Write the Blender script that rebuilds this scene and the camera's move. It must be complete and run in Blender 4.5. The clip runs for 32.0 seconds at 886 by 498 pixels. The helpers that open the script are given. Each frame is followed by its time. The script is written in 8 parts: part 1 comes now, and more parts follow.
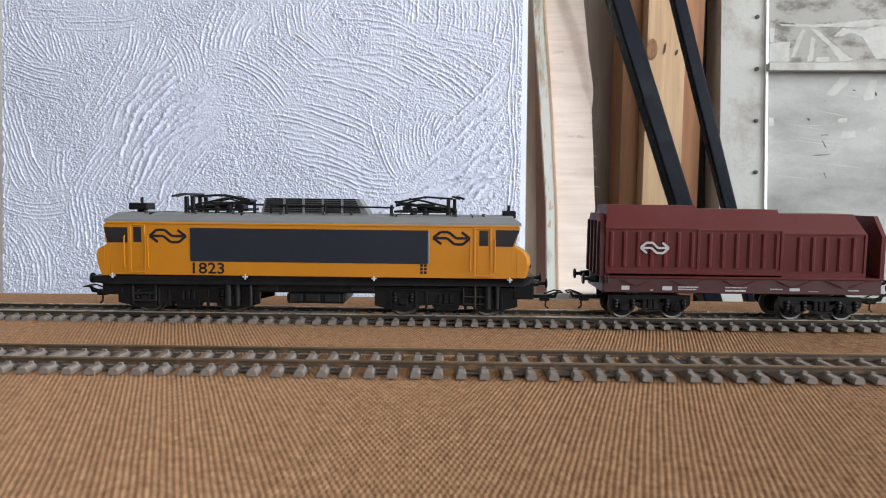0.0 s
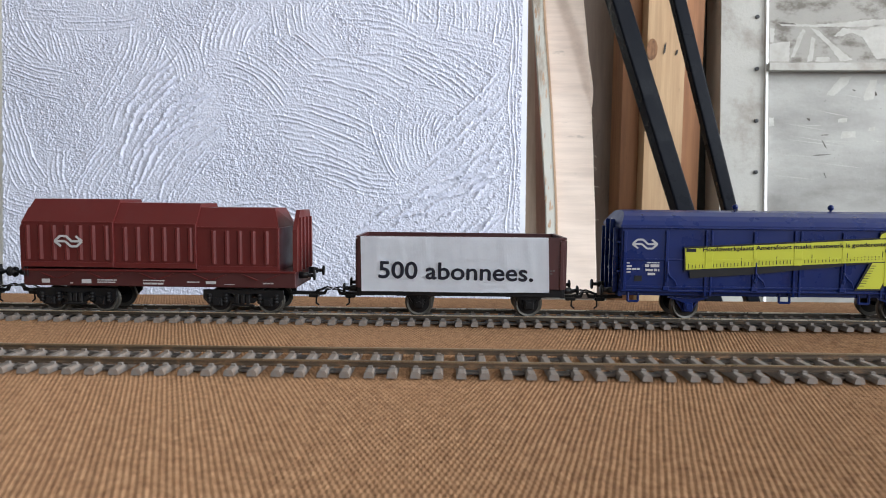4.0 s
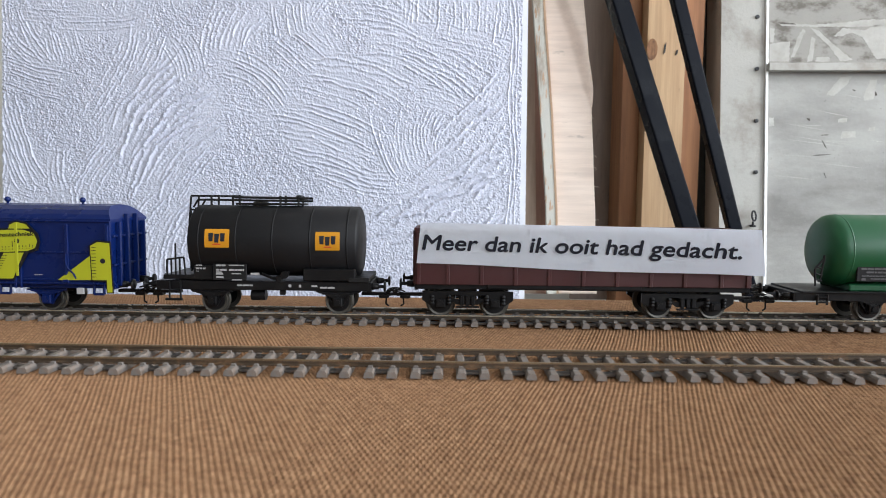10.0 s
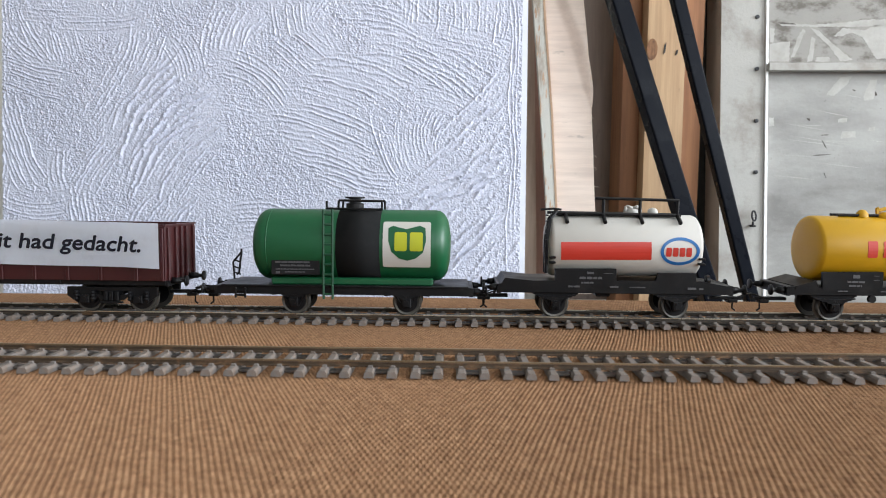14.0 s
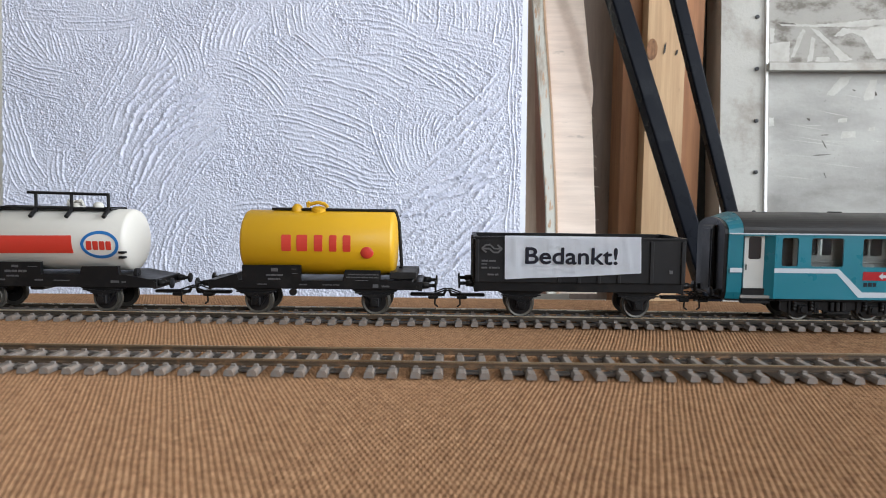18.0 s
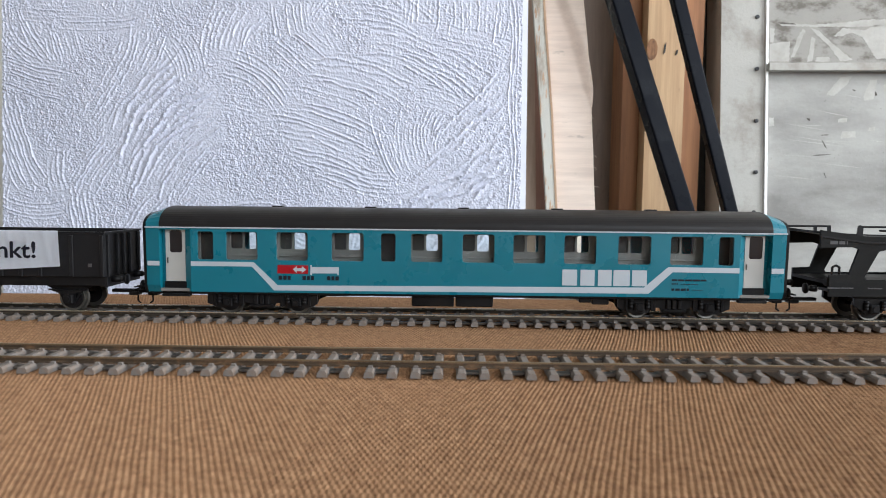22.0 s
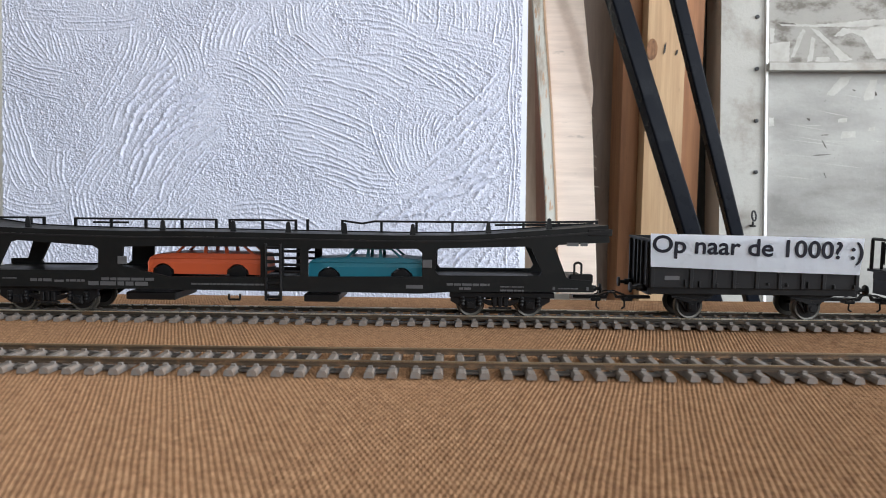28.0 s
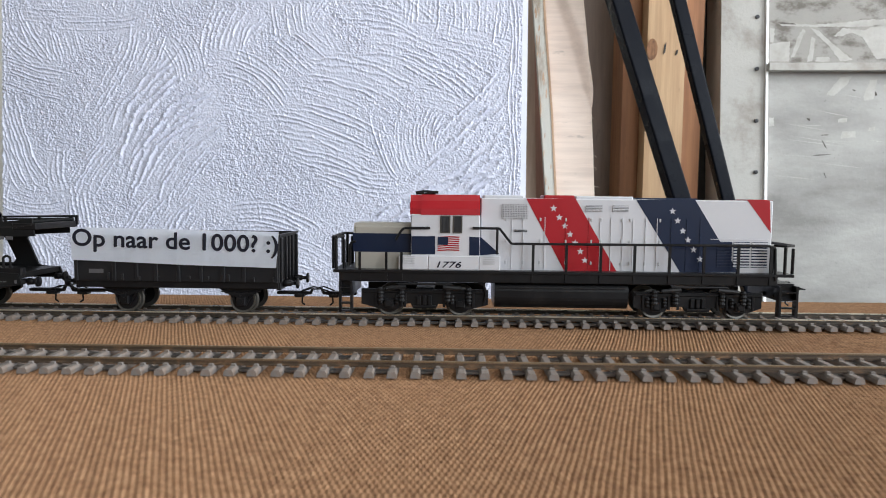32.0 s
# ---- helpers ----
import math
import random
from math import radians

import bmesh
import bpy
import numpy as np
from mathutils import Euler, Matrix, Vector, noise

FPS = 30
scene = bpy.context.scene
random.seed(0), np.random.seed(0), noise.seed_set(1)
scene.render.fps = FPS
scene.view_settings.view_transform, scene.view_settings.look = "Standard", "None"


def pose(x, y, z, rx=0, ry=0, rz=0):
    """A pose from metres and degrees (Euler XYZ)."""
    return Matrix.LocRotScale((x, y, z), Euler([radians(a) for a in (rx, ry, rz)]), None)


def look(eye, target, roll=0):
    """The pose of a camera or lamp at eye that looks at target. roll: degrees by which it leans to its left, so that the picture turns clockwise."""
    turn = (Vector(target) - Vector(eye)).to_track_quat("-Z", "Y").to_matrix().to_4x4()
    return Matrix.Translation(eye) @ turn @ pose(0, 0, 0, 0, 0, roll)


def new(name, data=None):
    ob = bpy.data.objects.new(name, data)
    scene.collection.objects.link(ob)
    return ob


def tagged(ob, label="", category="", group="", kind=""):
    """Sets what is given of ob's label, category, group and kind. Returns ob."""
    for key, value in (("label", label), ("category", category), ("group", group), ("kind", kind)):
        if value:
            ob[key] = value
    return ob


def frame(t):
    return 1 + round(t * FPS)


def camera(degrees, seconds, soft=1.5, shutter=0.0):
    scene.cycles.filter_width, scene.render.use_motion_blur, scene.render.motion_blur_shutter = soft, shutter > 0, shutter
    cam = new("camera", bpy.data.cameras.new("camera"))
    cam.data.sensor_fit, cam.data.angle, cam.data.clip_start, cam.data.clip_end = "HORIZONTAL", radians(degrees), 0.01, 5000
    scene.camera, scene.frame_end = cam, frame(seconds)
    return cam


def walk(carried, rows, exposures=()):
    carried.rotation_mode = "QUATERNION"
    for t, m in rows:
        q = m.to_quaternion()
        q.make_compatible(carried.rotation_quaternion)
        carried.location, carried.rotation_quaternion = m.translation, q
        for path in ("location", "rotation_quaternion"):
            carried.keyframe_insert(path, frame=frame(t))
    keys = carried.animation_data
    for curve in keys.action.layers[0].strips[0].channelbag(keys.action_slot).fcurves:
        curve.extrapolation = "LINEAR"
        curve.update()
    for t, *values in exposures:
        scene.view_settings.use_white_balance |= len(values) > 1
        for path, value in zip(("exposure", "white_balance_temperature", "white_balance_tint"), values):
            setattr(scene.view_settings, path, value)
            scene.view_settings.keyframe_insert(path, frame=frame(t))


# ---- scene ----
TRACK_Y, TRACK_TURN = 0.292, -0.8      # middle of the rear track, and its turn in degrees
RAIL = 0.004                           # top of the rails above the tabletop
# millimetres that the train has gone towards the left, second by second: it runs slightly unevenly
GONE = (0.0, 62.2, 123.5, 186.2, 249.6, 312.1, 373.3, 434.4, 495.1, 556.4, 619.0, 682.6, 745.4, 808.0, 869.2, 931.0, 994.1,
        1056.8, 1119.3, 1181.5, 1243.2, 1304.9, 1367.6, 1429.7, 1490.6, 1552.1, 1614.3, 1676.9, 1738.7, 1800.8, 1863.0, 1923.9, 1985.5)

cam = camera(68.56, 32.0, soft=0.55, shutter=0.0)
eye = look((0, 0, 0.0558), (0, 1, 0.0558 - math.tan(radians(4.57))), 0.6)
walk(cam, [(0, eye), (32, eye)], [(0, 0.0), (32, 0.0)])
cam.data.dof.use_dof = True
cam.data.dof.focus_distance = 0.36
cam.data.dof.aperture_fstop = 26

# ---------- light ----------
world = bpy.data.worlds.new("sky")
scene.world = world
world.use_nodes = True
wn = world.node_tree
sky = wn.nodes.new("ShaderNodeTexSky")
sky.sky_type, sky.sun_disc = "NISHITA", False
sky.sun_elevation, sky.sun_rotation = radians(40), radians(60)
wn.nodes["Background"].inputs[1].default_value = 0.12
wn.links.new(sky.outputs[0], wn.nodes["Background"].inputs[0])


def area_lamp(name, place, target, w, h, power, colour):
    data = bpy.data.lights.new(name, "AREA")
    data.shape, data.size, data.size_y, data.energy, data.color = "RECTANGLE", w, h, power, colour
    ob = new(name, data)
    ob.matrix_world = look(place, target)
    return ob


# daylight through the two windows of the shed: one in the right-hand wall, one behind
area_lamp("window_light", (2.26, -0.18, 0.72), (0, -0.08, 0.2), 1.25, 1.05, 84, (0.9, 0.95, 1.0))
area_lamp("window_light", (1.3, -1.95, 1.0), (0.9, 0, 0.5), 1.6, 1.0, 36, (0.88, 0.94, 1.0))


# ---------- materials ----------
def tree(name):
    m = bpy.data.materials.new(name)
    m.use_nodes = True
    return m, m.node_tree.nodes, m.node_tree.links, m.node_tree.nodes["Principled BSDF"]


def noise_node(n, l, scale, detail=4.0, coords="Object", stretch=None, rough=0.6, turn=None):
    c = n.new("ShaderNodeTexCoord")
    t = n.new("ShaderNodeTexNoise")
    t.inputs["Scale"].default_value, t.inputs["Detail"].default_value = scale, detail
    t.inputs["Roughness"].default_value = rough
    src = c.outputs[coords]
    if stretch or turn:
        mp = n.new("ShaderNodeMapping")
        mp.inputs["Scale"].default_value = stretch or (1, 1, 1)
        mp.inputs["Rotation"].default_value = turn or (0, 0, 0)
        l.new(src, mp.inputs[0])
        src = mp.outputs[0]
    l.new(src, t.inputs["Vector"])
    return t


def ramp(n, l, source, stops):
    r = n.new("ShaderNodeValToRGB")
    while len(r.color_ramp.elements) < len(stops):
        r.color_ramp.elements.new(0.5)
    for e, (p, c) in zip(r.color_ramp.elements, stops):
        e.position, e.color = p, (*c, 1)
    l.new(source, r.inputs[0])
    return r


def mixed(n, l, a, b, factor, blend="MIX"):
    m = n.new("ShaderNodeMix")
    m.data_type, m.blend_type = "RGBA", blend
    for value, i in ((factor, 0), (a, 6), (b, 7)):
        if hasattr(value, "links"):
            l.new(value, m.inputs[i])
        elif i:
            m.inputs[i].default_value = (*value, 1)
        else:
            m.inputs[i].default_value = value
    return m.outputs[2]


def bump(n, l, b, height, strength, distance):
    k = n.new("ShaderNodeBump")
    k.inputs["Strength"].default_value, k.inputs["Distance"].default_value = strength, distance
    l.new(height, k.inputs["Height"])
    l.new(k.outputs[0], b.inputs["Normal"])
    return k


def shade(c, f):
    return tuple(min(1, v * f) for v in c)


def paint(name, colour, rough=0.45, metal=0.0, vary=0.16, dirt=None, dirt_amount=0.25, grain=900, relief=0.00006, gloss=0.5):
    """Painted plastic or metal of a model: slight mottling, dust in patches and a fine orange-peel relief."""
    m, n, l, b = tree(name)
    big, fine = noise_node(n, l, 55, 5), noise_node(n, l, grain, 3)
    col = mixed(n, l, shade(colour, 1 - vary), shade(colour, 1 + vary), big.outputs[0])
    worn = ramp(n, l, noise_node(n, l, 130, 6, rough=0.7).outputs[0], [(0.52, (0, 0, 0)), (0.72, (1, 1, 1))])
    amount = n.new("ShaderNodeMath")
    amount.operation = "MULTIPLY"
    amount.inputs[1].default_value = dirt_amount
    l.new(worn.outputs[0], amount.inputs[0])
    col = mixed(n, l, col, dirt or tuple(0.75 * v + 0.02 for v in colour), amount.outputs[0])
    l.new(col, b.inputs["Base Color"])
    rr = ramp(n, l, big.outputs[0], [(0.3, (rough - 0.1,) * 3), (0.7, (rough + 0.12,) * 3)])
    l.new(rr.outputs[0], b.inputs["Roughness"])
    b.inputs["Metallic"].default_value = metal
    b.inputs["Specular IOR Level"].default_value = gloss
    bump(n, l, b, fine.outputs[0], 0.35, relief)
    return m


def wood(name, light, dark, scale=30, stretch=(1, 1, 0.08), rough=0.7, relief=0.0004):
    """Sawn wood with its grain along local z."""
    m, n, l, b = tree(name)
    g = noise_node(n, l, scale * 4, 6, stretch=stretch)
    broad = noise_node(n, l, scale * 0.35, 3, stretch=(1, 1, 0.35))
    fine = noise_node(n, l, scale * 16, 5, stretch=(1, 1, 0.03) if stretch[0] == 1 else (0.06, 1, 1), rough=0.7)
    col = ramp(n, l, g.outputs[0], [(0.36, shade(dark, 0.85)), (0.47, tuple((a + c) / 2 for a, c in zip(light, dark))), (0.58, light)])
    streak = ramp(n, l, fine.outputs[0], [(0.42, (0.0, 0.0, 0.0)), (0.62, (0.45, 0.45, 0.45))])
    col = mixed(n, l, col.outputs[0], shade(dark, 0.8), streak.outputs[0])
    blotch = ramp(n, l, broad.outputs[0], [(0.4, (0, 0, 0)), (0.7, (0.5, 0.5, 0.5))])
    col = mixed(n, l, col, shade(light, 0.75), blotch.outputs[0])
    tick = ramp(n, l, noise_node(n, l, scale * 9, 4, stretch=tuple(v ** 0.6 for v in stretch), rough=0.75).outputs[0], [(0.64, (0, 0, 0)), (0.72, (0.6, 0.6, 0.6))])
    col = mixed(n, l, col, shade(dark, 0.55), tick.outputs[0])
    l.new(col, b.inputs["Base Color"])
    b.inputs["Roughness"].default_value = rough
    bump(n, l, b, g.outputs[0], 0.4, relief)
    return m


def stained(name, base, stain, amount, scale, rough=0.6, relief=0.0006, streak=(1, 1, 1), pit=0.35):
    """Whitewashed or painted sheet with blotches and scratches."""
    m, n, l, b = tree(name)
    blot = noise_node(n, l, scale, 8, rough=0.65, stretch=streak)
    fine = noise_node(n, l, scale * 22, 4)
    col = ramp(n, l, blot.outputs[0], [(0.36, stain), (0.36 + amount, base), (0.8, shade(base, 1.08))])
    col = mixed(n, l, col.outputs[0], shade(base, 0.8), ramp(n, l, fine.outputs[0], [(0.55, (0, 0, 0)), (0.8, (0.5, 0.5, 0.5))]).outputs[0])
    pits = ramp(n, l, noise_node(n, l, scale * 9 + 120, 3, rough=0.6).outputs[0], [(0.68, (0, 0, 0)), (0.74, (pit, pit, pit))])
    col = mixed(n, l, col, shade(stain, 0.5), pits.outputs[0])
    l.new(col, b.inputs["Base Color"])
    b.inputs["Roughness"].default_value = rough
    bump(n, l, b, fine.outputs[0], 0.5, relief)
    return m


def weave_material():
    """Brown hessian: threads of slightly different browns, worn paler in patches."""
    m, n, l, b = tree("hessian")
    thread = noise_node(n, l, 420, 3, stretch=(1, 1, 1))
    patch = noise_node(n, l, 14, 4)
    hair = noise_node(n, l, 2600, 2)
    col = ramp(n, l, thread.outputs[0], [(0.3, (0.125, 0.061, 0.032)), (0.5, (0.285, 0.156, 0.083)), (0.72, (0.47, 0.284, 0.160))])
    col = mixed(n, l, col.outputs[0], (0.297, 0.164, 0.088), patch.outputs[0])
    l.new(col, b.inputs["Base Color"])
    b.inputs["Roughness"].default_value = 0.92
    b.inputs["Specular IOR Level"].default_value = 0.2
    bump(n, l, b, hair.outputs[0], 0.6, 0.0002)
    return m


def glass_material(name, tint=(0.9, 0.95, 0.95)):
    m, n, l, b = tree(name)
    b.inputs["Base Color"].default_value = (*tint, 1)
    b.inputs["Transmission Weight"].default_value, b.inputs["Roughness"].default_value = 1, 0.05
    b.inputs["IOR"].default_value = 1.2
    return m


HESSIAN = weave_material()
PLASTER = stained("white_textured_paint", (0.605, 0.625, 0.74), (0.58, 0.60, 0.71), 0.2, 7, 0.55, 0.0004, pit=0.0)
PLASTER_EDGE = paint("board_edge", (0.78, 0.8, 0.88), 0.6)
PLYWOOD = wood("plywood_face", (0.93, 0.78, 0.68), (0.87, 0.71, 0.61), 10, (0.12, 1, 1))
PLY_EDGE = stained("flaking_paint_edge", (0.60, 0.59, 0.54), (0.36, 0.29, 0.22), 0.10, 40, 0.8, 0.001, (1, 1, 0.25))
PINE = wood("pine", (0.56, 0.375, 0.215), (0.40, 0.235, 0.12), 12, (1, 1, 0.07))
PLANK_WOOD = wood("plank_wood", (0.48, 0.36, 0.28), (0.38, 0.27, 0.20), 14, (1, 1, 0.07))
RED_WOOD = wood("reddish_wood", (0.36, 0.21, 0.155), (0.28, 0.15, 0.11), 14, (1, 1, 0.07))
BARE_EDGE = wood("bare_ply_edge", (0.62, 0.42, 0.28), (0.42, 0.26, 0.16), 20, (1, 1, 0.05))
BROWN_WOOD = wood("brown_stained_wood", (0.34, 0.155, 0.068), (0.235, 0.10, 0.045), 14, (1, 1, 0.07))
GREY_WOOD = wood("grey_brown_panel", (0.26, 0.20, 0.165), (0.21, 0.155, 0.125), 8, (1, 1, 0.15))
WHITEWASH = stained("whitewashed_sheet", (0.355, 0.35, 0.332), (0.195, 0.188, 0.178), 0.24, 9, 0.75, 0.0006, (0.45, 1, 1.2))
GREY_SHEET = stained("grey_worn_sheet", (0.30, 0.29, 0.268), (0.14, 0.126, 0.11), 0.15, 60, 0.85, 0.001, (0.6, 1, 1), pit=0.7)
WHITE_TRIM = stained("white_painted_trim", (0.40, 0.39, 0.365), (0.27, 0.248, 0.218), 0.14, 12, 0.7)
BRIGHT_EDGE = paint("bright_white_edge", (0.96, 0.96, 0.96), 0.4)
SMEAR = stained("white_filler_smear", (0.455, 0.447, 0.422), (0.36, 0.345, 0.32), 0.3, 60, 0.85, pit=0.1)
BLACK_TUBE = paint("black_lacquered_tube", (0.0045, 0.0058, 0.010), 0.3, vary=0.3, dirt=(0.01, 0.01, 0.012), dirt_amount=0.3, gloss=0.07)
BLACK_GAP = paint("black_bar", (0.012, 0.012, 0.012), 0.6)
GOUGE = paint("dark_bare_board", (0.075, 0.066, 0.058), 0.9, vary=0.3)
SCREW = paint("dark_screw", (0.03, 0.03, 0.032), 0.4, 0.6)
WALL = stained("shed_wall_paint", (0.7, 0.69, 0.66), (0.55, 0.54, 0.5), 0.2, 3, 0.8)
FLOOR = stained("concrete_floor", (0.3, 0.29, 0.27), (0.2, 0.19, 0.18), 0.2, 3, 0.9)
TABLE_WOOD = wood("table_wood", (0.5, 0.35, 0.2), (0.35, 0.22, 0.12), 12)
SLEEPER = paint("grey_plastic_sleeper", (0.178, 0.158, 0.146), 0.5, vary=0.25, dirt=(0.20, 0.13, 0.08), dirt_amount=0.75)
SLEEPER_TIE = paint("dark_grey_tie", (0.055, 0.049, 0.045), 0.6, vary=0.3, dirt=(0.14, 0.085, 0.05), dirt_amount=0.8)
RUST_WEB = paint("rust_brown_web", (0.058, 0.037, 0.022), 0.6, 0.15, 0.4, (0.24, 0.13, 0.065), 0.8)
RAIL_FRONT = paint("rusty_rail", (0.23, 0.165, 0.10), 0.36, 0.6, 0.3, (0.15, 0.085, 0.04), 0.6)
RAIL_WEB = paint("dark_rail_web", (0.036, 0.027, 0.019), 0.6, 0.2, 0.5, (0.13, 0.068, 0.028), 0.75)
RAIL_REAR = paint("nickel_rail", (0.58, 0.54, 0.44), 0.26, 0.75, 0.25, (0.12, 0.085, 0.05), 0.6)


# ---------- mesh helpers; lengths in millimetres ----------
def bm_new():
    return bmesh.new()


def part(name, bm, material, parent=None, label="", at=(0, 0, 0), smooth=False):
    """Links a bmesh in millimetres as one mesh object, under a thing or under a part."""
    bmesh.ops.scale(bm, vec=(0.001,) * 3, verts=bm.verts)
    bmesh.ops.recalc_face_normals(bm, faces=bm.faces)
    me = bpy.data.meshes.new(name)
    bm.to_mesh(me)
    bm.free()
    for p in me.polygons:
        p.use_smooth = smooth
    me.materials.append(material)
    ob = new(name, me)
    ob.parent = parent
    ob.location = tuple(v * 0.001 for v in at)
    if label:
        ob["label"] = label
    return ob


def thing(name, label, category, group="", at=(0, 0, 0)):
    ob = new(name)
    ob.empty_display_size = 0.01
    ob.location = tuple(v * 0.001 for v in at)
    return tagged(ob, label, category, group)


def box(bm, x0, x1, y0, y1, z0, z1, bevel=0.0):
    r = bmesh.ops.create_cube(bm, size=1)["verts"]
    for v in r:
        v.co = Vector((x0 if v.co.x < 0 else x1, y0 if v.co.y < 0 else y1, z0 if v.co.z < 0 else z1))
    if bevel:
        es = {e for v in r for e in v.link_edges}
        bmesh.ops.bevel(bm, geom=list(es), offset=bevel, segments=1, affect="EDGES")
    return bm


def prism(bm, loop, a, b, axis="y"):
    """A closed outline drawn out from a to b. axis y: outline in x, z; axis x: in y, z; axis z: in x, y."""
    put = {"y": lambda p, t: (p[0], t, p[1]), "x": lambda p, t: (t, p[0], p[1]), "z": lambda p, t: (p[0], p[1], t)}[axis]
    f = [bm.verts.new(put(p, a)) for p in loop]
    k = [bm.verts.new(put(p, b)) for p in loop]
    bm.faces.new(f)
    bm.faces.new(k[::-1])
    for i in range(len(loop)):
        j = (i + 1) % len(loop)
        bm.faces.new((f[i], k[i], k[j], f[j]))
    return bm


def plate(bm, loops, y0, y1):
    """A flat plate in the x, z plane: the first loop is its outline, the others are holes."""
    from_geo = mathutils_fill([[Vector((p[0], p[1], 0)) for p in q] for q in loops])
    flat = [p for q in loops for p in q]
    f = [bm.verts.new((p[0], y0, p[1])) for p in flat]
    k = [bm.verts.new((p[0], y1, p[1])) for p in flat]
    for t in from_geo:
        try:
            bm.faces.new([f[i] for i in t])
            bm.faces.new([k[i] for i in t][::-1])
        except ValueError:
            pass
    n = 0
    for q in loops:
        for i in range(len(q)):
            j = (i + 1) % len(q)
            bm.faces.new((f[n + i], k[n + i], k[n + j], f[n + j]))
        n += len(q)
    return bm


def mathutils_fill(loops):
    from mathutils.geometry import tessellate_polygon
    return tessellate_polygon(loops)


def rrect(x0, x1, z0, z1, r=1.0, n=3):
    """An outline with rounded corners."""
    out = []
    for cx, cz, a in ((x1 - r, z0 + r, -90), (x1 - r, z1 - r, 0), (x0 + r, z1 - r, 90), (x0 + r, z0 + r, 180)):
        for i in range(n + 1):
            t = radians(a + 90 * i / n)
            out.append((cx + r * math.cos(t), cz + r * math.sin(t)))
    return out


def ellipse(cx, cz, rx, rz, n=28):
    return [(cx + rx * math.cos(2 * math.pi * i / n), cz + rz * math.sin(2 * math.pi * i / n)) for i in range(n)]


def rod(bm, a, b, r, n=8, r2=None):
    """A round bar from a to b."""
    a, b = Vector(a), Vector(b)
    q = (b - a).to_track_quat("Z", "Y").to_matrix().to_4x4()
    bmesh.ops.create_cone(bm, cap_ends=True, segments=n, radius1=r, radius2=r if r2 is None else r2, depth=(b - a).length,
                          matrix=Matrix.Translation((a + b) / 2) @ q)
    return bm


def wire(bm, points, r, n=6):
    for a, b in zip(points, points[1:]):
        rod(bm, a, b, r, n)
    return bm


def lathe(bm, profile, n=32, axis="y", centre=(0, 0, 0)):
    """Turns a profile of (place along the axis, radius) round the axis."""
    rings = []
    for t, r in profile:
        ring = []
        for i in range(n):
            c, s = r * math.cos(2 * math.pi * i / n), r * math.sin(2 * math.pi * i / n)
            p = (c, t, s) if axis == "y" else (t, c, s) if axis == "x" else (c, s, t)
            ring.append(bm.verts.new(Vector(p) + Vector(centre)))
        rings.append(ring)
    for u, v in zip(rings, rings[1:]):
        for i in range(n):
            j = (i + 1) % n
            bm.faces.new((u[i], u[j], v[j], v[i]))
    bm.faces.new(rings[0])
    bm.faces.new(rings[-1][::-1])
    return bm


def lettering(words, x, z, height, y, parent, material, name="lettering", bold=0.0, width=None, slant=0.0, tilt=0.0, label=""):
    """Words standing on the side that faces the room, from x on, on the line z, with capitals of that height (mm)."""
    c = bpy.data.curves.new(name, "FONT")
    c.body, c.size, c.offset, c.shear, c.resolution_u = words, 0.001 * height / 0.70, 0.0, slant, 4
    c.extrude = 0.00004
    tmp = new(name, c)
    bpy.context.view_layer.update()
    me = bpy.data.meshes.new_from_object(tmp.evaluated_get(bpy.context.evaluated_depsgraph_get()))
    bpy.data.objects.remove(tmp)
    xs = [v.co.x for v in me.vertices]
    k = 0.001 * width / (max(xs) - min(xs)) if width else 1.0
    t = radians(tilt)
    x_min = min(xs)
    for v in me.vertices:
        px, pz = (v.co.x - x_min) * k, v.co.y
        v.co = (px * math.cos(t) - pz * math.sin(t), -v.co.z, px * math.sin(t) + pz * math.cos(t))
    if bold:
        bm = bm_new()
        b = 0.001 * bold
        for i, (dx, dz) in enumerate(((0, 0), (-b, 0), (b, 0), (0, b), (0, -b))):
            n = len(bm.verts)
            bm.from_mesh(me)
            bm.verts.ensure_lookup_table()
            for q in bm.verts[n:]:
                q.co += Vector((dx, -0.00001 * i, dz))
        bm.to_mesh(me)
        bm.free()
    me.materials.clear()
    me.materials.append(material)
    ob = new(name, me)
    ob.parent, ob.location = parent, (0.001 * x, 0.001 * y, 0.001 * z)
    if label:
        ob["label"] = label
    return ob


def bars(name, rows, y, parent, material, label=""):
    """Small writing that cannot be read: plain bars (x0, x1, z0, z1)."""
    bm = bm_new()
    rnd = random.Random(len(rows))
    for x0, x1, z0, z1 in rows:
        x, gap = x0, 0.45 * abs(z1 - z0)
        if abs(x1 - x0) < 5 * abs(z1 - z0):
            box(bm, x0, x1, y - 0.06, y + 0.1, z0, z1)
            continue
        while x < x1 - 0.3:
            e = min(x1, x + abs(z1 - z0) * rnd.uniform(1.2, 4.5))
            box(bm, x, e, y - 0.06, y + 0.1, z0, z1)
            x = e + gap
    return part(name, bm, material, parent, label)


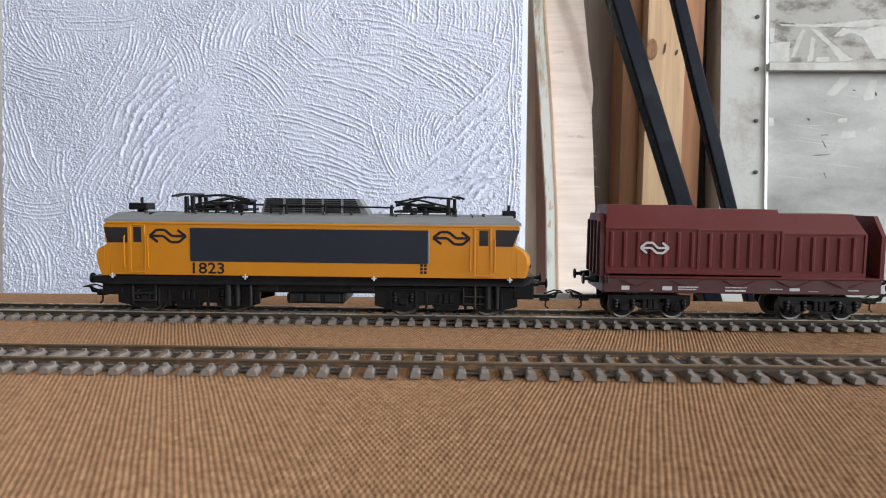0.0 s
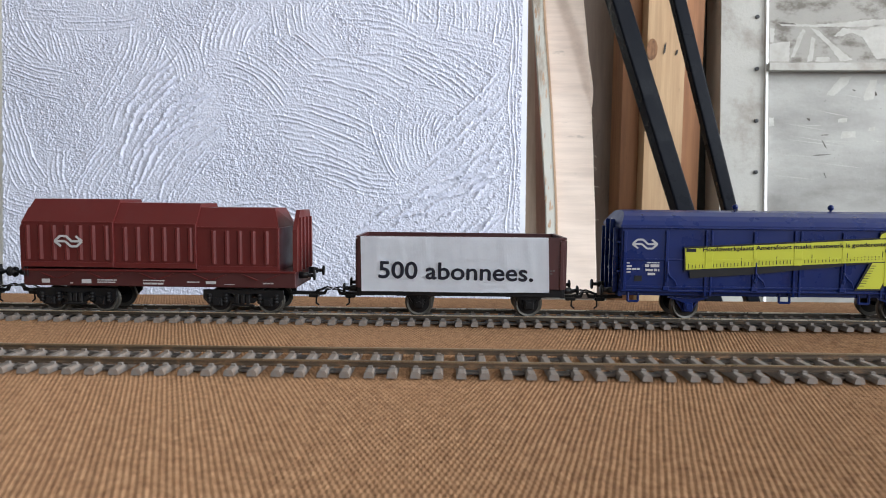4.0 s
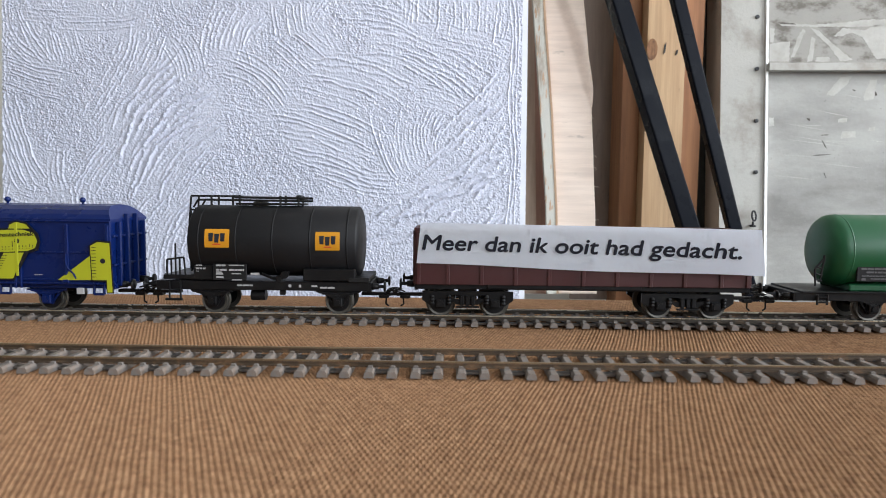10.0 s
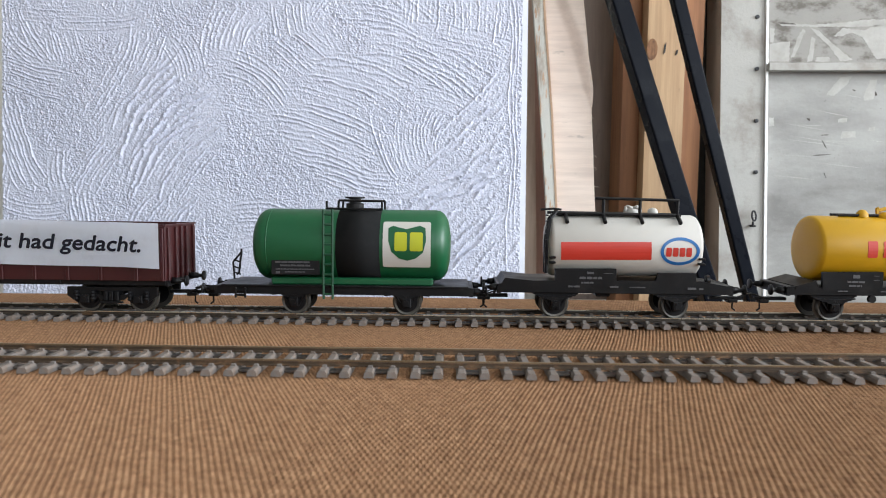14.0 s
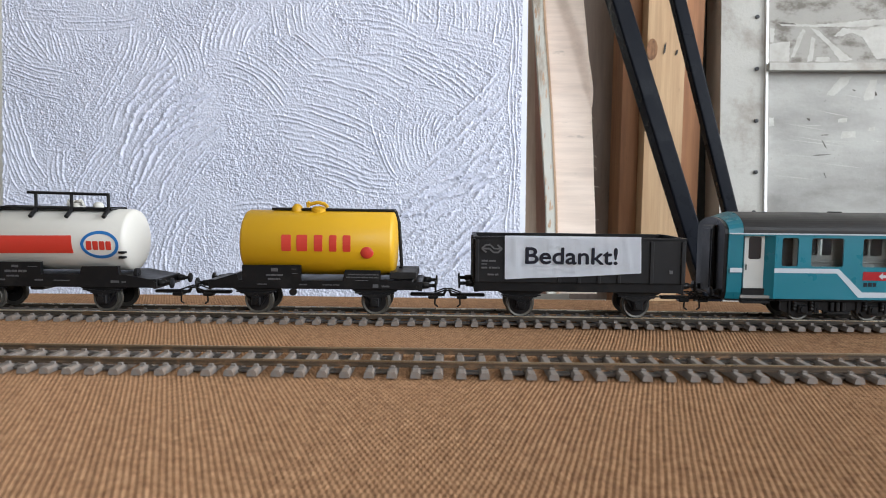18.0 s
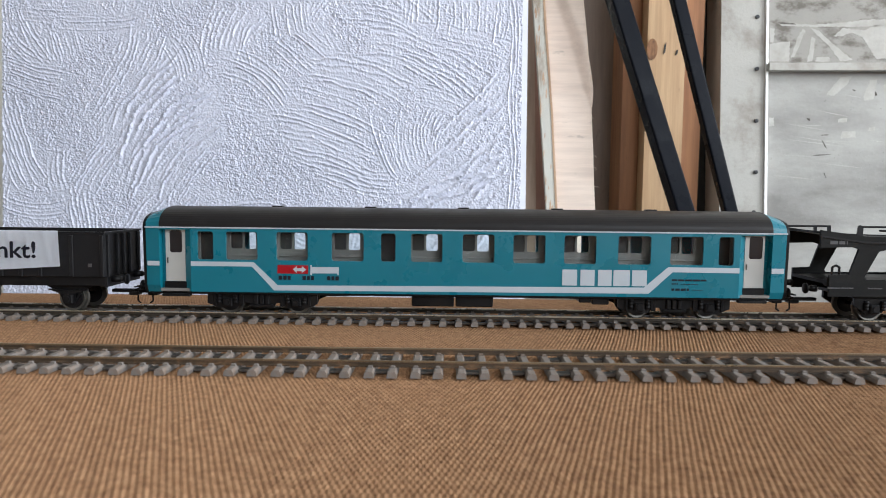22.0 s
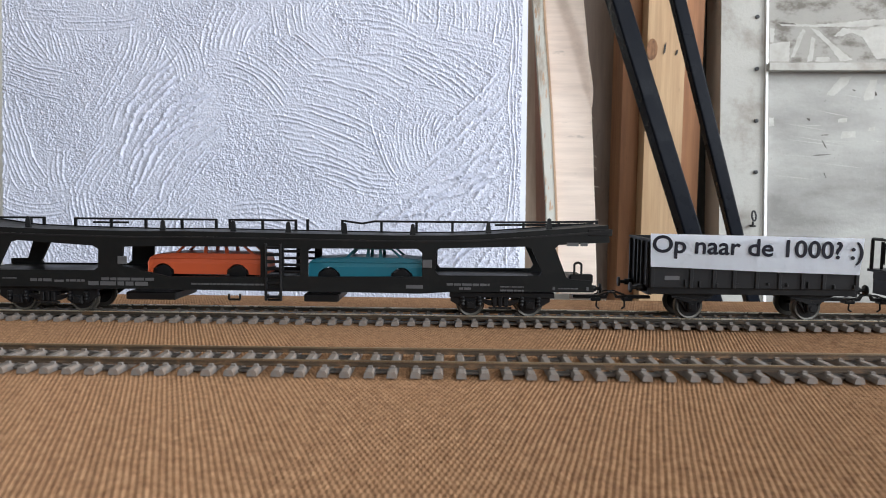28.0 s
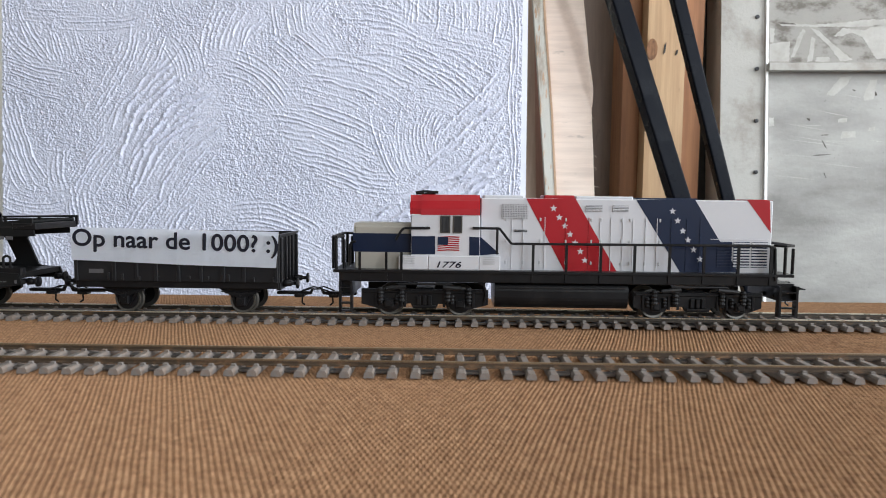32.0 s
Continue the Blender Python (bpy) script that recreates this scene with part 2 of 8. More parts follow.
def sheet_mesh(name, X, Y, Z, material):
    """A grid of points (metres) as one smooth sheet."""
    r, c = X.shape
    me = bpy.data.meshes.new(name)
    co = np.stack([X, Y, Z], -1).reshape(-1, 3).astype(np.float32)
    i = np.arange(r * c).reshape(r, c)
    q = np.stack([i[:-1, :-1], i[:-1, 1:], i[1:, 1:], i[1:, :-1]], -1).reshape(-1, 4)
    me.vertices.add(len(co))
    me.vertices.foreach_set("co", co.ravel())
    me.loops.add(q.size)
    me.loops.foreach_set("vertex_index", q.ravel().astype(np.int32))
    me.polygons.add(len(q))
    me.polygons.foreach_set("loop_start", np.arange(0, q.size, 4, dtype=np.int32))
    me.polygons.foreach_set("use_smooth", np.ones(len(q), bool))
    me.update(calc_edges=True)
    me.materials.append(material)
    return new(name, me)


# ---------- the shed round the table ----------
def shed():
    x0, x1, y0, y1, z0, z1 = -2900, 2300, -2000, 1150, -760, 1700
    for name, dims in (("floor", (x0, x1, y0, y1, z0 - 60, z0)), ("ceiling", (x0, x1, y0, y1, z1, z1 + 60)),
                       ("wall_back", (x0, x1, y1, y1 + 60, z0, z1)), ("wall_left", (x0 - 60, x0, y0, y1, z0, z1))):
        ob = part(name, box(bm_new(), *dims), FLOOR if name == "floor" else WALL)
        tagged(ob, {"floor": "grey concrete floor of the shed", "ceiling": "plain off-white ceiling"}.get(name, "plain off-white shed wall"), name.split("_")[0], kind="structure")
    # right wall with a window opening, and the wall behind with another
    bm = bm_new()
    plate(bm, [[(y0, z0), (y1, z0), (y1, z1), (y0, z1)], [(-1150, 130), (800, 130), (800, 1500), (-1150, 1500)]], 0, 60)
    for v in bm.verts:
        v.co = Vector((x1 + v.co.y, v.co.x, v.co.z))
    tagged(part("wall_right", bm, WALL), "plain off-white shed wall with a window opening", "wall", kind="structure")
    bm = bm_new()
    plate(bm, [[(x0, z0), (x1, z0), (x1, z1), (x0, z1)], [(400, 480), (2150, 480), (2150, 1520), (400, 1520)]], y0 - 60, y0)
    tagged(part("wall_front", bm, WALL), "plain off-white shed wall with a window opening", "wall", kind="structure")


# ---------- table with its hessian cloth ----------
def table():
    top = thing("table", "wide wooden table under the model railway", "table")
    part("tabletop", box(bm_new(), -2220, 2220, -500, 358, -24, -3.3, 1), TABLE_WOOD, top)
    for x in (-2170, -720, 720, 2170):
        for y in (-450, 310):
            part("leg", box(bm_new(), x - 30, x + 30, y - 30, y + 30, -760, -24, 2), TABLE_WOOD, top)
    # the cloth in view: yarn floats in staggered rows, denser sampled towards the near edge
    def weave(x, y):
        """Staggered yarn floats: a plain weave that lies slightly askew and wavers a little."""
        wob = 0.10 * np.sin(x * 0.19 + y * 0.13) * np.sin(y * 0.21 - x * 0.07) + 0.45 * np.sin(x * 0.021 + 1.3 * np.sin(y * 0.017)) + 0.4 * np.sin(y * 0.035 + 2)
        u = (x - 0.33 * y + wob) * 2 * math.pi / 1.45
        v = (x + 0.42 * y - 0.7 * wob) * 2 * math.pi / 1.45
        kx, ky = np.floor(u / (2 * math.pi) + 0.5), np.floor(v / (2 * math.pi) + 0.5)
        rnd = np.sin(kx * 12.9898 + ky * 78.233) * 43758.5453
        rnd = rnd - np.floor(rnd)
        knot = (0.25 * (1 + np.cos(u)) * (1 + np.cos(v))) ** 0.6
        return 0.52 * (knot - 0.4) * (0.7 + 0.5 * rnd) + 0.5 * np.sin(x * 0.011) * np.sin(y * 0.013 + 1) - 0.5
    for y0, y1, dy, columns in ((104, 211.01, 0.33, 980), (211, 361.3, 0.5, 1400)):
        uu, y = np.meshgrid(np.linspace(-1, 1, columns), np.append(np.arange(y0, y1 - 0.2, dy), y1))
        x = uu * (0.705 * y + 7)
        z = weave(x, y)
        if y1 > 300:
            z[-3:, :] -= np.array([[0.1], [0.6], [2.0]])
        tagged(sheet_mesh("table_cloth", x * 0.001, y * 0.001, z * 0.001, HESSIAN),
               "coarse brown woven hessian cloth laid over the table", "cloth", kind="structure")
    bm = box(bm_new(), -272, 272, -505, 360, -3.2, -2.0)
    for s in (-1, 1):
        a, b = sorted((s * 272, s * 2225))
        box(bm, a, b, -505, 360, -3.2, -0.2)
    tagged(part("table_cloth_rest", bm, HESSIAN), "coarse brown woven hessian cloth, outer part", "cloth", kind="structure")


# ---------- track ----------
def track(y_mid, turn, metal, web, label, joints, x_from, x_to, phase=None, pitch=6.98, every=1):
    t = thing("model_track", label, "railway track", "model tracks")
    t.matrix_world = pose(0, y_mid * 0.001, 0, 0, 0, turn)
    foot = [(-0.95, 2.0), (0.95, 2.0), (0.95, 2.25), (0.2, 2.5), (0.2, 3.5), (-0.2, 3.5), (-0.2, 2.5), (-0.95, 2.25)]
    head = [(-0.2, 3.4), (0.2, 3.4), (0.45, 3.55), (0.45, 3.92), (0.35, 4.0), (-0.35, 4.0), (-0.45, 3.92), (-0.45, 3.55)]
    cuts = [x_from] + joints + [x_to]
    far = 2190
    for a, b in zip([-far] + joints, joints + [far]):
        for y in (-8.65, 8.65):
            rail = part("rail", prism(bm_new(), [(y + u, v) for u, v in foot], a + 0.12, b - 0.12, "x"), web, t, "rusty rail web and foot")
            part("rail_head", prism(bm_new(), [(y + u, v) for u, v in head], a + 0.12, b - 0.12, "x"), metal, rail, "worn rail head")
    for j in joints:
        for y in (-8.65, 8.65):
            bm = bm_new()
            box(bm, j - 4, j + 4, y - 1.2, y - 0.4, 2.0, 3.0, 0.2)
            box(bm, j - 4, j + 4, y + 0.4, y + 1.2, 2.0, 3.0, 0.2)
            part("rail_joiner", bm, web, t)
    bm = bm_new()
    prism(bm, [(-1.6, 0), (1.6, 0), (1.45, 1.3), (0.95, 2.0), (-0.95, 2.0), (-1.45, 1.3)], -15, 15)
    for y in (-8.65, 8.65):
        for s in (-1, 1):
            prism(bm, [(-0.8, 2.0), (0.8, 2.0), (0.6, 2.7), (-0.6, 2.7)], y + s * 0.95, y + s * 1.9)
    first = part("sleeper", bm, SLEEPER, t)
    rnd = random.Random(5)
    places = []
    for a, b in zip(cuts, cuts[1:]):
        n = max(1, round((b - a - 1.6) / 6.98))
        places += [a + 0.8 + (b - a - 1.6) * (i + 0.5) / n for i in range(n)]
    if phase is not None:
        places = [phase + pitch * i for i in range(int((x_from - phase) / pitch), int((x_to - phase) / pitch) + 1)]
    for i, x in enumerate(places):
        ob = first if i == 0 else new("sleeper", first.data)
        ob.parent = t
        ob.matrix_basis = pose(x * 0.001, rnd.uniform(-0.0002, 0.0002), 0, 0, 0, rnd.uniform(-0.8, 0.8))
    # the sleepers farther along, joined
    bm = bm_new()
    n = int((far + x_from) / 6.98)
    for i in range(n):
        for x in (x_from - 3.5 - 6.98 * i, x_to + 3.5 + 6.98 * i):
            prism(bm, [(x - 1.6, 0), (x + 1.6, 0), (x + 1.45, 1.3), (x + 0.95, 2.0), (x - 0.95, 2.0), (x - 1.45, 1.3)], -15, 15)
    rest = part("sleeper_rest", bm, SLEEPER, t)
    rest["kind"] = "stuff"
    # thin ties that link the sleepers under the rails
    tie = None
    for a, b in zip(places[::every], places[1::every]):
        for y in (-8.65, 8.65):
            if tie is None:
                ob = tie = part("sleeper_tie", box(bm_new(), -pitch / 2 + 1.2, pitch / 2 - 1.2, -1.7, 1.7, 0.05, 0.9, 0.2), SLEEPER_TIE, t)
            else:
                ob = new("sleeper_tie", tie.data)
            ob.parent = t
            ob.location = (0.0005 * (a + b), 0.001 * y, 0)
    return t


# ---------- what stands behind the table ----------

def slab(name, corners, y, thick, material, parent=None, label="", lean=0.058):
    """An upright sheet that leans back a little: its outline in x, z, its front at y where z is 0."""
    bm = bm_new()
    plate(bm, [corners], 0, thick)
    for v in bm.verts:
        v.co.y += y + lean * v.co.z
    return part(name, bm, material, parent, label)


def textured_board():
    """White board with thick paint that was combed in sweeping strokes."""
    board = thing("textured_board", "white board with thick paint combed in sweeping strokes, leaning upright", "board")
    xa, za = -509.16, 82.41
    xb, zb = 88.39, 88.64
    xt, zt = -187.2, 279.57
    x0, x1, z0, z1 = xa, xb, -62.0, zt + 22
    step = 0.62
    x, z = np.meshgrid(np.arange(x0, x1 + step, step), np.arange(z0, z1, step))
    h = np.zeros_like(x)
    rs = np.random.RandomState(7)
    # fine stipple of the roller
    g = rs.rand(*x.shape)
    for _ in range(1):
        g = (g + np.roll(g, 1, 0) + np.roll(g, -1, 0) + np.roll(g, 1, 1) + np.roll(g, -1, 1)) / 5
    h += 4.5 * (g - 0.5)
    coarse = rs.rand(x.shape[0] // 6 + 2, x.shape[1] // 6 + 2)
    ii, jj = np.arange(x.shape[0]) / 6, np.arange(x.shape[1]) / 6
    i0, j0 = ii.astype(int), jj.astype(int)
    fi, fj = (ii - i0)[:, None], (jj - j0)[None, :]
    c = (coarse[i0][:, j0] * (1 - fi) * (1 - fj) + coarse[i0 + 1][:, j0] * fi * (1 - fj)
         + coarse[i0][:, j0 + 1] * (1 - fi) * fj + coarse[i0 + 1][:, j0 + 1] * fi * fj)
    h += 0.8 * (c - 0.5)
    flat_x, flat_z = x.copy(), z.copy()
    # the comb wandered: the strokes are laid on slightly bent coordinates
    x = x + 2 * np.sin(flat_z * 0.043 + 1.1 * np.sin(flat_x * 0.031)) + 1.5 * (c - 0.5)
    z = z + 2 * np.sin(flat_x * 0.037 + 1.3 * np.sin(flat_z * 0.029 + 1)) + 1.5 * (c.T[:1, :1] - c)

    def stroke(cx, cz, radius, a0, a1, width, pitch, depth, seed):
        """A comb drawn along an arc: grooves side by side, which fade in and out and wander."""
        nonlocal h
        r = np.hypot(x - cx, z - cz)
        m = np.abs(r - radius) < width / 2
        if not m.any():
            return
        a = np.degrees(np.arctan2(z[m] - cz, x[m] - cx))
        mid, half = (a0 + a1) / 2, abs(a1 - a0) / 2
        da = (a - mid + 180) % 360 - 180
        w = np.clip((half - np.abs(da)) / (half * 0.25), 0, 1)
        q = np.random.RandomState(seed)
        lane = (r[m] - radius + width / 2) / pitch
        k = lane.astype(int)
        n = int(width / pitch) + 3
        gain, ph, fr = q.uniform(0.15, 1.15, n), q.uniform(0, 6.28, n), q.uniform(0.05, 0.16, n)
        start, stop = q.uniform(-1.2, -0.55, n), q.uniform(0.55, 1.2, n)
        wig = 0.18 * np.sin(da * radius * 0.0174 * fr[k] + ph[k])
        u = (lane + wig) % 1.0
        ridge = np.clip(1 - np.abs(u - 0.5) * 3.8, -0.25, 1)
        live = np.clip((da / half - start[k]) * 5, 0, 1) * np.clip((stop[k] - da / half) * 5, 0, 1)
        edge = np.clip((width / 2 - np.abs(r[m] - radius)) / (width * 0.12), 0, 1)
        f = w * edge
        h[m] = h[m] * (1 - 0.35 * f) + f * live * depth * gain[k] * ridge * np.clip(0.5 + 1.0 * c[m] + 0.8 * (g[m] - 0.5), 0, 1.5)

    def sweep(px, pz, turn, radius, length, width, pitch, depth, seed):
        """A stroke through the place px, pz, heading that way (degrees), bent with that radius (its sign tells the side)."""
        t = radians(turn)
        s = 1 if radius > 0 else -1
        cx, cz = px - math.sin(t) * radius, pz + math.cos(t) * radius
        a = math.degrees(math.atan2(pz - cz, px - cx))
        d = math.degrees(length / abs(radius)) / 2
        stroke(cx, cz, abs(radius), a - d, a + d, width, pitch, depth, seed)

    W, T = x1 - x0, z1 - 22
    q = random.Random(11)
    for i in range(36):
        sweep(x0 + q.uniform(0, W), q.uniform(-40, T + 40), q.uniform(30, 100) if i % 3 else q.uniform(100, 170),
              q.choice((-1, 1)) * q.uniform(120, 260), q.uniform(50, 110), q.uniform(26, 50), q.uniform(3.2, 4.4), q.uniform(0.35, 0.7), i)
    # every row: place x, z, heading in degrees, bend radius, length, width of the comb, pitch of its teeth
    upper_left = (
        (-482, 228, -41, 83, 87, 39, 5.9), (-463, 232, -55, 199, 63, 26, 5.9), (-439, 225, -71, -191, 39, 33, 5.2), (-473, 190, -16, 698, 78, 39, 5.2),
        (-447, 263, -4, 584, 81, 20, 6.6), (-395, 248, 5, 194, 109, 20, 5.9), (-499, 115, -70, 175, 108, 34, 5.9), (-445, 83, -83, 199, 50, 22, 7.9),
        (-379, 187, -116, -201, 125, 34, 6.6), (-340, 207, -115, -211, 70, 29, 7.2), (-401, 90, -123, 113, 67, 33, 6.6))
    upper_middle = (
        (-341, 172, -128, 372, 125, 31, 7.2), (-322, 154, -132, 151, 164, 39, 7.9), (-317, 110, -133, 130, 135, 52, 6.6), (-300, 91, -126, 167, 73, 39, 5.9),
        (-255, 240, -103, 143, 57, 46, 7.9), (-234, 247, -119, 64, 55, 33, 7.2), (-179, 260, -84, 141, 36, 41, 5.9), (-213, 192, -34, -102, 100, 30, 6.6),
        (-167, 225, -39, -4000, 52, 39, 5.9), (-77, 258, -12, -200, 87, 26, 7.9), (-41, 268, -36, -648, 63, 28, 7.9), (-297, 214, -63, -73, 59, 33, 5.9))
    middle = (
        (-96, 200, -15, -220, 127, 30, 8.5), (-15, 216, -21, -223, 158, 33, 8.5), (21, 237, -13, -251, 108, 25, 7.9), (-24, 190, -31, -122, 94, 29, 7.2),
        (-109, 180, -19, -157, 109, 26, 7.9), (-141, 163, -13, -188, 104, 26, 7.9), (-128, 142, -17, -177, 102, 30, 7.2), (-154, 128, -15, -245, 132, 31, 7.9),
        (-121, 101, -16, -276, 113, 37, 7.2), (-82, 71, -15, 98, 73, 26, 7.2), (2, 166, -19, -142, 75, 24, 7.2), (-121, 80, -20, -128, 56, 26, 6.6))
    right = (
        (-72, 113, -68, 145, 74, 21, 5.9), (-47, 116, -81, 81, 68, 24, 5.9), (-27, 126, -92, 53, 65, 20, 5.9), (-16, 136, -113, 45, 60, 12, 5.9),
        (-7, 127, -119, 28, 48, 10, 5.2), (30, 146, -133, -724, 137, 24, 6.6), (24, 113, -139, -2899, 132, 30, 8.5), (42, 88, -136, 618, 76, 33, 9.2),
        (6, 265, -94, -368, 40, 98, 6.6), (62, 256, -99, -161, 49, 16, 5.9), (79, 173, -90, -2231, 230, 9, 4.6))
    lower = (
        (-351, 6, 68, -125, 119, 39, 6.6), (-315, 3, 69, -118, 112, 33, 7.2), (-467, 43, -4, 78, 85, 29, 5.9), (-415, 25, -85, -218, 72, 30, 6.6),
        (-16, 47, 29, -1765, 182, 37, 8.5), (10, 8, 36, 548, 163, 43, 9.2), (43, -16, 43, 766, 118, 43, 8.5), (-474, -15, -72, -105, 85, 39, 6.6),
        (-199, 27, -8, -92, 97, 39, 7.2), (-186, -12, -3, -93, 111, 39, 7.2))
    for i, row in enumerate(upper_left + upper_middle + middle + right + lower):
        px, pz, turn, radius, length, width, pitch = row
        slanting = abs(abs(turn) - 135) < 8 or 25 < turn < 50
        sweep(px, pz, turn, radius, 1.15 * length, 1.35 * width, (1.05 if slanting else 0.72) * pitch, 2.4 if slanting else 1.3, 100 + i)
    # smoother rim with upright drag marks
    for u in (0.006, 0.985):
        sweep(x0 + u * W, T / 2, 90, 6000, T + 200, 12, 4.2, 1.2, 300 + int(u * 10))
    x, z = flat_x, flat_z
    y = 750 + 0.058 * z - 0.84 * h
    ob = sheet_mesh("painted_face", x * 0.001, y * 0.001, z * 0.001, PLASTER)
    ob.parent = board
    # the board itself with its plain border
    xe, ze = 95.17, 88.79
    slab("board_core", [(x0 - 0.5, -140), (xe, -140), (xe, z1 + 40), (x0 - 0.5, z1 + 40)], 752.5, 9, PLASTER_EDGE, board, "smooth white border of the board")


def plywood_sheet():
    t = thing("plywood_sheet", "pale plywood sheet with a flaking painted edge, leaning upright", "board")
    # upper corner bulges forward; this slanting bend is shaped to imitate a cast shadow
    rows, cols = 90, 44
    zz = np.linspace(-61.5, 339, rows)
    xl = np.interp(zz, [-61.7, 42.7, 160.4, 297.8, 338.8], [143.1, 140.2, 132.9, 121.3, 116.6])
    xr = np.interp(zz, [-61.2, 43.2, 167.8, 298.2, 339.2], [190.6, 186.8, 180.7, 166.9, 163.6])
    shade_fold = np.interp(zz, [120, 191, 255, 282, 339], [200, 168, 150, 138, 118])
    uu = np.linspace(0, 1, cols)[None, :]
    gx = xl[:, None] + (xr - xl)[:, None] * uu
    k = np.clip((gx - shade_fold[:, None]) / 17, 0, 1)
    bulge = 9.0 * k * k * (3 - 2 * k) + 0.5 * np.sin(zz[:, None] * 0.09 + uu * 4)
    gz = np.repeat(zz[:, None], cols, 1)
    ob = sheet_mesh("face", gx * 0.001, (800 + 0.058 * gz - bulge) * 0.001, gz * 0.001, PLYWOOD)
    ob.parent = t
    mod = ob.modifiers.new("thickness", "SOLIDIFY")
    mod.thickness, mod.offset = 0.006, -1 if ob.data.polygons[0].normal.y < 0 else 1
    slab("painted_edge", [(128.61, -61.42), (142.53, -61.28), (139.64, 42.79), (132.43, 159.98), (120.84, 296.85), (116.14, 337.7), (103.76, 337.57), (106.37, 296.7), (117.91, 159.83), (126.46, 42.65)], 797, 9, PLY_EDGE, t, "flaking cream paint")
    slab("bare_edge", [(140.26, -61.15), (142.69, -61.13), (139.81, 42.81), (132.61, 159.85), (121.04, 296.55), (116.34, 337.35), (113.94, 337.33), (118.63, 296.53), (130.19, 159.82), (137.39, 42.78)], 796.2, 10, BARE_EDGE, t, "bare sawn plywood edge")
    # places where the paint flaked off, and splinters along the sawn side
    rnd = random.Random(4)
    (ta, tb), (ua, ub) = (111.06, 296.45), (131.45, 21.98)
    for k in range(26):
        f = rnd.uniform(0, 1)
        cx, cz = ta + (ua - ta) * f + rnd.uniform(-4, 5.5), tb + (ub - tb) * f
        w, hh = rnd.uniform(0.5, 1.3), rnd.uniform(1.5, 8)
        slab("paint_chip", [(cx - w * rnd.uniform(0.6, 1), cz - hh), (cx + w * 0.4, cz - hh * 0.8), (cx + w * rnd.uniform(0.6, 1.2), cz + 0.2 * hh), (cx + w * 0.3, cz + hh), (cx - w * 0.7, cz + hh * 0.5)], 796.7, 0.6, BARE_EDGE, t, "bare patch in flaked paint")
    for (px, pz), ln in (((167.04, 277.4), 4), ((167.96, 262.33), 3), ((178.61, 155.2), 5), ((180.21, 141.42), 3), ((182.8, 108.3), 6), ((184.43, 93.1), 4), ((184.48, 89.64), 3), ((185.47, 70.96), 7), ((188.2, 29.38), 4), ((169.11, 232.16), 3)):
        bm = bm_new()
        yy = 799 + 0.058 * pz
        wire(bm, [(px - 3, yy, pz), (px + ln * 0.4, yy - 0.6, pz + rnd.uniform(-1, 1)), (px + ln * 0.75, yy - 1, pz + rnd.uniform(-2, 2.5))], 0.28, 5)
        part("splinter", bm, PLYWOOD, t, "splinter of raw wood")
    t2 = thing("brown_plank", "narrow light brown wooden plank standing behind the board", "plank")
    slab("plank", [(93.34, -66.68), (120.15, -66.4), (118.97, 20.35), (112.19, 306.65), (110.9, 349.22), (87.97, 348.98)], 830, 12, PLANK_WOOD, t2)
    t2 = thing("brown_plank", "reddish brown wooden plank standing behind another", "plank")
    slab("plank", [(108.3, -68.75), (145.17, -68.36), (135.98, 166.18), (123.11, 354.61), (102.68, 354.4)], 845, 12, RED_WOOD, t2)


def timber():
    t = thing("wooden_board", "shaded grey-brown wooden board standing behind the stud", "board")
    slab("board_face", [(190.11, -93.31), (273.87, -92.43), (261.57, 396.38), (182.88, 395.57)], 960, 12, GREY_WOOD, t)
    t = thing("timber_stud", "upright pine timber stud with a dark knot and cracks", "timber")
    bm = bm_new()
    xl, zl = 268.18, 134.07
    xm, zm = 318.61, 134.6
    xr, zr = 348.11, 136.19
    xs, zs = 243.56, 135.95
    plate(bm, [[(xl, -760), (xm, -760), (xm, 760), (xl, 760)]], 880, 950)
    part("stud", bm, PINE, t)
    bm = bm_new()
    plate(bm, [[(xs, -760), (xl - 0.6, -760), (xl - 0.6, 760), (xs, 760)]], 905, 960)
    part("side_batten", bm, BROWN_WOOD, t, "brown-stained batten")
    bm = bm_new()
    plate(bm, [[(xm + 0.6, -760), (xr, -760), (xr, 760), (xm + 0.6, 760)]], 895, 960)
    part("side_batten", bm, BROWN_WOOD, t, "brown-stained batten")
    for (kx, kz), rx, rz in (((274.19, 253.68), 7, 14), ((283.53, -18.31), 7, 10)):
        bm = bm_new()
        plate(bm, [ellipse(kx, kz, rx, rz, 16)], 878.6, 880.2)
        part("knot", bm, KNOT, t, "dark knot")
    for (kx, kz), hh in (((290.58, 255.14), 8), ((306.63, 250.03), 4)):
        bm = bm_new()
        plate(bm, [[(kx - 1.4, kz - hh), (kx + 1.2, kz - hh * 0.6), (kx + 2.2, kz + hh), (kx - 0.2, kz + hh * 0.5)]], 879, 881)
        part("crack", bm, BLACK_GAP, t, "dark crack in the wood")
    t = thing("upright_bar", "black upright metal bar beside the stud", "bar")
    xa, xb = 356.8, 384.0
    part("bar", box(bm_new(), xa, xb, 940, 960, -760, 760), BLACK_GAP, t)


KNOT = wood("knot_wood", (0.30, 0.14, 0.06), (0.10, 0.045, 0.02), 40, (1, 1, 0.5))


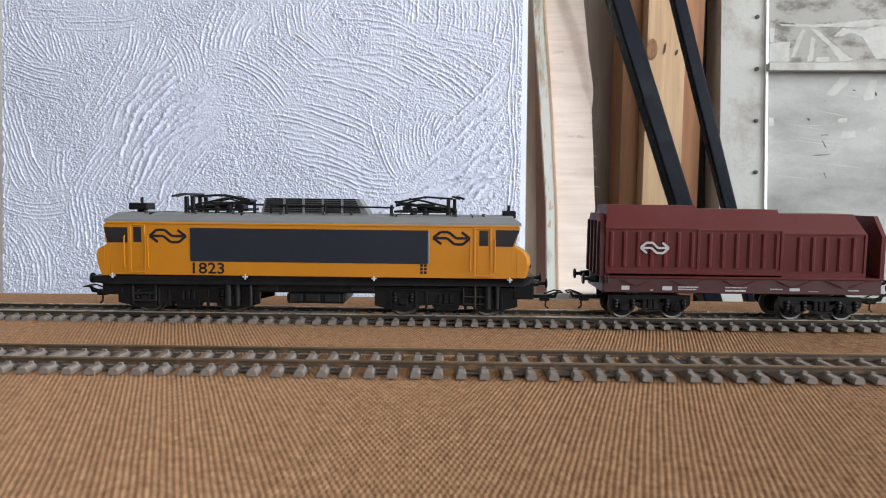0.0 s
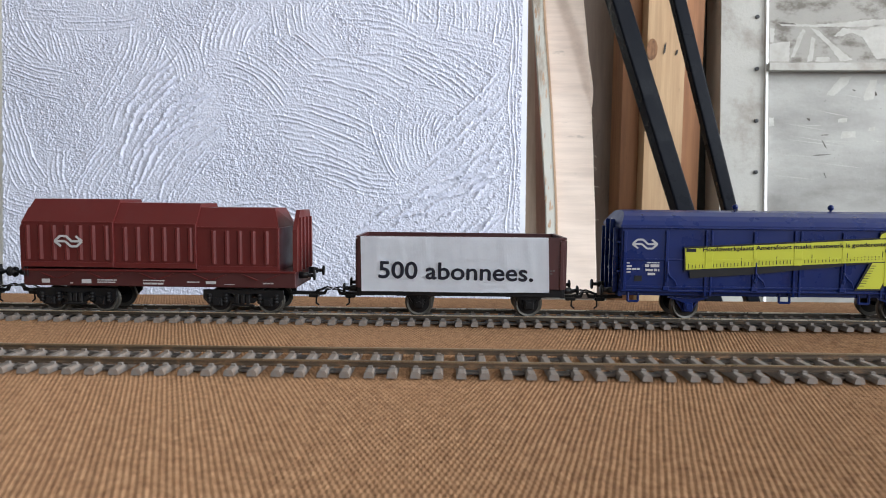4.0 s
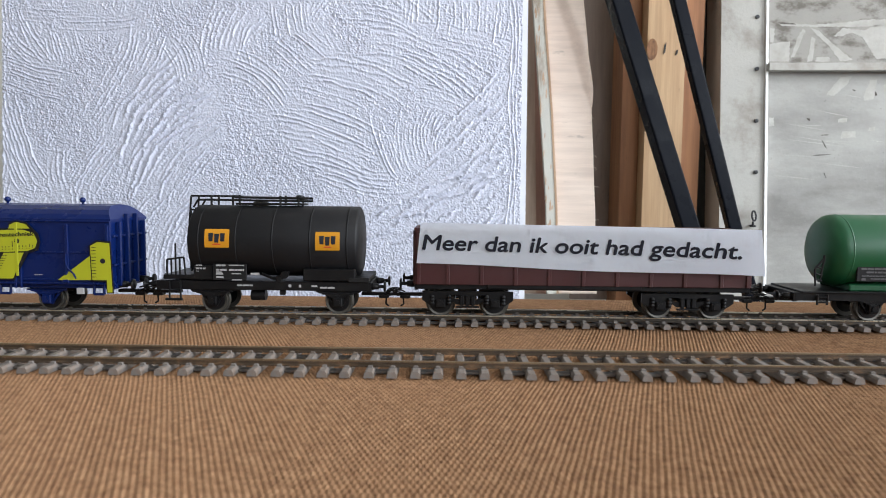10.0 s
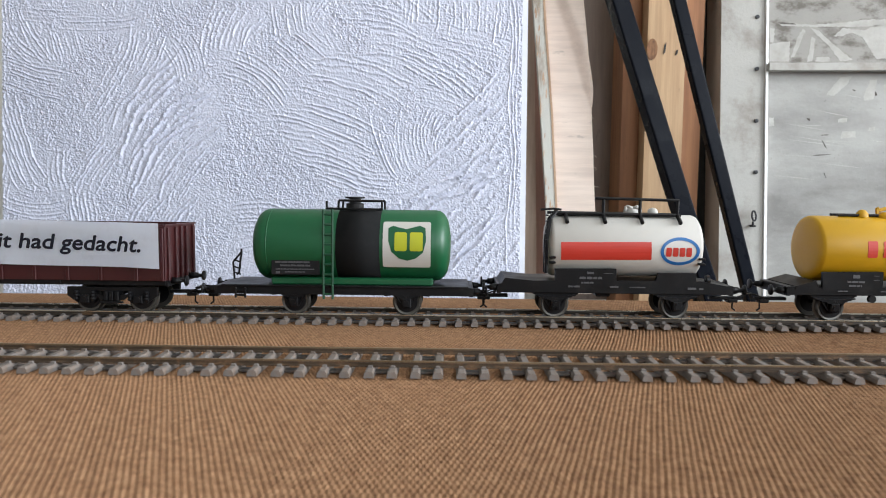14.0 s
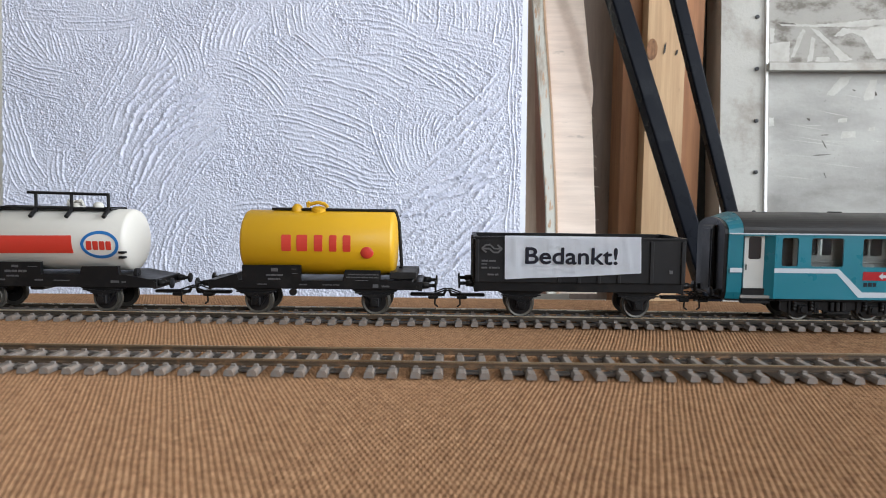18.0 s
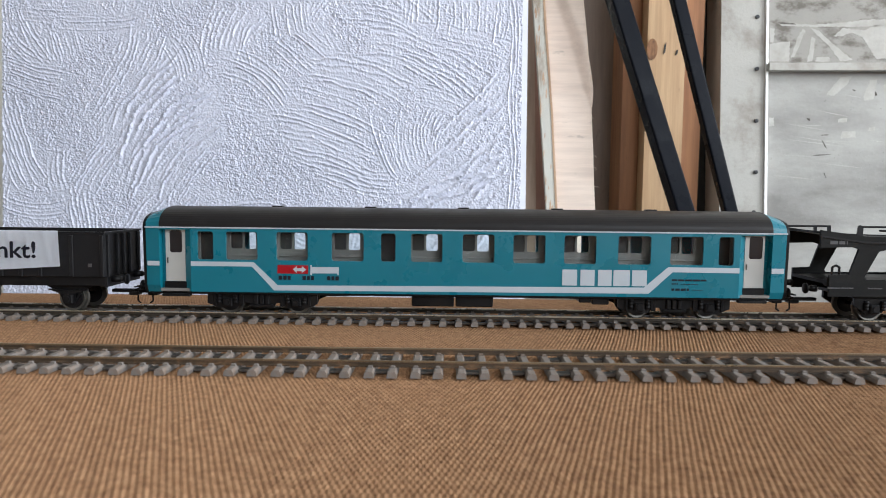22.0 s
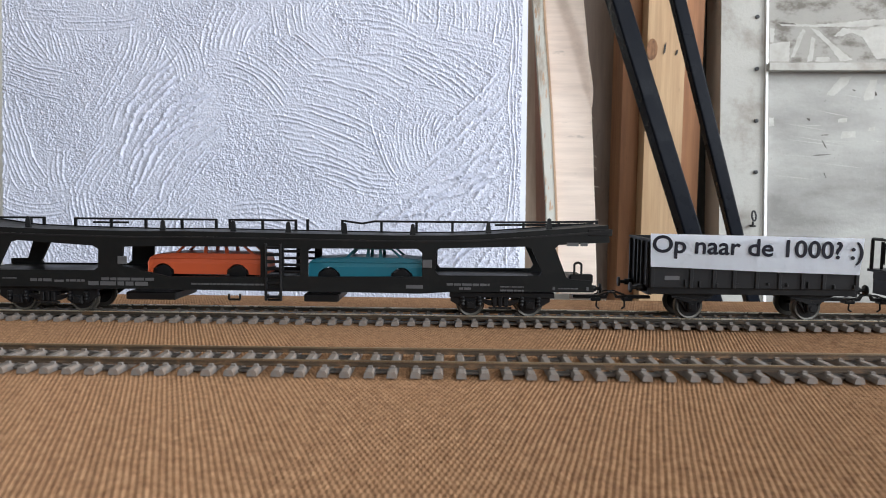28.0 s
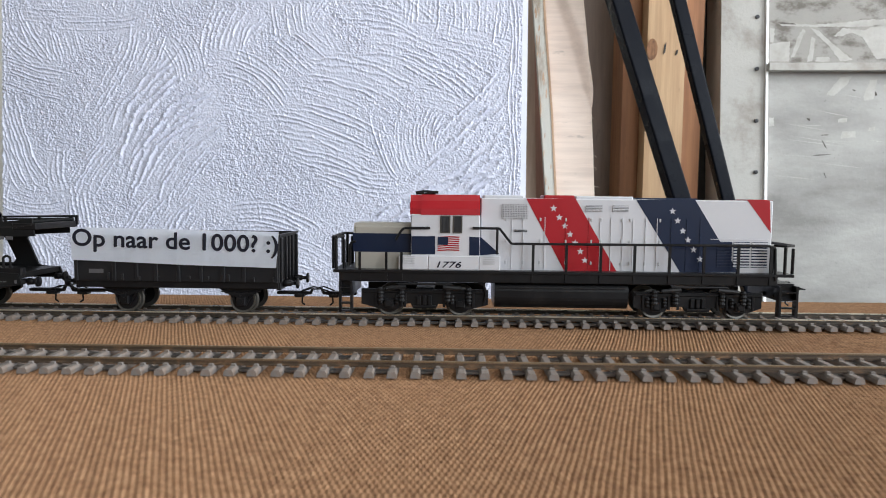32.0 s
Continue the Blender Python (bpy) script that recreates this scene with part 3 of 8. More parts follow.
def slanted_bars():
    for a, b, w, d, turn in (((202.5, 290.21), (282.41, 48.08), 20.5, 24.0, 3.0), ((273.92, 290.95), (339.6, 45.33), 15.6, 13.0, 3.0)):
        t = thing("black_bar", "black lacquered square metal bar leaning aslant", "bar", "leaning bars")
        (ax, az), (bx, bz) = a, b
        k0, k1 = (az + 90 - bz) / (az - bz), (-300 - az) / (bz - az)
        p0 = Vector((bx + (ax - bx) * k0, 772 + 0.058 * (bz + (az - bz) * k0), bz + (az - bz) * k0))
        p1 = Vector((ax + (bx - ax) * k1, 772 + 0.058 * (az + (bz - az) * k1), az + (bz - az) * k1))
        axis = (p1 - p0).normalized()
        front = Vector((math.sin(radians(turn)), -math.cos(radians(turn)), 0))
        front = (front - axis * front.dot(axis)).normalized()
        side = axis.cross(front)
        m = Matrix((side, front, axis)).transposed().to_4x4()
        m.translation = p0
        ln = (p1 - p0).length
        for name, k, z0, z1, mat, note in (("profile", 0, 0, ln - 20, BLACK_TUBE, ""), ("end_cap", 0.8, ln - 20, ln, BLACK_GAP, "black rubber end cap")):
            bm = bm_new()
            prism(bm, rrect(-w / 2 - k, w / 2 + k, -d / 2 - k, d / 2 + k, 2.2, 4), z0, z1, "z")
            bmesh.ops.transform(bm, matrix=m, verts=bm.verts)
            part(name, bm, mat, t, note)


def white_panel():
    t = thing("white_panel", "dirty whitewashed door panel with a screwed frame and ledge", "panel")
    (xa, za), (xb, zb), (xc, zc) = (370.13, 96.66), (429.1, 97.28), (432.88, 97.32)
    slab("frame_strip", [(xa, -140), (xb, -140), (426.57, 321.9), (426.37, 366.52), (366.3, 365.9), (366.43, 321.27)], 868, 48, WHITE_TRIM, t, "white painted strip with dark screws")
    slab("bright_edge", [(xb, -140), (xc, -140), (427.61, 320.71), (427.4, 365.13), (424.41, 365.1), (424.62, 320.68)], 864.5, 19, BRIGHT_EDGE, t, "bright white corner bead")
    slab("sheet", [(xc, -140), (xc + 420, -140), (xc + 420, 235.0), (431.73, 232.79)], 872, 12, WHITEWASH, t)
    (xl, zl), (xh, zh) = (426.15, 226.32), (427.43, 235.96)
    slab("upper_sheet", [(xc, zl), (xc + 420, zl), (xc + 420, 460), (429.6, 367.25)], 871, 12, GREY_SHEET, t, "grey worn upper sheet")
    slab("ledge", [(xl, zl), (xl + 420, zl + 4), (xl + 420, zh + 5), (xl, zh)], 856, 18, WHITE_TRIM, t, "narrow ledge")
    for q in ((413.86, 298.32), (414.55, 229.94), (415.24, 161.33), (415.92, 93.22)):
        bm = bm_new()
        y = 867 + 0.058 * q[1]
        lathe(bm, [(y - 1.4, 1.2), (y - 1.2, 2.6), (y + 1.5, 2.8)], 14, "y", (q[0], 0, q[1]))
        part("screw", bm, SCREW, t, "dark screw head")
    # smears of filler above and below the ledge, with ragged edges
    rnd = random.Random(21)
    above = (((443, 292), (489, 290), (530, 293), (567, 298), (620, 298), (620, 290), (559, 288), (500, 287), (448, 288)),
             ((518, 275), (530, 286), (559, 283), (573, 291), (620, 290), (620, 246), (575, 246), (556, 274), (543, 280), (527, 275)),
             ((486, 286), (498, 282), (519, 264), (544, 244), (528, 242), (513, 261)), ((469, 271), (476, 284), (480, 282), (466, 247), (462, 246)),
             ((489, 274), (494, 271), (490, 242), (483, 240)), ((433, 285), (439, 285), (438, 266), (434, 266)),
             ((433, 264), (460, 268), (459, 241), (433, 241)), ((496, 247), (513, 248), (513, 241), (494, 241)))
    below = (((529, 221), (544, 222), (538, 212), (521, 196), (511, 197), (515, 204)), ((569, 218), (578, 219), (574, 192), (562, 190), (560, 196)),
             ((586, 211), (599, 214), (600, 199), (587, 202)), ((527, 165), (539, 167), (539, 162), (527, 161)), ((569, 154), (577, 156), (577, 151), (568, 150)),
             ((534, 149), (551, 149), (551, 141), (531, 139)), ((434, 167), (441, 166), (442, 156), (434, 154)))
    for pts in above + below:
        loop = []
        for (ax, az), (bx, bz) in zip(pts, pts[1:] + pts[:1]):
            n = max(2, int(math.hypot(bx - ax, bz - az) / 2.5))
            for k in range(n):
                e = 0.7 if k else 0.3
                loop.append((ax + (bx - ax) * k / n + rnd.uniform(-e, e), az + (bz - az) * k / n + rnd.uniform(-e, e)))
        slab("filler_smear", loop, 870.85 if pts in above else 871.85, 0.3, SMEAR, t, "white filler smear")
    for (ax, az), (bx, bz) in (((492, 178), (543, 168)), ((460, 143), (552, 130)), ((458, 138), (540, 128)), ((451, 117), (493, 115)), ((505, 137), (552, 135)),
                               ((451, 160), (516, 149)), ((569, 138), (591, 135)), ((493, 108), (564, 100)), ((529, 199), (562, 193)), ((469, 157), (510, 156)), ((440, 90), (500, 84))):
        w = rnd.uniform(0.25, 0.7)
        slab("scratch", [(ax, az), ((ax + bx) / 2, (az + bz) / 2 - 0.4), (bx, bz), (bx * 0.7 + ax * 0.3, bz * 0.7 + az * 0.3 + w)], 871.88, 0.3, SMEAR, t, "pale scratch")
    # dark gouges and torn paint
    for (ax, az), (bx, bz), w in (((575.9, 202.7), (576.7, 196.3), 1.8), ((485.4, 166.2), (489.6, 162.8), 1.7), ((505.7, 137.3), (512.4, 126.2), 0.9), ((491.8, 116.1), (518.8, 118.4), 0.9),
                                  ((504.1, 143.7), (514.6, 144.3), 0.8), ((509.7, 93.5), (512.8, 86.2), 0.6), ((545.1, 204.7), (549.6, 203.0), 0.9), ((442.2, 291.8), (468.0, 290.0), 1.3)):
        dx, dz = bx - ax, bz - az
        n = math.hypot(dx, dz)
        ux, uz = -dz / n * w, dx / n * w
        loop = [(ax, az)] + [(ax + dx * k + ux * rnd.uniform(0.3, 1), az + dz * k + uz * rnd.uniform(0.3, 1)) for k in (0.2, 0.4, 0.6, 0.8)]
        loop += [(bx, bz)] + [(ax + dx * k - ux * rnd.uniform(0.2, 0.9), az + dz * k - uz * rnd.uniform(0.2, 0.9)) for k in (0.8, 0.6, 0.4, 0.2)]
        slab("gouge", loop, 870.7 if az > zl else 871.7, 0.35, GOUGE, t, "dark gouge in the paint")
    hook = thing("hook", "small dark metal ring eye screwed to the white strip", "hook")
    (hx, hz) = 410.56, 33.28
    bm = bm_new()
    wire(bm, [(hx + 2.6 * math.sin(a), 860 + 1.5 * math.cos(a), hz + 2 + 6.5 * math.cos(a)) for a in [k * math.tau / 16 for k in range(17)]], 1.3, 8)
    part("eye_ring", bm, SCREW, hook)
    bm = bm_new()
    lathe(bm, [(hz - 13, 1.2), (hz - 12.5, 4.0), (hz - 10.5, 4.0), (hz - 10, 1.6), (hz - 5.5, 1.4)], 14, "z", (hx, 862, 0))
    part("eye_base", bm, SCREW, hook)
    bm = bm_new()
    rod(bm, (hx, 862, hz - 11), (hx, 870, hz - 11), 1.2, 8)
    part("shank", bm, SCREW, hook)


shed()
table()
track(211.0, -0.5, RAIL_FRONT, RUST_WEB, "rusty model railway track with grey plastic sleepers", [], -270, 270, -130.1, 7.17, 2)
track(292.0, -0.8, RAIL_REAR, RAIL_WEB, "nickel-silver model railway track with grey plastic sleepers", [-128.0, 101.0], -270, 270)
textured_board()
plywood_sheet()
timber()
slanted_bars()
white_panel()


# ---------- the train: common parts ----------
VEHICLES, WHEELS = [], []
BLACK = paint("black_plastic", (0.0075, 0.0075, 0.0085), 0.36, vary=0.3, dirt=(0.03, 0.027, 0.024), dirt_amount=0.35, gloss=0.2)
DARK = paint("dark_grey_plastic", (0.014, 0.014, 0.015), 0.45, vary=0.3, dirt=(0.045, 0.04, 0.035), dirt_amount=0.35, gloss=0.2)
STEEL = paint("blackened_steel", (0.075, 0.07, 0.064), 0.42, 0.8, 0.25, (0.1, 0.08, 0.06), 0.5)
TYRE = paint("worn_wheel_tyre", (0.105, 0.10, 0.09), 0.38, 0.7, 0.3, (0.05, 0.042, 0.035), 0.6)
PALE_MARK = paint("pale_marking", (0.42, 0.42, 0.43), 0.6)
DIM_MARK = paint("dim_marking", (0.075, 0.075, 0.08), 0.6)
PAPER = paint("white_paper", (0.86, 0.90, 1.0), 0.85, vary=0.03, dirt=(0.7, 0.7, 0.76), dirt_amount=0.3)
INK = paint("black_ink", (0.012, 0.012, 0.02), 0.8, gloss=0.22)
YELLOW = paint("signal_yellow", (0.485, 0.182, 0.005), 0.38, vary=0.06, dirt_amount=0.12)
ROOF_GREY = paint("roof_grey", (0.17, 0.17, 0.175), 0.55, vary=0.12)
PANEL_BLUE = paint("dark_blue_grey_panel", (0.017, 0.020, 0.031), 0.5, vary=0.12, dirt_amount=0.1, gloss=0.22)
OXIDE = paint("oxide_red_brown", (0.088, 0.0125, 0.012), 0.42, vary=0.14, dirt_amount=0.25, gloss=0.25)
OXIDE_DARK = paint("dark_oxide_brown", (0.045, 0.006, 0.007), 0.45, vary=0.16)
ULTRAMARINE = paint("ultramarine_blue", (0.0025, 0.0125, 0.088), 0.3, vary=0.1, dirt_amount=0.08, gloss=0.25)
LEMON = paint("lemon_yellow", (0.41, 0.43, 0.013), 0.5, vary=0.05)
TANK_BLACK = paint("satin_black_tank", (0.0115, 0.0115, 0.013), 0.5, vary=0.15, dirt_amount=0.25, gloss=0.2)
BAND_BLACK = paint("matt_black_band", (0.012, 0.0125, 0.013), 0.85, vary=0.12, gloss=0.1)
ORANGE_SIGN = paint("orange_sign", (0.62, 0.27, 0.006), 0.5, vary=0.05)
TANK_GREEN = paint("bright_green_tank", (0.004, 0.085, 0.03), 0.45, vary=0.06, dirt_amount=0.08)
TANK_WHITE = paint("cream_white_tank", (0.52, 0.505, 0.47), 0.5, vary=0.04, dirt_amount=0.12)
RED = paint("bright_red", (0.52, 0.035, 0.02), 0.45, vary=0.06)
BLUE_RING = paint("mid_blue", (0.012, 0.13, 0.38), 0.45)
TANK_YELLOW = paint("golden_yellow_tank", (0.56, 0.31, 0.005), 0.42, vary=0.05, dirt_amount=0.06)
TEAL = paint("teal_blue_coach", (0.001, 0.145, 0.205), 0.3, vary=0.06, dirt_amount=0.08)
COACH_ROOF = paint("dark_grey_coach_roof", (0.011, 0.0098, 0.0105), 0.42, vary=0.1, gloss=0.25)
PALE_STRIPE = paint("pale_grey_blue_stripe", (0.42, 0.47, 0.52), 0.5, vary=0.04)
DOOR_WHITE = paint("pale_grey_door", (0.45, 0.45, 0.435), 0.5, vary=0.04)
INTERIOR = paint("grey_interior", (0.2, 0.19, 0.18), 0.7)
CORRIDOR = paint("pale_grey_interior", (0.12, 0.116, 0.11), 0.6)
CAR_ORANGE = paint("orange_car_plastic", (0.48, 0.075, 0.022), 0.4, vary=0.05)
CAR_TEAL = paint("teal_car_plastic", (0.004, 0.12, 0.17), 0.4, vary=0.05)
LOCO_WHITE = paint("white_loco_paint", (0.50, 0.50, 0.525), 0.45, vary=0.04, dirt_amount=0.12)
LOCO_RED = paint("loco_red", (0.31, 0.004, 0.010), 0.42, vary=0.05, dirt_amount=0.06, gloss=0.3)
LOCO_BLUE = paint("loco_navy", (0.0038, 0.0105, 0.034), 0.42, vary=0.08, dirt_amount=0.08, gloss=0.25)
TAN_GREY = paint("warm_grey_hood_top", (0.33, 0.31, 0.27), 0.5, vary=0.06)
LADDER_GREEN = paint("dark_green_ladder", (0.005, 0.05, 0.022), 0.5)
GLASS = glass_material("clear_pane")
DARK_GLASS = paint("dark_tinted_pane", (0.015, 0.016, 0.02), 0.12, vary=0.1, dirt_amount=0.1)


def vehicle(name, label, category, s0):
    v = thing(name, label, category, "vehicles of the model train")
    VEHICLES.append((v, s0))
    return v


def wheelset(parent, x, r=5.6, name="wheelset"):
    """Two wheels on an axle; the treads are bright, the discs dark. It turns about its own middle."""
    bm = bm_new()
    for s in (-1, 1):
        lathe(bm, [(s * 9.9, r * 0.80), (s * 9.5, r * 0.82), (s * 9.7, r * 0.97), (s * 9.4, r), (s * 7.4, r * 1.01), (s * 7.1, r * 1.14), (s * 6.5, r * 1.1), (s * 6.5, r * 0.8)], 28)
        lathe(bm, [(s * 9.35, r * 0.82), (s * 9.1, r * 0.5), (s * 9.7, r * 0.3), (s * 10.0, r * 0.22)], 20)
        for k in range(5):
            a = 2 * math.pi * k / 5
            box(bm, 0.55 * r * math.cos(a) - 0.5, 0.55 * r * math.cos(a) + 0.5, s * 9.2 - 0.3, s * 9.2 + 0.3, 0.55 * r * math.sin(a) - 0.5, 0.55 * r * math.sin(a) + 0.5)
    rod(bm, (0, -11, 0), (0, 11, 0), 0.9, 10)
    ob = part(name, bm, BLACK, parent, at=(x, 0, r), smooth=False)
    ob.data.materials.append(TYRE)
    for p in ob.data.polygons:
        q = math.hypot(p.center.x, p.center.z)
        if q > 0.00083 * r and abs(p.center.y) > 0.006:
            p.material_index = 1
    WHEELS.append((ob, x, r))
    return ob


def buffers(v, x, d, z=11.8, material=None, reach=7.0):
    """The pair of buffers at one end; d tells the way they point."""
    for y in (-10, 10):
        bm = bm_new()
        lathe(bm, [(x, 1.6), (x + d * reach * 0.55, 1.3), (x + d * reach * 0.55, 0.8), (x + d * (reach - 0.9), 0.8), (x + d * (reach - 0.8), 2.3), (x + d * (reach - 0.2), 2.3), (x + d * reach, 1.9)], 14, "x", (0, y, z))
        part("buffer", bm, material or BLACK, v, smooth=True)


def coupler(v, x, d, z=8.2, loop=True):
    """Drawgear of the model: a shank, a hook that points up and a wire loop."""
    bm = bm_new()
    box(bm, min(x - d * 6, x + d * 6), max(x - d * 6, x + d * 6), -1.6, 1.6, z - 1.0, z + 0.4, 0.3)
    box(bm, min(x + d * 2, x + d * 6.5), max(x + d * 2, x + d * 6.5), -2.2, 2.2, z - 2.2, z - 0.6, 0.4)
    prism(bm, [(x + d * 5, z - 1.4), (x + d * 9.4, z - 1.0), (x + d * 10.6, z + 1.8), (x + d * 10.0, z + 2.0), (x + d * 8.6, z + 0.2), (x + d * 5, z + 0.4)], -0.7, 0.7)
    wire(bm, [(x + d * 5.2, 0.4, z - 1.6), (x + d * 5.0, 0.4, z - 5.0), (x + d * 6.4, 0.4, z - 6.0)], 0.38, 6)
    if loop:
        wire(bm, [(x + d * 4.5, -3.0, z + 0.2), (x + d * 9.5, -3.4, z + 2.0), (x + d * 12.0, -2.6, z + 1.7), (x + d * 12.0, 2.6, z + 1.7), (x + d * 9.5, 3.4, z + 2.0), (x + d * 4.5, 3.0, z + 0.2)], 0.32)
    return part("coupler", bm, BLACK, v, "black wire-loop coupler")


def axle_unit(v, x, r=5.6, material=None, top=11.0, half=10.0):
    """Axle guards, leaf springs and axle boxes on both sides of one axle, with its wheels."""
    material = material or BLACK
    for s in (-1, 1):
        bm = bm_new()
        y0, y1 = sorted((s * 10.6, s * 11.6))
        plate(bm, [[(x - half, top), (x - half + 0.8, top - 1.6), (x - 5.6, r + 3.2), (x - 3.0, r - 0.4), (x - 1.8, r - 2.4), (x + 1.8, r - 2.4), (x + 3.0, r - 0.4), (x + 5.6, r + 3.2), (x + half - 0.8, top - 1.6), (x + half, top)],
                   [(x - 2.2, r + 2.6), (x - 2.6, r - 0.2), (x - 4.2, r + 2.6)], [(x + 2.2, r + 2.6), (x + 2.6, r - 0.2), (x + 4.2, r + 2.6)]], y0, y1)
        part("axle_guard", bm, material, v)
        bm = bm_new()
        for k in range(4):
            w = 8.6 - 1.7 * k
            y0, y1 = sorted((s * 11.7, s * 12.9))
            prism(bm, [(x - w, r + 3.9 - 0.55 * k), (x, r + 3.1 - 0.55 * k), (x + w, r + 3.9 - 0.55 * k), (x + w, r + 4.4 - 0.55 * k), (x, r + 3.6 - 0.55 * k), (x - w, r + 4.4 - 0.55 * k)], y0, y1)
        part("leaf_spring", bm, material, v)
        bm = bm_new()
        y0, y1 = sorted((s * 11.6, s * 13.4))
        box(bm, x - 2.0, x + 2.0, y0, y1, r - 2.0, r + 2.0, 0.4)
        rod(bm, (x, s * 13.3, r), (x, s * 13.9, r), 1.2, 12)
        part("axle_box", bm, material, v)
    wheelset(v, x, r)


def bogie(v, x, base, r=5.3, material=None, style="pressed", length=None, drop=0.0):
    """A two-axle bogie: side frames with axle boxes and springs, a bolster and its wheelsets."""
    material = material or BLACK
    b = base / 2
    e = (length or base + 14) / 2
    bm = bm_new()
    box(bm, x - 4, x + 4, -11, 11, r + 1.5, r + 6.5, 0.5)
    bg = part("bogie", bm, material, v)
    for s in (-1, 1):
        y0, y1 = sorted((s * 11.0, s * 12.6))
        bm = bm_new()
        if style == "pressed":
            plate(bm, [[(x - e, r + 5.2), (x - e, r + 1.4), (x - b - 3.4, r - 1.8), (x - b + 3.4, r - 1.8), (x - b + 5.2, r + 0.8), (x - 4.6, r - 0.6), (x + 4.6, r - 0.6), (x + b - 5.2, r + 0.8), (x + b - 3.4, r - 1.8), (x + b + 3.4, r - 1.8), (x + e, r + 1.4), (x + e, r + 5.2)],
                       [(x - b + 3.6, r + 3.8), (x - 3.4, r + 3.4), (x - 3.4, r + 1.6), (x - b + 5, r + 2.2)], [(x + b - 3.6, r + 3.8), (x + 3.4, r + 3.4), (x + 3.4, r + 1.6), (x + b - 5, r + 2.2)]], y0, y1)
        else:
            d = drop
            plate(bm, [[(x - e, r + 6.0), (x - e, r - 0.5 - d), (x - b - 4, r - 2.6 - d), (x - b + 4, r - 2.6 - d), (x - b + 5.5, r - 0.5 - d), (x - 6, r - 0.2 - d), (x - 5, r - 2.4 - d), (x + 5, r - 2.4 - d), (x + 6, r - 0.2 - d), (x + b - 5.5, r - 0.5 - d), (x + b - 4, r - 2.6 - d), (x + b + 4, r - 2.6 - d), (x + e, r - 0.5 - d), (x + e, r + 6.0)]], y0, y1)
            # raised webs and guides on the frame
            q0, q1 = sorted((s * 12.6, s * 13.3))
            for xa in (-b - 5.5, -b + 5.5, -8.5, 8.5, b - 5.5, b + 5.5):
                box(bm, x + xa - 0.6, x + xa + 0.6, q0, q1, r - 1.6 - d, r + 5.4, 0.2)
            box(bm, x - e + 0.5, x + e - 0.5, q0, q1, r + 4.4, r + 5.6, 0.2)
        part("side_frame", bm, material, bg)
        for xa in (x - b, x + b):
            bm = bm_new()
            y0, y1 = sorted((s * 12.6, s * 14.0))
            box(bm, xa - 2.2, xa + 2.2, y0, y1, r - 1.9, r + 1.9, 0.5)
            rod(bm, (xa, s * 13.9, r), (xa, s * 14.5, r), 1.3, 12)
            for dx in (-3.6, 3.6):
                lathe(bm, [(r - 0.6 + 0.7 * k, 1.15 if k % 2 else 0.8) for k in range(7)], 10, "z", (xa + dx, s * 13.2, 0))
            part("axle_box", bm, material, bg)
        bm = bm_new()
        y0, y1 = sorted((s * 12.6, s * 13.8))
        for k in range(3):
            box(bm, x - 3.4 + 2.4 * k, x - 1.6 + 2.4 * k, y0, y1, r - 0.8, r + 3.4, 0.3)
        box(bm, x - 5, x + 5, y0, y1, r - 1.8, r - 0.9, 0.2)
        part("bolster_spring", bm, material, bg)
    for xa in (x - b, x + b):
        wheelset(bg, xa, r)
    return bg


def arrow_mark(v, x0, x1, z0, z1, y, material, label="double-arrow emblem"):
    """A double arrow with a stepped shaft."""
    w, h = x1 - x0, z1 - z0
    m, t = (z0 + z1) / 2, 0.088 * h
    bm = bm_new()
    def bar(points):
        for a, b in zip(points, points[1:]):
            d = Vector((b[0] - a[0], 0, b[1] - a[1])).normalized()
            n = Vector((-d.z, 0, d.x)) * t
            prism(bm, [(a[0] + n.x, a[1] + n.z), (b[0] + n.x, b[1] + n.z), (b[0] - n.x, b[1] - n.z), (a[0] - n.x, a[1] - n.z)], y - 0.08, y + 0.1)
    bar([(x0 + 0.23 * w, z0 + t), (x0 + 0.01 * w, m), (x0 + 0.20 * w, z1 - t), (x0 + 0.42 * w, z1 - t), (x0 + 0.62 * w, m), (x0 + 0.92 * w, m)])
    bar([(x0 + 0.77 * w, z1 - t), (x0 + 0.99 * w, m), (x0 + 0.80 * w, z0 + t), (x0 + 0.58 * w, z0 + t), (x0 + 0.38 * w, m), (x0 + 0.08 * w, m)])
    return part("emblem", bm, material, v, label)


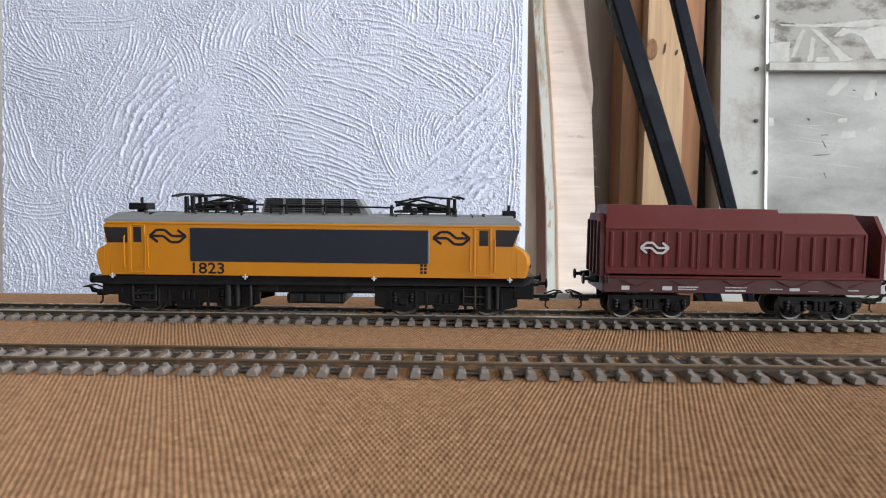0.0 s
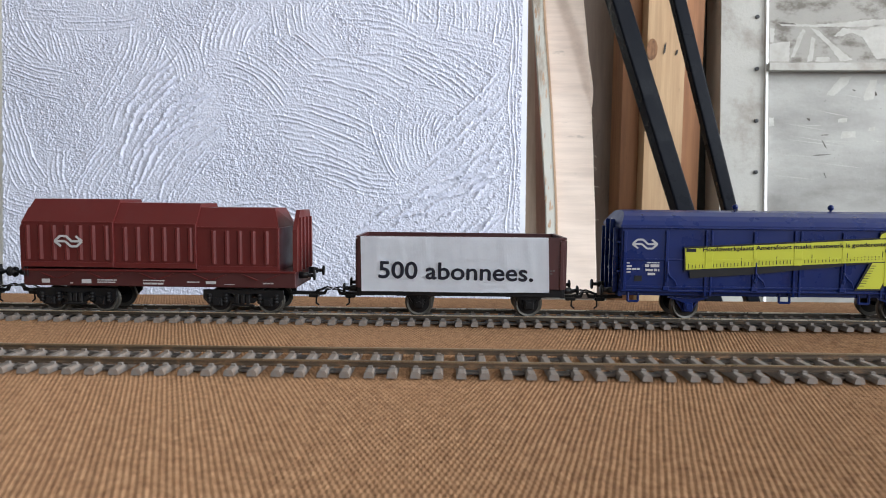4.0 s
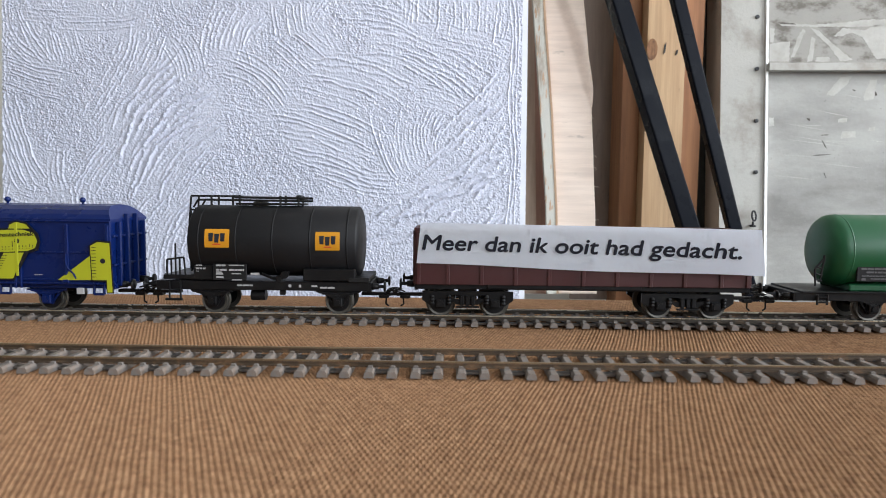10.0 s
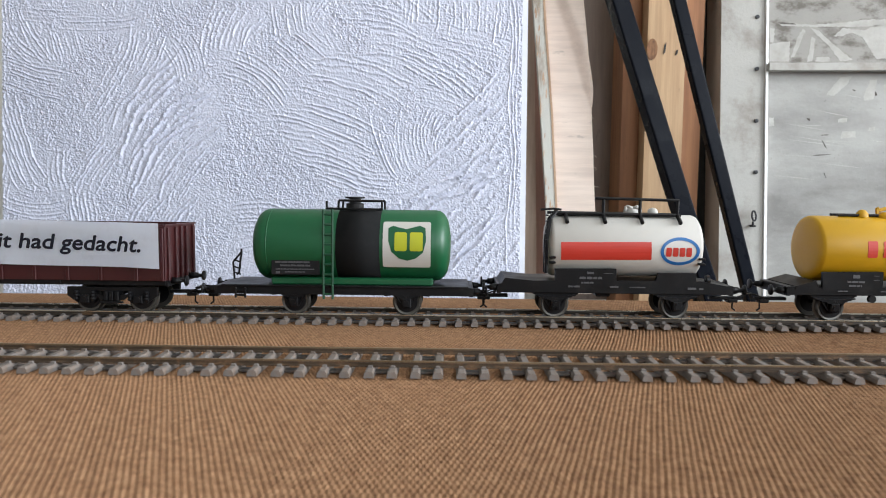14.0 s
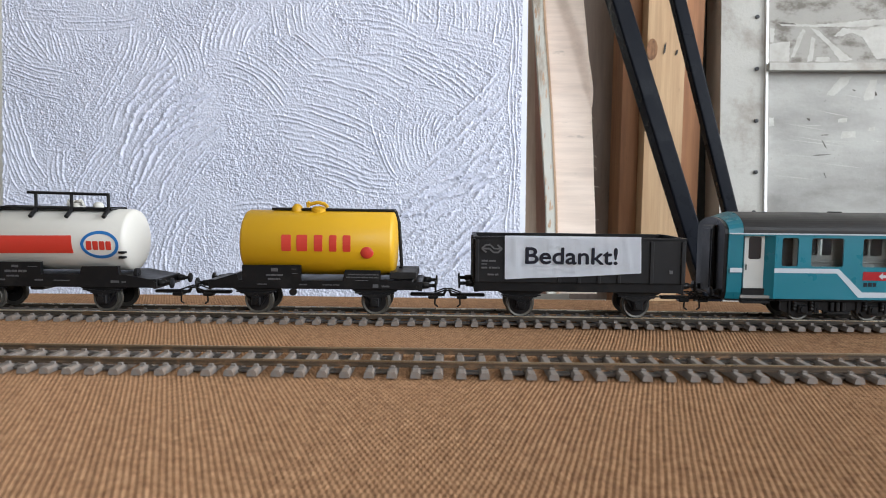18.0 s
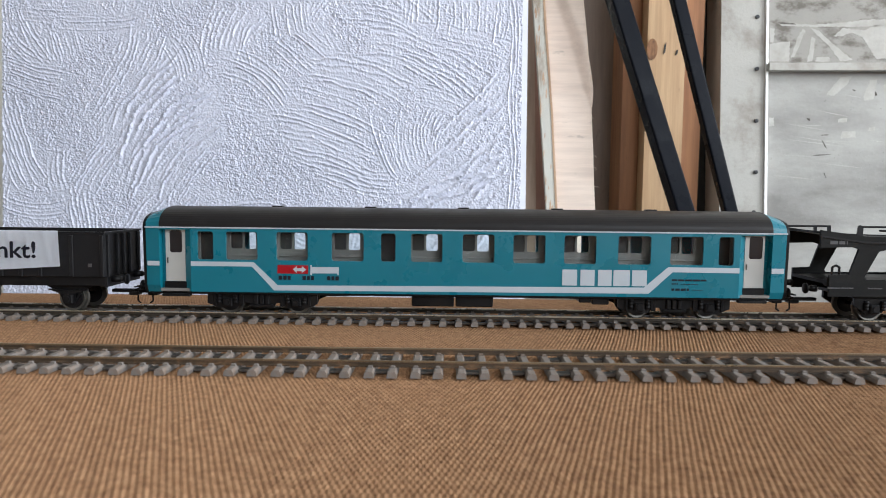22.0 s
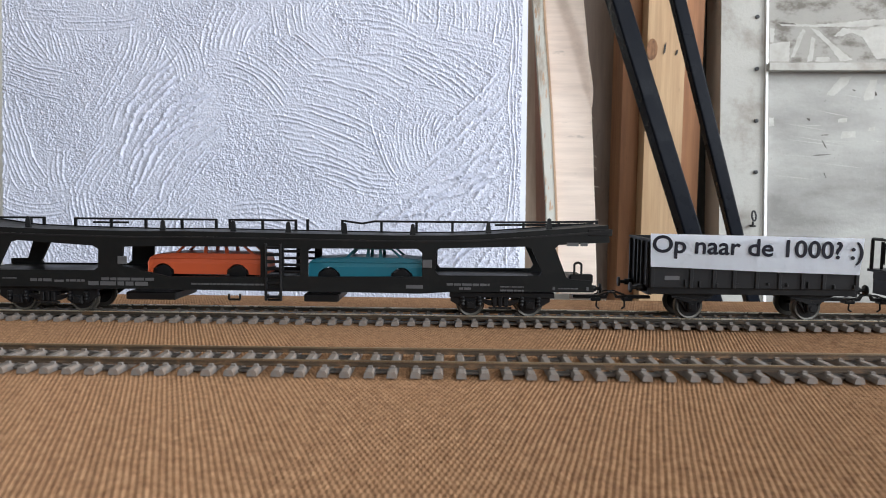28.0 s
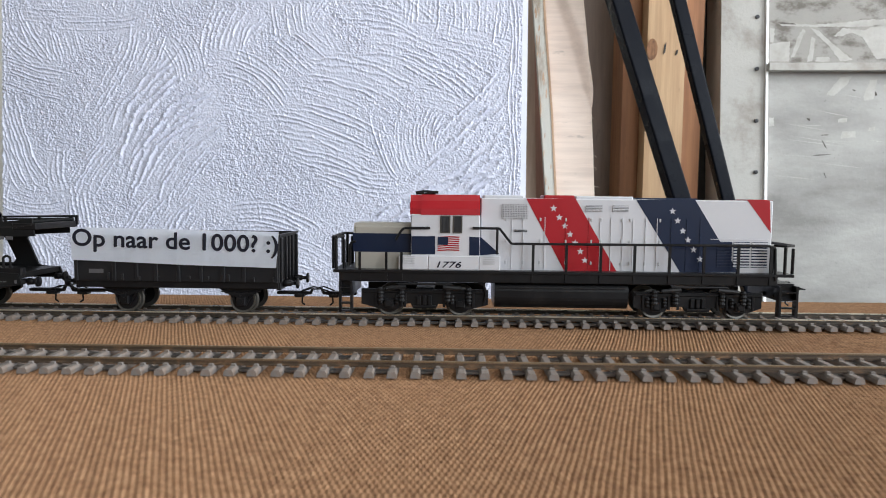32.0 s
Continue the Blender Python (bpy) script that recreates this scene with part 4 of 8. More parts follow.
def paper(v, corners, y, label, sag=0.35, message="", at=(0, 0), height=6.5, width=60, tilt=0.0, bold=0.2, slant=0.0, curl=0.0):
    """A strip of white paper stuck on the side, slightly wavy, with its message lying on it."""
    bm = bm_new()
    (ax, az), (bx, bz), (cx, cz), (dx, dz) = corners      # upper left, upper right, lower right, lower left
    n, k = 72, 8

    def stand_off(u, w):
        crease = 0.16 * abs(math.sin(u * 13.7 + 0.8 * w)) ** 6 + 0.10 * abs(math.sin(u * 23.1 - w)) ** 8
        return crease + sag * (0.5 + 0.5 * math.sin(u * 9 + w * 2)) * w * w + curl * (max(0.0, u - 0.55) / 0.45) ** 2 * (0.7 + 0.3 * w)
    grid = []
    for j in range(k + 1):
        row = []
        for i in range(n + 1):
            u, w = i / n, j / k
            px = (ax * (1 - u) + bx * u) * (1 - w) + (dx * (1 - u) + cx * u) * w
            pz = (az * (1 - u) + bz * u) * (1 - w) + (dz * (1 - u) + cz * u) * w
            row.append(bm.verts.new((px, y - 0.12 - stand_off(u, w), pz + (0.25 + 0.6 * (curl > 0)) * sag * math.sin(u * 7 + 1) * w)))
        grid.append(row)
    for a, b in zip(grid, grid[1:]):
        for i in range(n):
            bm.faces.new((a[i], a[i + 1], b[i + 1], b[i]))
    bmesh.ops.solidify(bm, geom=bm.faces[:], thickness=0.12)
    strip = part("paper_strip", bm, PAPER, v, label)
    words = lettering(message, at[0], at[1], height, 0, strip, INK, "message", bold, width, slant, tilt)
    for q in words.data.vertices:
        px, pz = 1000 * q.co.x + at[0], 1000 * q.co.z + at[1]
        u = max(0.0, min(1.0, (px - ax) / (bx - ax)))
        zt, zb = az + (bz - az) * u, dz + (cz - dz) * u
        w = max(0.0, min(1.0, (zt - pz) / (zt - zb)))
        q.co.y += 0.001 * (y - 0.32 - stand_off(u, w))
    return strip


def ladder(bm, x0, x1, z0, z1, y, n, r=0.4):
    for x in (x0, x1):
        rod(bm, (x, y, z0), (x, y, z1), r, 6)
    for i in range(n):
        z = z0 + (z1 - z0) * (i + 0.5) / n
        rod(bm, (x0, y, z), (x1, y, z), r, 6)
    return bm


def underframe(v, x0, x1, z0, z1, w, material=None, name="underframe"):
    bm = bm_new()
    for s in (-1, 1):
        y0, y1 = sorted((s * w, s * (w - 2)))
        box(bm, x0, x1, y0, y1, z0, z1, 0.25)
    box(bm, x0, x1, -w + 2, w - 2, z1 - 1.4, z1 - 0.1)
    for x in (x0, x1):
        box(bm, x - 0.8 if x == x0 else x - 1.0, x + 1.0 if x == x0 else x + 0.8, -w + 0.1, w - 0.1, z0 - 0.4, z1 - 0.05, 0.2)
    return part(name, bm, material or BLACK, v)


# ---------- yellow electric locomotive ----------
def electric_locomotive():
    W = 16.5
    v = vehicle("electric_locomotive", "yellow model electric locomotive with a grey roof and dark side panels", "locomotive", -56.31)
    # body with its two noses
    part("body", box(bm_new(), -86.16, 85.62, -W, W, 17.23, 39.97, 0.2), YELLOW, v)
    for loop, xi in (([(-86.29, 16.91), (-91.43, 16.85), (-93.73, 21.46), (-94.57, 25.84), (-93.27, 28.28), (-87.83, 30.29), (-88.77, 31.49), (-89.77, 38.5), (-88.03, 39.72), (-85.59, 39.75)], -86.16),
                     ([(85.31, 39.48), (88.89, 39.52), (90.1, 39.05), (87.14, 31.1), (92.22, 28.99), (94.66, 26.61), (95.22, 23.24), (93.65, 17.65), (85.72, 17.56)], 85.62)):
        # slices across the width, shorter towards the sides
        def plan(x, y, ext=0.0):
            k = abs(y) / W
            return xi + (x - xi) * (1 - 0.30 * k ** 3.2) + ext * (1 if x > xi else -1)
        bm = bm_new()
        rings = []
        for i in range(17):
            y = -W * math.cos(math.pi * i / 16)
            rings.append([bm.verts.new((plan(x, y), y, z)) for x, z in loop])
        for u, w in zip(rings, rings[1:]):
            for j in range(len(loop)):
                k = (j + 1) % len(loop)
                bm.faces.new((u[j], u[k], w[k], w[j]))
        bm.faces.new(rings[0])
        bm.faces.new(rings[-1][::-1])
        nose = part("cab_nose", bm, YELLOW, v, "rounded cab nose")
        # wide front window wrapped round the nose
        (bx, bz), (tx, tz) = ((loop[5][0], loop[5][1]), (loop[7][0], loop[7][1])) if xi < 0 else ((loop[3][0], loop[3][1]), (loop[2][0], loop[2][1]))
        for y0, y1 in ((-15.2, -0.5), (0.5, 15.2)):
            bm = bm_new()
            front, back = [], []
            for i in range(9):
                y = y0 + (y1 - y0) * i / 8
                for f, lst, ext in ((0.14, front, 0.22), (0.9, front, 0.22), (0.14, back, -0.5), (0.9, back, -0.5)):
                    lst.append(bm.verts.new((plan(bx + (tx - bx) * f, y, ext), y, bz + (tz - bz) * f)))
            for i in range(8):
                j = 2 * i
                bm.faces.new((front[j], front[j + 1], front[j + 3], front[j + 2]))
                bm.faces.new((back[j], back[j + 2], back[j + 3], back[j + 1]))
                bm.faces.new((front[j + 1], back[j + 1], back[j + 3], front[j + 3]))
                bm.faces.new((front[j], front[j + 2], back[j + 2], back[j]))
            bm.faces.new((front[0], back[0], back[1], front[1]))
            bm.faces.new((front[-2], front[-1], back[-1], back[-2]))
            part("windscreen", bm, DARK_GLASS, nose, "dark windscreen half")
    # raised waist and cab-side pillars
    for a, b in ((-78.34, -76.88), (-71.5, -70.77), (69.52, 70.48), (76.25, 77.21)):
        part("door_post", box(bm_new(), a, b, -W - 0.35, -W + 0.2, 18.21, 38.53, 0.12), YELLOW, v)
    part("waist_moulding", box(bm_new(), -87.63, 88.74, -W - 0.3, W + 0.3, 39.01, 39.97, 0.15), YELLOW, v)
    for a, b, c in ((-75.9, -72.48, DARK_GLASS), (71.92, 75.77, DARK_GLASS)):
        part("door_window", box(bm_new(), a, b, -W - 0.2, -W + 0.1, 31.3, 37.81, 0.1), c, v, "small cab door window")
    for a, b in (((-88.58, 37.54), (-87.08, 31.02)), ((88.68, 38.08), (86.19, 31.09))):
        inner = -78.34 if a[0] < 0 else 78.89
        bm = bm_new()
        plate(bm, [[a, (inner, a[1]), (inner, b[1]), b]], -W - 0.15, -W + 2.5)
        part("cab_window", bm, DARK_GLASS, v, "dark cab side window")
    for x0, x1 in ((-93.5, -91.06), (93.54, 96.17)):
        for y in (-9, 9):
            bm = bm_new()
            lathe(bm, [(x0 - 1 if x0 > 0 else x0 + 1, 1.1), ((x0 + x1) / 2, 1.25), (x1 - 1.2 if x0 > 0 else x1, 0.9)], 14, "x", (0, y, 22.58))
            part("headlight", bm, OXIDE, v, "dark red lamp lens", smooth=True)
    # roof with sloped sides
    bm = bm_new()
    prism(bm, [(-W, 39.73), (-W + 0.6, 40.93), (-13, 43.09), (-9, 43.81), (9, 43.81), (13, 43.09), (W - 0.6, 40.93), (W, 39.73)], -88.61, 89.7, "x")
    for q in bm.verts:
        if q.co.z > 41.41:
            q.co.x += 3.0 if q.co.x < 0 else -3.0
    part("roof", bm, ROOF_GREY, v)
    for x in (-70.04, -30.58, 36.27, 69.04):
        part("roof_seam", box(bm_new(), x - 0.25, x + 0.25, -13.2, 13.2, 42.37, 43.81 + 0.25), DARK, v)
    rnd = random.Random(3)
    for i in range(9):
        x = -79.08 + (85.62 - -79.08) * (i + rnd.uniform(0.2, 0.8)) / 9
        part("lifting_lug", box(bm_new(), x - 0.6, x + 0.6, -11.5, -10.3, 43.57, 44.77, 0.2), STEEL, v)
    # slatted ventilation housing on the roof
    bm = bm_new()
    prism(bm, [(-23.77, 43.81), (-21.83, 50.52), (19.36, 50.52), (23.71, 43.81)], -7, 7)
    vent = part("roof_vent_housing", bm, ROOF_GREY, v, "grey slatted ventilation housing")
    for i in range(7):
        z = 44.53 + (50.04 - 44.53) * i / 6
        part("vent_slat", box(bm_new(), -22.32 + 0.2 * i, 20.33 - 0.4 * i, -7.7, -6.6, z, z + 0.55, 0.1), DARK, vent)
    for x in (-13.34, -4.85, 3.63, 12.11):
        part("vent_rib", box(bm_new(), x - 0.5, x + 0.5, -8.0, -6.8, 43.81, 50.52), ROOF_GREY, vent)
    # horn boxes
    for a, b, z0, z1 in ((-83.96, -75.41, 44.77, 47.89), (82.74, 88.5, 42.61, 45.97)):
        bm = bm_new()
        box(bm, a, b, -4, 4, z0, z1, 0.4)
        m = (a + b) / 2
        rod(bm, (m, 0, z1), (m, 0, z1 + 2.4), 0.7)
        box(bm, m - 1.6, m + 1.6, -1.4, 1.4, z0 - 1.6, z0)
        part("horn_box", bm, BLACK, v, "black roof box with a stub aerial")
    # folded pantographs
    for x0, x1, d in ((-56.87, -29.12, 1), (61.82, 34.82, -1)):
        n = x1 - x0
        bm = bm_new()
        for y in (-7.5, 7.5):
            wire(bm, [(x0, y, 45.25), (x1, y, 45.25)], 0.5)
            wire(bm, [(x0 + 0.05 * n, y * 0.9, 45.73), (x0 + 0.98 * n, y * 0.6, 49.32)], 0.45)
            wire(bm, [(x0 + 0.98 * n, y * 0.6, 49.32), (x0 + 0.5 * n, y * 0.5, 51.71), (x0 + 0.05 * n, y * 0.75, 50.99)], 0.4)
        for u in (0.08, 0.42, 0.72, 0.96):
            rod(bm, (x0 + u * n, -7.5, 45.25), (x0 + u * n, 7.5, 45.25), 0.5)
        rod(bm, (x0 + 0.98 * n, -5, 49.32), (x0 + 0.98 * n, 5, 49.32), 0.6)
        for y in (-6.0, 6.0):
            wire(bm, [(x0 + 0.1 * n, y, 47.2), (x0 + 0.62 * n, y * 0.8, 50.4), (x0 + 0.98 * n, y * 0.6, 47.6)], 0.38)
            wire(bm, [(x0 + 0.05 * n, y * 1.2, 46.6), (x0 + 0.5 * n, y * 0.9, 47.4), (x0 + 0.98 * n, y * 0.8, 48.4)], 0.38)
        for u in (0.25, 0.5, 0.75):
            rod(bm, (x0 + u * n, -4.5, 51.3 - 1.6 * abs(u - 0.5)), (x0 + u * n, 4.5, 51.3 - 1.6 * abs(u - 0.5)), 0.4)
        lathe(bm, [(x0 + 0.34 * n, 1.0), (x0 + 0.36 * n, 1.5), (x0 + 0.62 * n, 1.5), (x0 + 0.64 * n, 1.0)], 12, "x", (0, -3.2, 47.3))
        lathe(bm, [(x0 + 0.34 * n, 1.0), (x0 + 0.36 * n, 1.5), (x0 + 0.62 * n, 1.5), (x0 + 0.64 * n, 1.0)], 12, "x", (0, 3.2, 47.3))
        p = part("pantograph", bm, BLACK, v, "folded black pantograph")
        bm = bm_new()
        for k in (-0.02, 0.05):
            wire(bm, [(x0 + k * n - 3 * d, -13, 50.99), (x0 + k * n, -10, 51.95), (x0 + k * n, 10, 51.95), (x0 + k * n - 3 * d, 13, 50.99)], 0.45)
        part("contact_bow", bm, BLACK, p)
        for u in (0.02, 0.12, 0.5, 0.7):
            for y in (-7.5, 7.5):
                bm = bm_new()
                lathe(bm, [(43.09 + 0.9 * k, 1.3 if k % 2 else 0.9) for k in range(5)], 10, "z", (x0 + u * n, y, 0))
                part("insulator", bm, BLACK, p)
        for u in (0.02, 0.12):
            for y in (-7.7, 7.7):
                part("support_post", box(bm_new(), x0 + u * n - 0.8, x0 + u * n + 0.8, y - 0.8, y + 0.8, 44.29, 50.99, 0.2), BLACK, p)
        for u in (0.3, 0.55, 0.8):
            part("spring_box", box(bm_new(), x0 + u * n - 2, x0 + u * n + 2, -4, 4, 44.77, 47.6, 0.5), BLACK, p)
    bm = bm_new()
    wire(bm, [(-29.12, -5, 47.65), (-12.12, -8.6, 47.41), (35.07, -8.6, 46.93)], 0.4)
    for x in (-26.69, -19.4, -12.12, 4.84, 33.86):
        rod(bm, (x, -6.5 if x < -16.98 else -8.6, 43.81), (x, -6.5 if x < -16.98 else -8.6, 48.13), 0.7)
    part("roof_conductor", bm, BLACK, v)
    # dark side panel, emblems, running number
    part("side_panel", box(bm_new(), -51.51, 50.02, -W - 0.3, -W + 0.2, 23.31, 37.57, 0.1), PANEL_BLUE, v, "dark blue-grey side panel")
    part("panel_edge", box(bm_new(), 50.02, 50.74, -W - 0.4, -W + 0.2, 23.31, 37.57, 0.1), ROOF_GREY, v)
    arrow_mark(v, -69.06, -53.21, 30.84, 37.13, -W - 0.02, INK)
    arrow_mark(v, 52.19, 68.08, 31.27, 37.52, -W - 0.02, INK)
    lettering("1823", -50.53, 18.16, 4.6, -W - 0.06, v, INK, "running_number", 0.1, -37.14 - -50.53)
    bm = bm_new()
    for i in range(2):
        for j in range(3):
            x, z = 46.89 + 1.6 * i, 19.04 + 1.5 * j
            box(bm, x, x + 1.2, -W - 0.08, -W + 0.1, z, z + 1.1)
    part("data_marks", bm, INK, v)
    # black frame, steps, tanks
    bm = bm_new()
    prism(bm, [(-93.89, 16.57), (-93.99, 13.63), (-87.88, 12.97), (90.6, 13.98), (96.11, 15.26), (96.05, 17.93)], -W + 0.4, W - 0.4)
    for q in bm.verts:
        if abs(q.co.x) > 94.02:
            q.co.y *= 0.8
    part("frame", bm, BLACK, v, "black underframe")
    for x in (-85.43, -28.15, 27.1, 85.14):
        bm = bm_new()
        box(bm, x - 1.15, x + 1.15, -W - 0.4, -W + 0.5, 16.45, 17.15, 0.15)
        box(bm, x - 0.35, x + 0.35, -W - 0.45, -W + 0.5, 15.65, 17.95, 0.15)
        part("jacking_pad", bm, PALE_MARK, v, "bright cross-shaped jacking pad")
    part("equipment_box", box(bm_new(), -26.0, 29.0, -12.5, 12.5, 9.6, 14.06, 0.6), BLACK, v)
    part("equipment_box", box(bm_new(), -11.5, 14.0, -12, 12, 4.9, 9.7, 0.8), BLACK, v)
    for a, b in ((-10.2, -4.4), (-3.4, 3.0), (5.0, 12.0)):
        part("equipment_door", box(bm_new(), a, b, -12.8, -11.8, 5.6, 9.3, 0.4), DARK, v)
    for a, b in ((-24.0, -15.0), (16.5, 27.0)):
        part("battery_hatch", box(bm_new(), a, b, -13.2, -12.3, 10.3, 13.4, 0.4), DARK, v)
    # recessed cab doors: sill, head and the grab rails beside them
    for a, b in ((-78.34, -70.77), (69.52, 77.21)):
        part("door_sill", box(bm_new(), a, b, -W - 0.45, -W + 0.2, 18.0, 18.8, 0.12), YELLOW, v)
        part("door_head", box(bm_new(), a, b, -W - 0.35, -W + 0.2, 38.3, 38.9, 0.1), YELLOW, v)
        part("door_sheet", box(bm_new(), a + 1.5, b - 0.9, -W - 0.12, -W + 0.2, 19.2, 30.6, 0.08), YELLOW, v)
        for x in (a - 1.3, b + 1.3):
            part("grab_rail", wire(bm_new(), [(x, -W, 20.2), (x, -W - 0.8, 20.8), (x, -W - 0.8, 33.4), (x, -W, 34.0)], 0.28), YELLOW, v, "thin yellow grab rail")
    for x in (-88.6, 88.0):
        part("nose_seam", box(bm_new(), x - 0.12, x + 0.12, -W - 0.12, -W + 0.2, 17.6, 29.5), YELLOW, v)
    for x, e in ((-92.04, -1), (95.93, 1)):
        bm = bm_new()
        box(bm, min(x, x - e * 9), max(x, x - e * 9), -13, 13, 7.95, 14.8, 0.5)
        part("end_skirt", bm, BLACK, v)
        coupler(v, x + e * 2, e, 8.0)
        buffers(v, x - e * 2, e, 14.8, reach=8)
    for x in (-72.97, 70.48):
        bm = bm_new()
        for dx in (-5, 5):
            rod(bm, (x + dx, -14, 12.84), (x + dx, -14, 5.75), 0.5)
        rod(bm, (x - 5, -14, 5.75), (x + 5, -14, 5.75), 0.5)
        rod(bm, (x - 5, -14, 8.93), (x + 5, -14, 8.93), 0.5)
        part("step", bm, DARK, v)
    bogie(v, -54.19, 37, 6.7, BLACK, "solid", 62, 1.6)
    bogie(v, 57.97, 37, 6.7, BLACK, "solid", 62, 1.6)
    for c in (-54.19, 57.97):
        bm = bm_new()
        rod(bm, (c + 18, -14.4, 4), (c + 18, -14.4, 14), 1.4, 10)
        rod(bm, (c + 22, -14.4, 4), (c + 22, -14.4, 14), 1.0, 10)
        part("damper", bm, DARK, v)
    for x in (-26.45, 70.48):
        part("brake_rod", rod(bm_new(), (x, -14, 3.79), (x, -14, 13.58), 0.6), STEEL, v)


electric_locomotive()


# ---------- brown telescopic-hood wagon ----------
def hood_wagon():
    v = vehicle("hood_wagon", "oxide-brown model wagon with three telescoping ribbed hoods", "freight wagon", 126.22)
    for i, (a, b, top, sh, low, w, ribs) in enumerate((
            (-57.15, -17.57, 49.3, 39.5, 20.21, 16.4, [-54.73, -49.17, -43.38, -37.82, -32.03, -26.48, -20.7]),
            (-17.81, 17.77, 47.87, 39.02, 19.96, 15.8, [-12.99, -7.46, -1.68, 3.85, 9.61, 15.13]),
            (17.53, 53.22, 46.2, 37.82, 18.99, 15.2, [24.97, 30.72, 36.23, 41.98, 47.72]))):
        bm = bm_new()
        prism(bm, [(-w, low), (-w, sh), (-9.5, top), (9.5, top), (w, sh), (w, low)], a, b, "x")
        if i != 1:
            for q in bm.verts:
                if q.co.z > top - 1:
                    q.co.x += 2.0 if (i == 0 and q.co.x < a + 1) else -3.0 if (i == 2 and q.co.x > b - 1) else 0
        hood = part("hood", bm, OXIDE, v, "ribbed sliding hood")
        for x in ribs:
            bm = bm_new()
            prism(bm, [(x - 1.2, -w), (x - 0.4, -w - 0.85), (x + 0.4, -w - 0.85), (x + 1.2, -w)], low + 3.2, sh - 1.4, "z")
            part("rib", bm, OXIDE, hood)
        part("lower_rail", box(bm_new(), a + 0.3, b - 0.3, -w - 0.5, -w + 0.2, low, low + 2.2, 0.15), OXIDE, hood)
        part("hood_edge", box(bm_new(), b - 1.1, b + 0.1, -w - 0.45, w + 0.45, low, sh, 0.15), OXIDE, hood)
        part("shoulder_seam", box(bm_new(), a + 0.3, b - 0.3, -w - 0.3, -w + 0.3, sh - 0.5, sh + 0.3, 0.1), OXIDE, hood)
    for x, e in ((-57.64, -1), (60.15, 1)):
        bm = bm_new()
        prism(bm, [(-15.5, 18.99), (-15.5, 37.1), (-9, 45.48), (9, 45.48), (15.5, 37.1), (15.5, 18.99)], x - 0.9, x + 0.9, "x")
        end = part("end_wall", bm, OXIDE, v)
        for y in (-10, -3.5, 3.5, 10):
            part("end_rib", box(bm_new(), min(x, x + e * 1.8), max(x, x + e * 1.8), y - 0.8, y + 0.8, 18.99, 42.37, 0.2), OXIDE_DARK if e < 0 else OXIDE, end)
    bm = bm_new()
    box(bm, -57.64, 60.39, -15.5, 15.5, 11.94, 18.99, 0.3)
    fr = part("frame_beam", bm, OXIDE_DARK, v)
    part("top_rail", box(bm_new(), -57.64, 60.39, -16.2, 16.2, 18.27, 19.24, 0.2), OXIDE, v)
    for x, d in ((-47.0, 1), (-39.03, -1), (-26.0, 1), (-17.81, -1), (-3.61, 1), (4.33, -1), (19.21, 1), (27.37, -1), (40.78, 1), (50.35, -1)):
        bm = bm_new()
        prism(bm, [(x - 3.6 * d, 17.78), (x - 2.8 * d, 17.78), (x + 3.6 * d, 15.35), (x + 2.8 * d, 15.11)], -16.2, -15.3)
        part("gusset", bm, OXIDE, fr)
    bars("marking", [(-49.66, -46.27, 13.16, 14.87), (-32.27, -28.17, 13.16, 14.87), (-25.52, -16.84, 14.38, 14.87), (-25.52, -17.81, 13.41, 13.89), (-5.53, 3.61, 14.38, 14.87), (-5.53, 3.61, 12.92, 13.65),
                     (13.45, 18.73, 13.89, 14.38), (21.61, 25.93, 13.41, 14.62), (29.52, 34.32, 13.16, 13.41), (46.28, 50.83, 13.65, 14.14), (-37.34, -36.13, 12.92, 13.41)], -15.6, v, PALE_MARK, "pale unreadable markings")
    arrow_mark(v, -42.65, -30.58, 28.67, 33.97, -17.2, PALE_MARK, "pale double-arrow emblem")
    bogie(v, -36.61, 22, 5.3, BLACK, "pressed", 35)
    bogie(v, 36.71, 22, 5.3, BLACK, "pressed", 35)
    for x, e in ((-58.36, -1), (60.87, 1)):
        buffers(v, x, e, 17.05)
        coupler(v, x, e)
    bm = bm_new()
    ladder(bm, -56.91, -55.46, 15.84, 37.1, -15.9, 8, 0.3)
    part("end_ladder", bm, DARK, v)


hood_wagon()


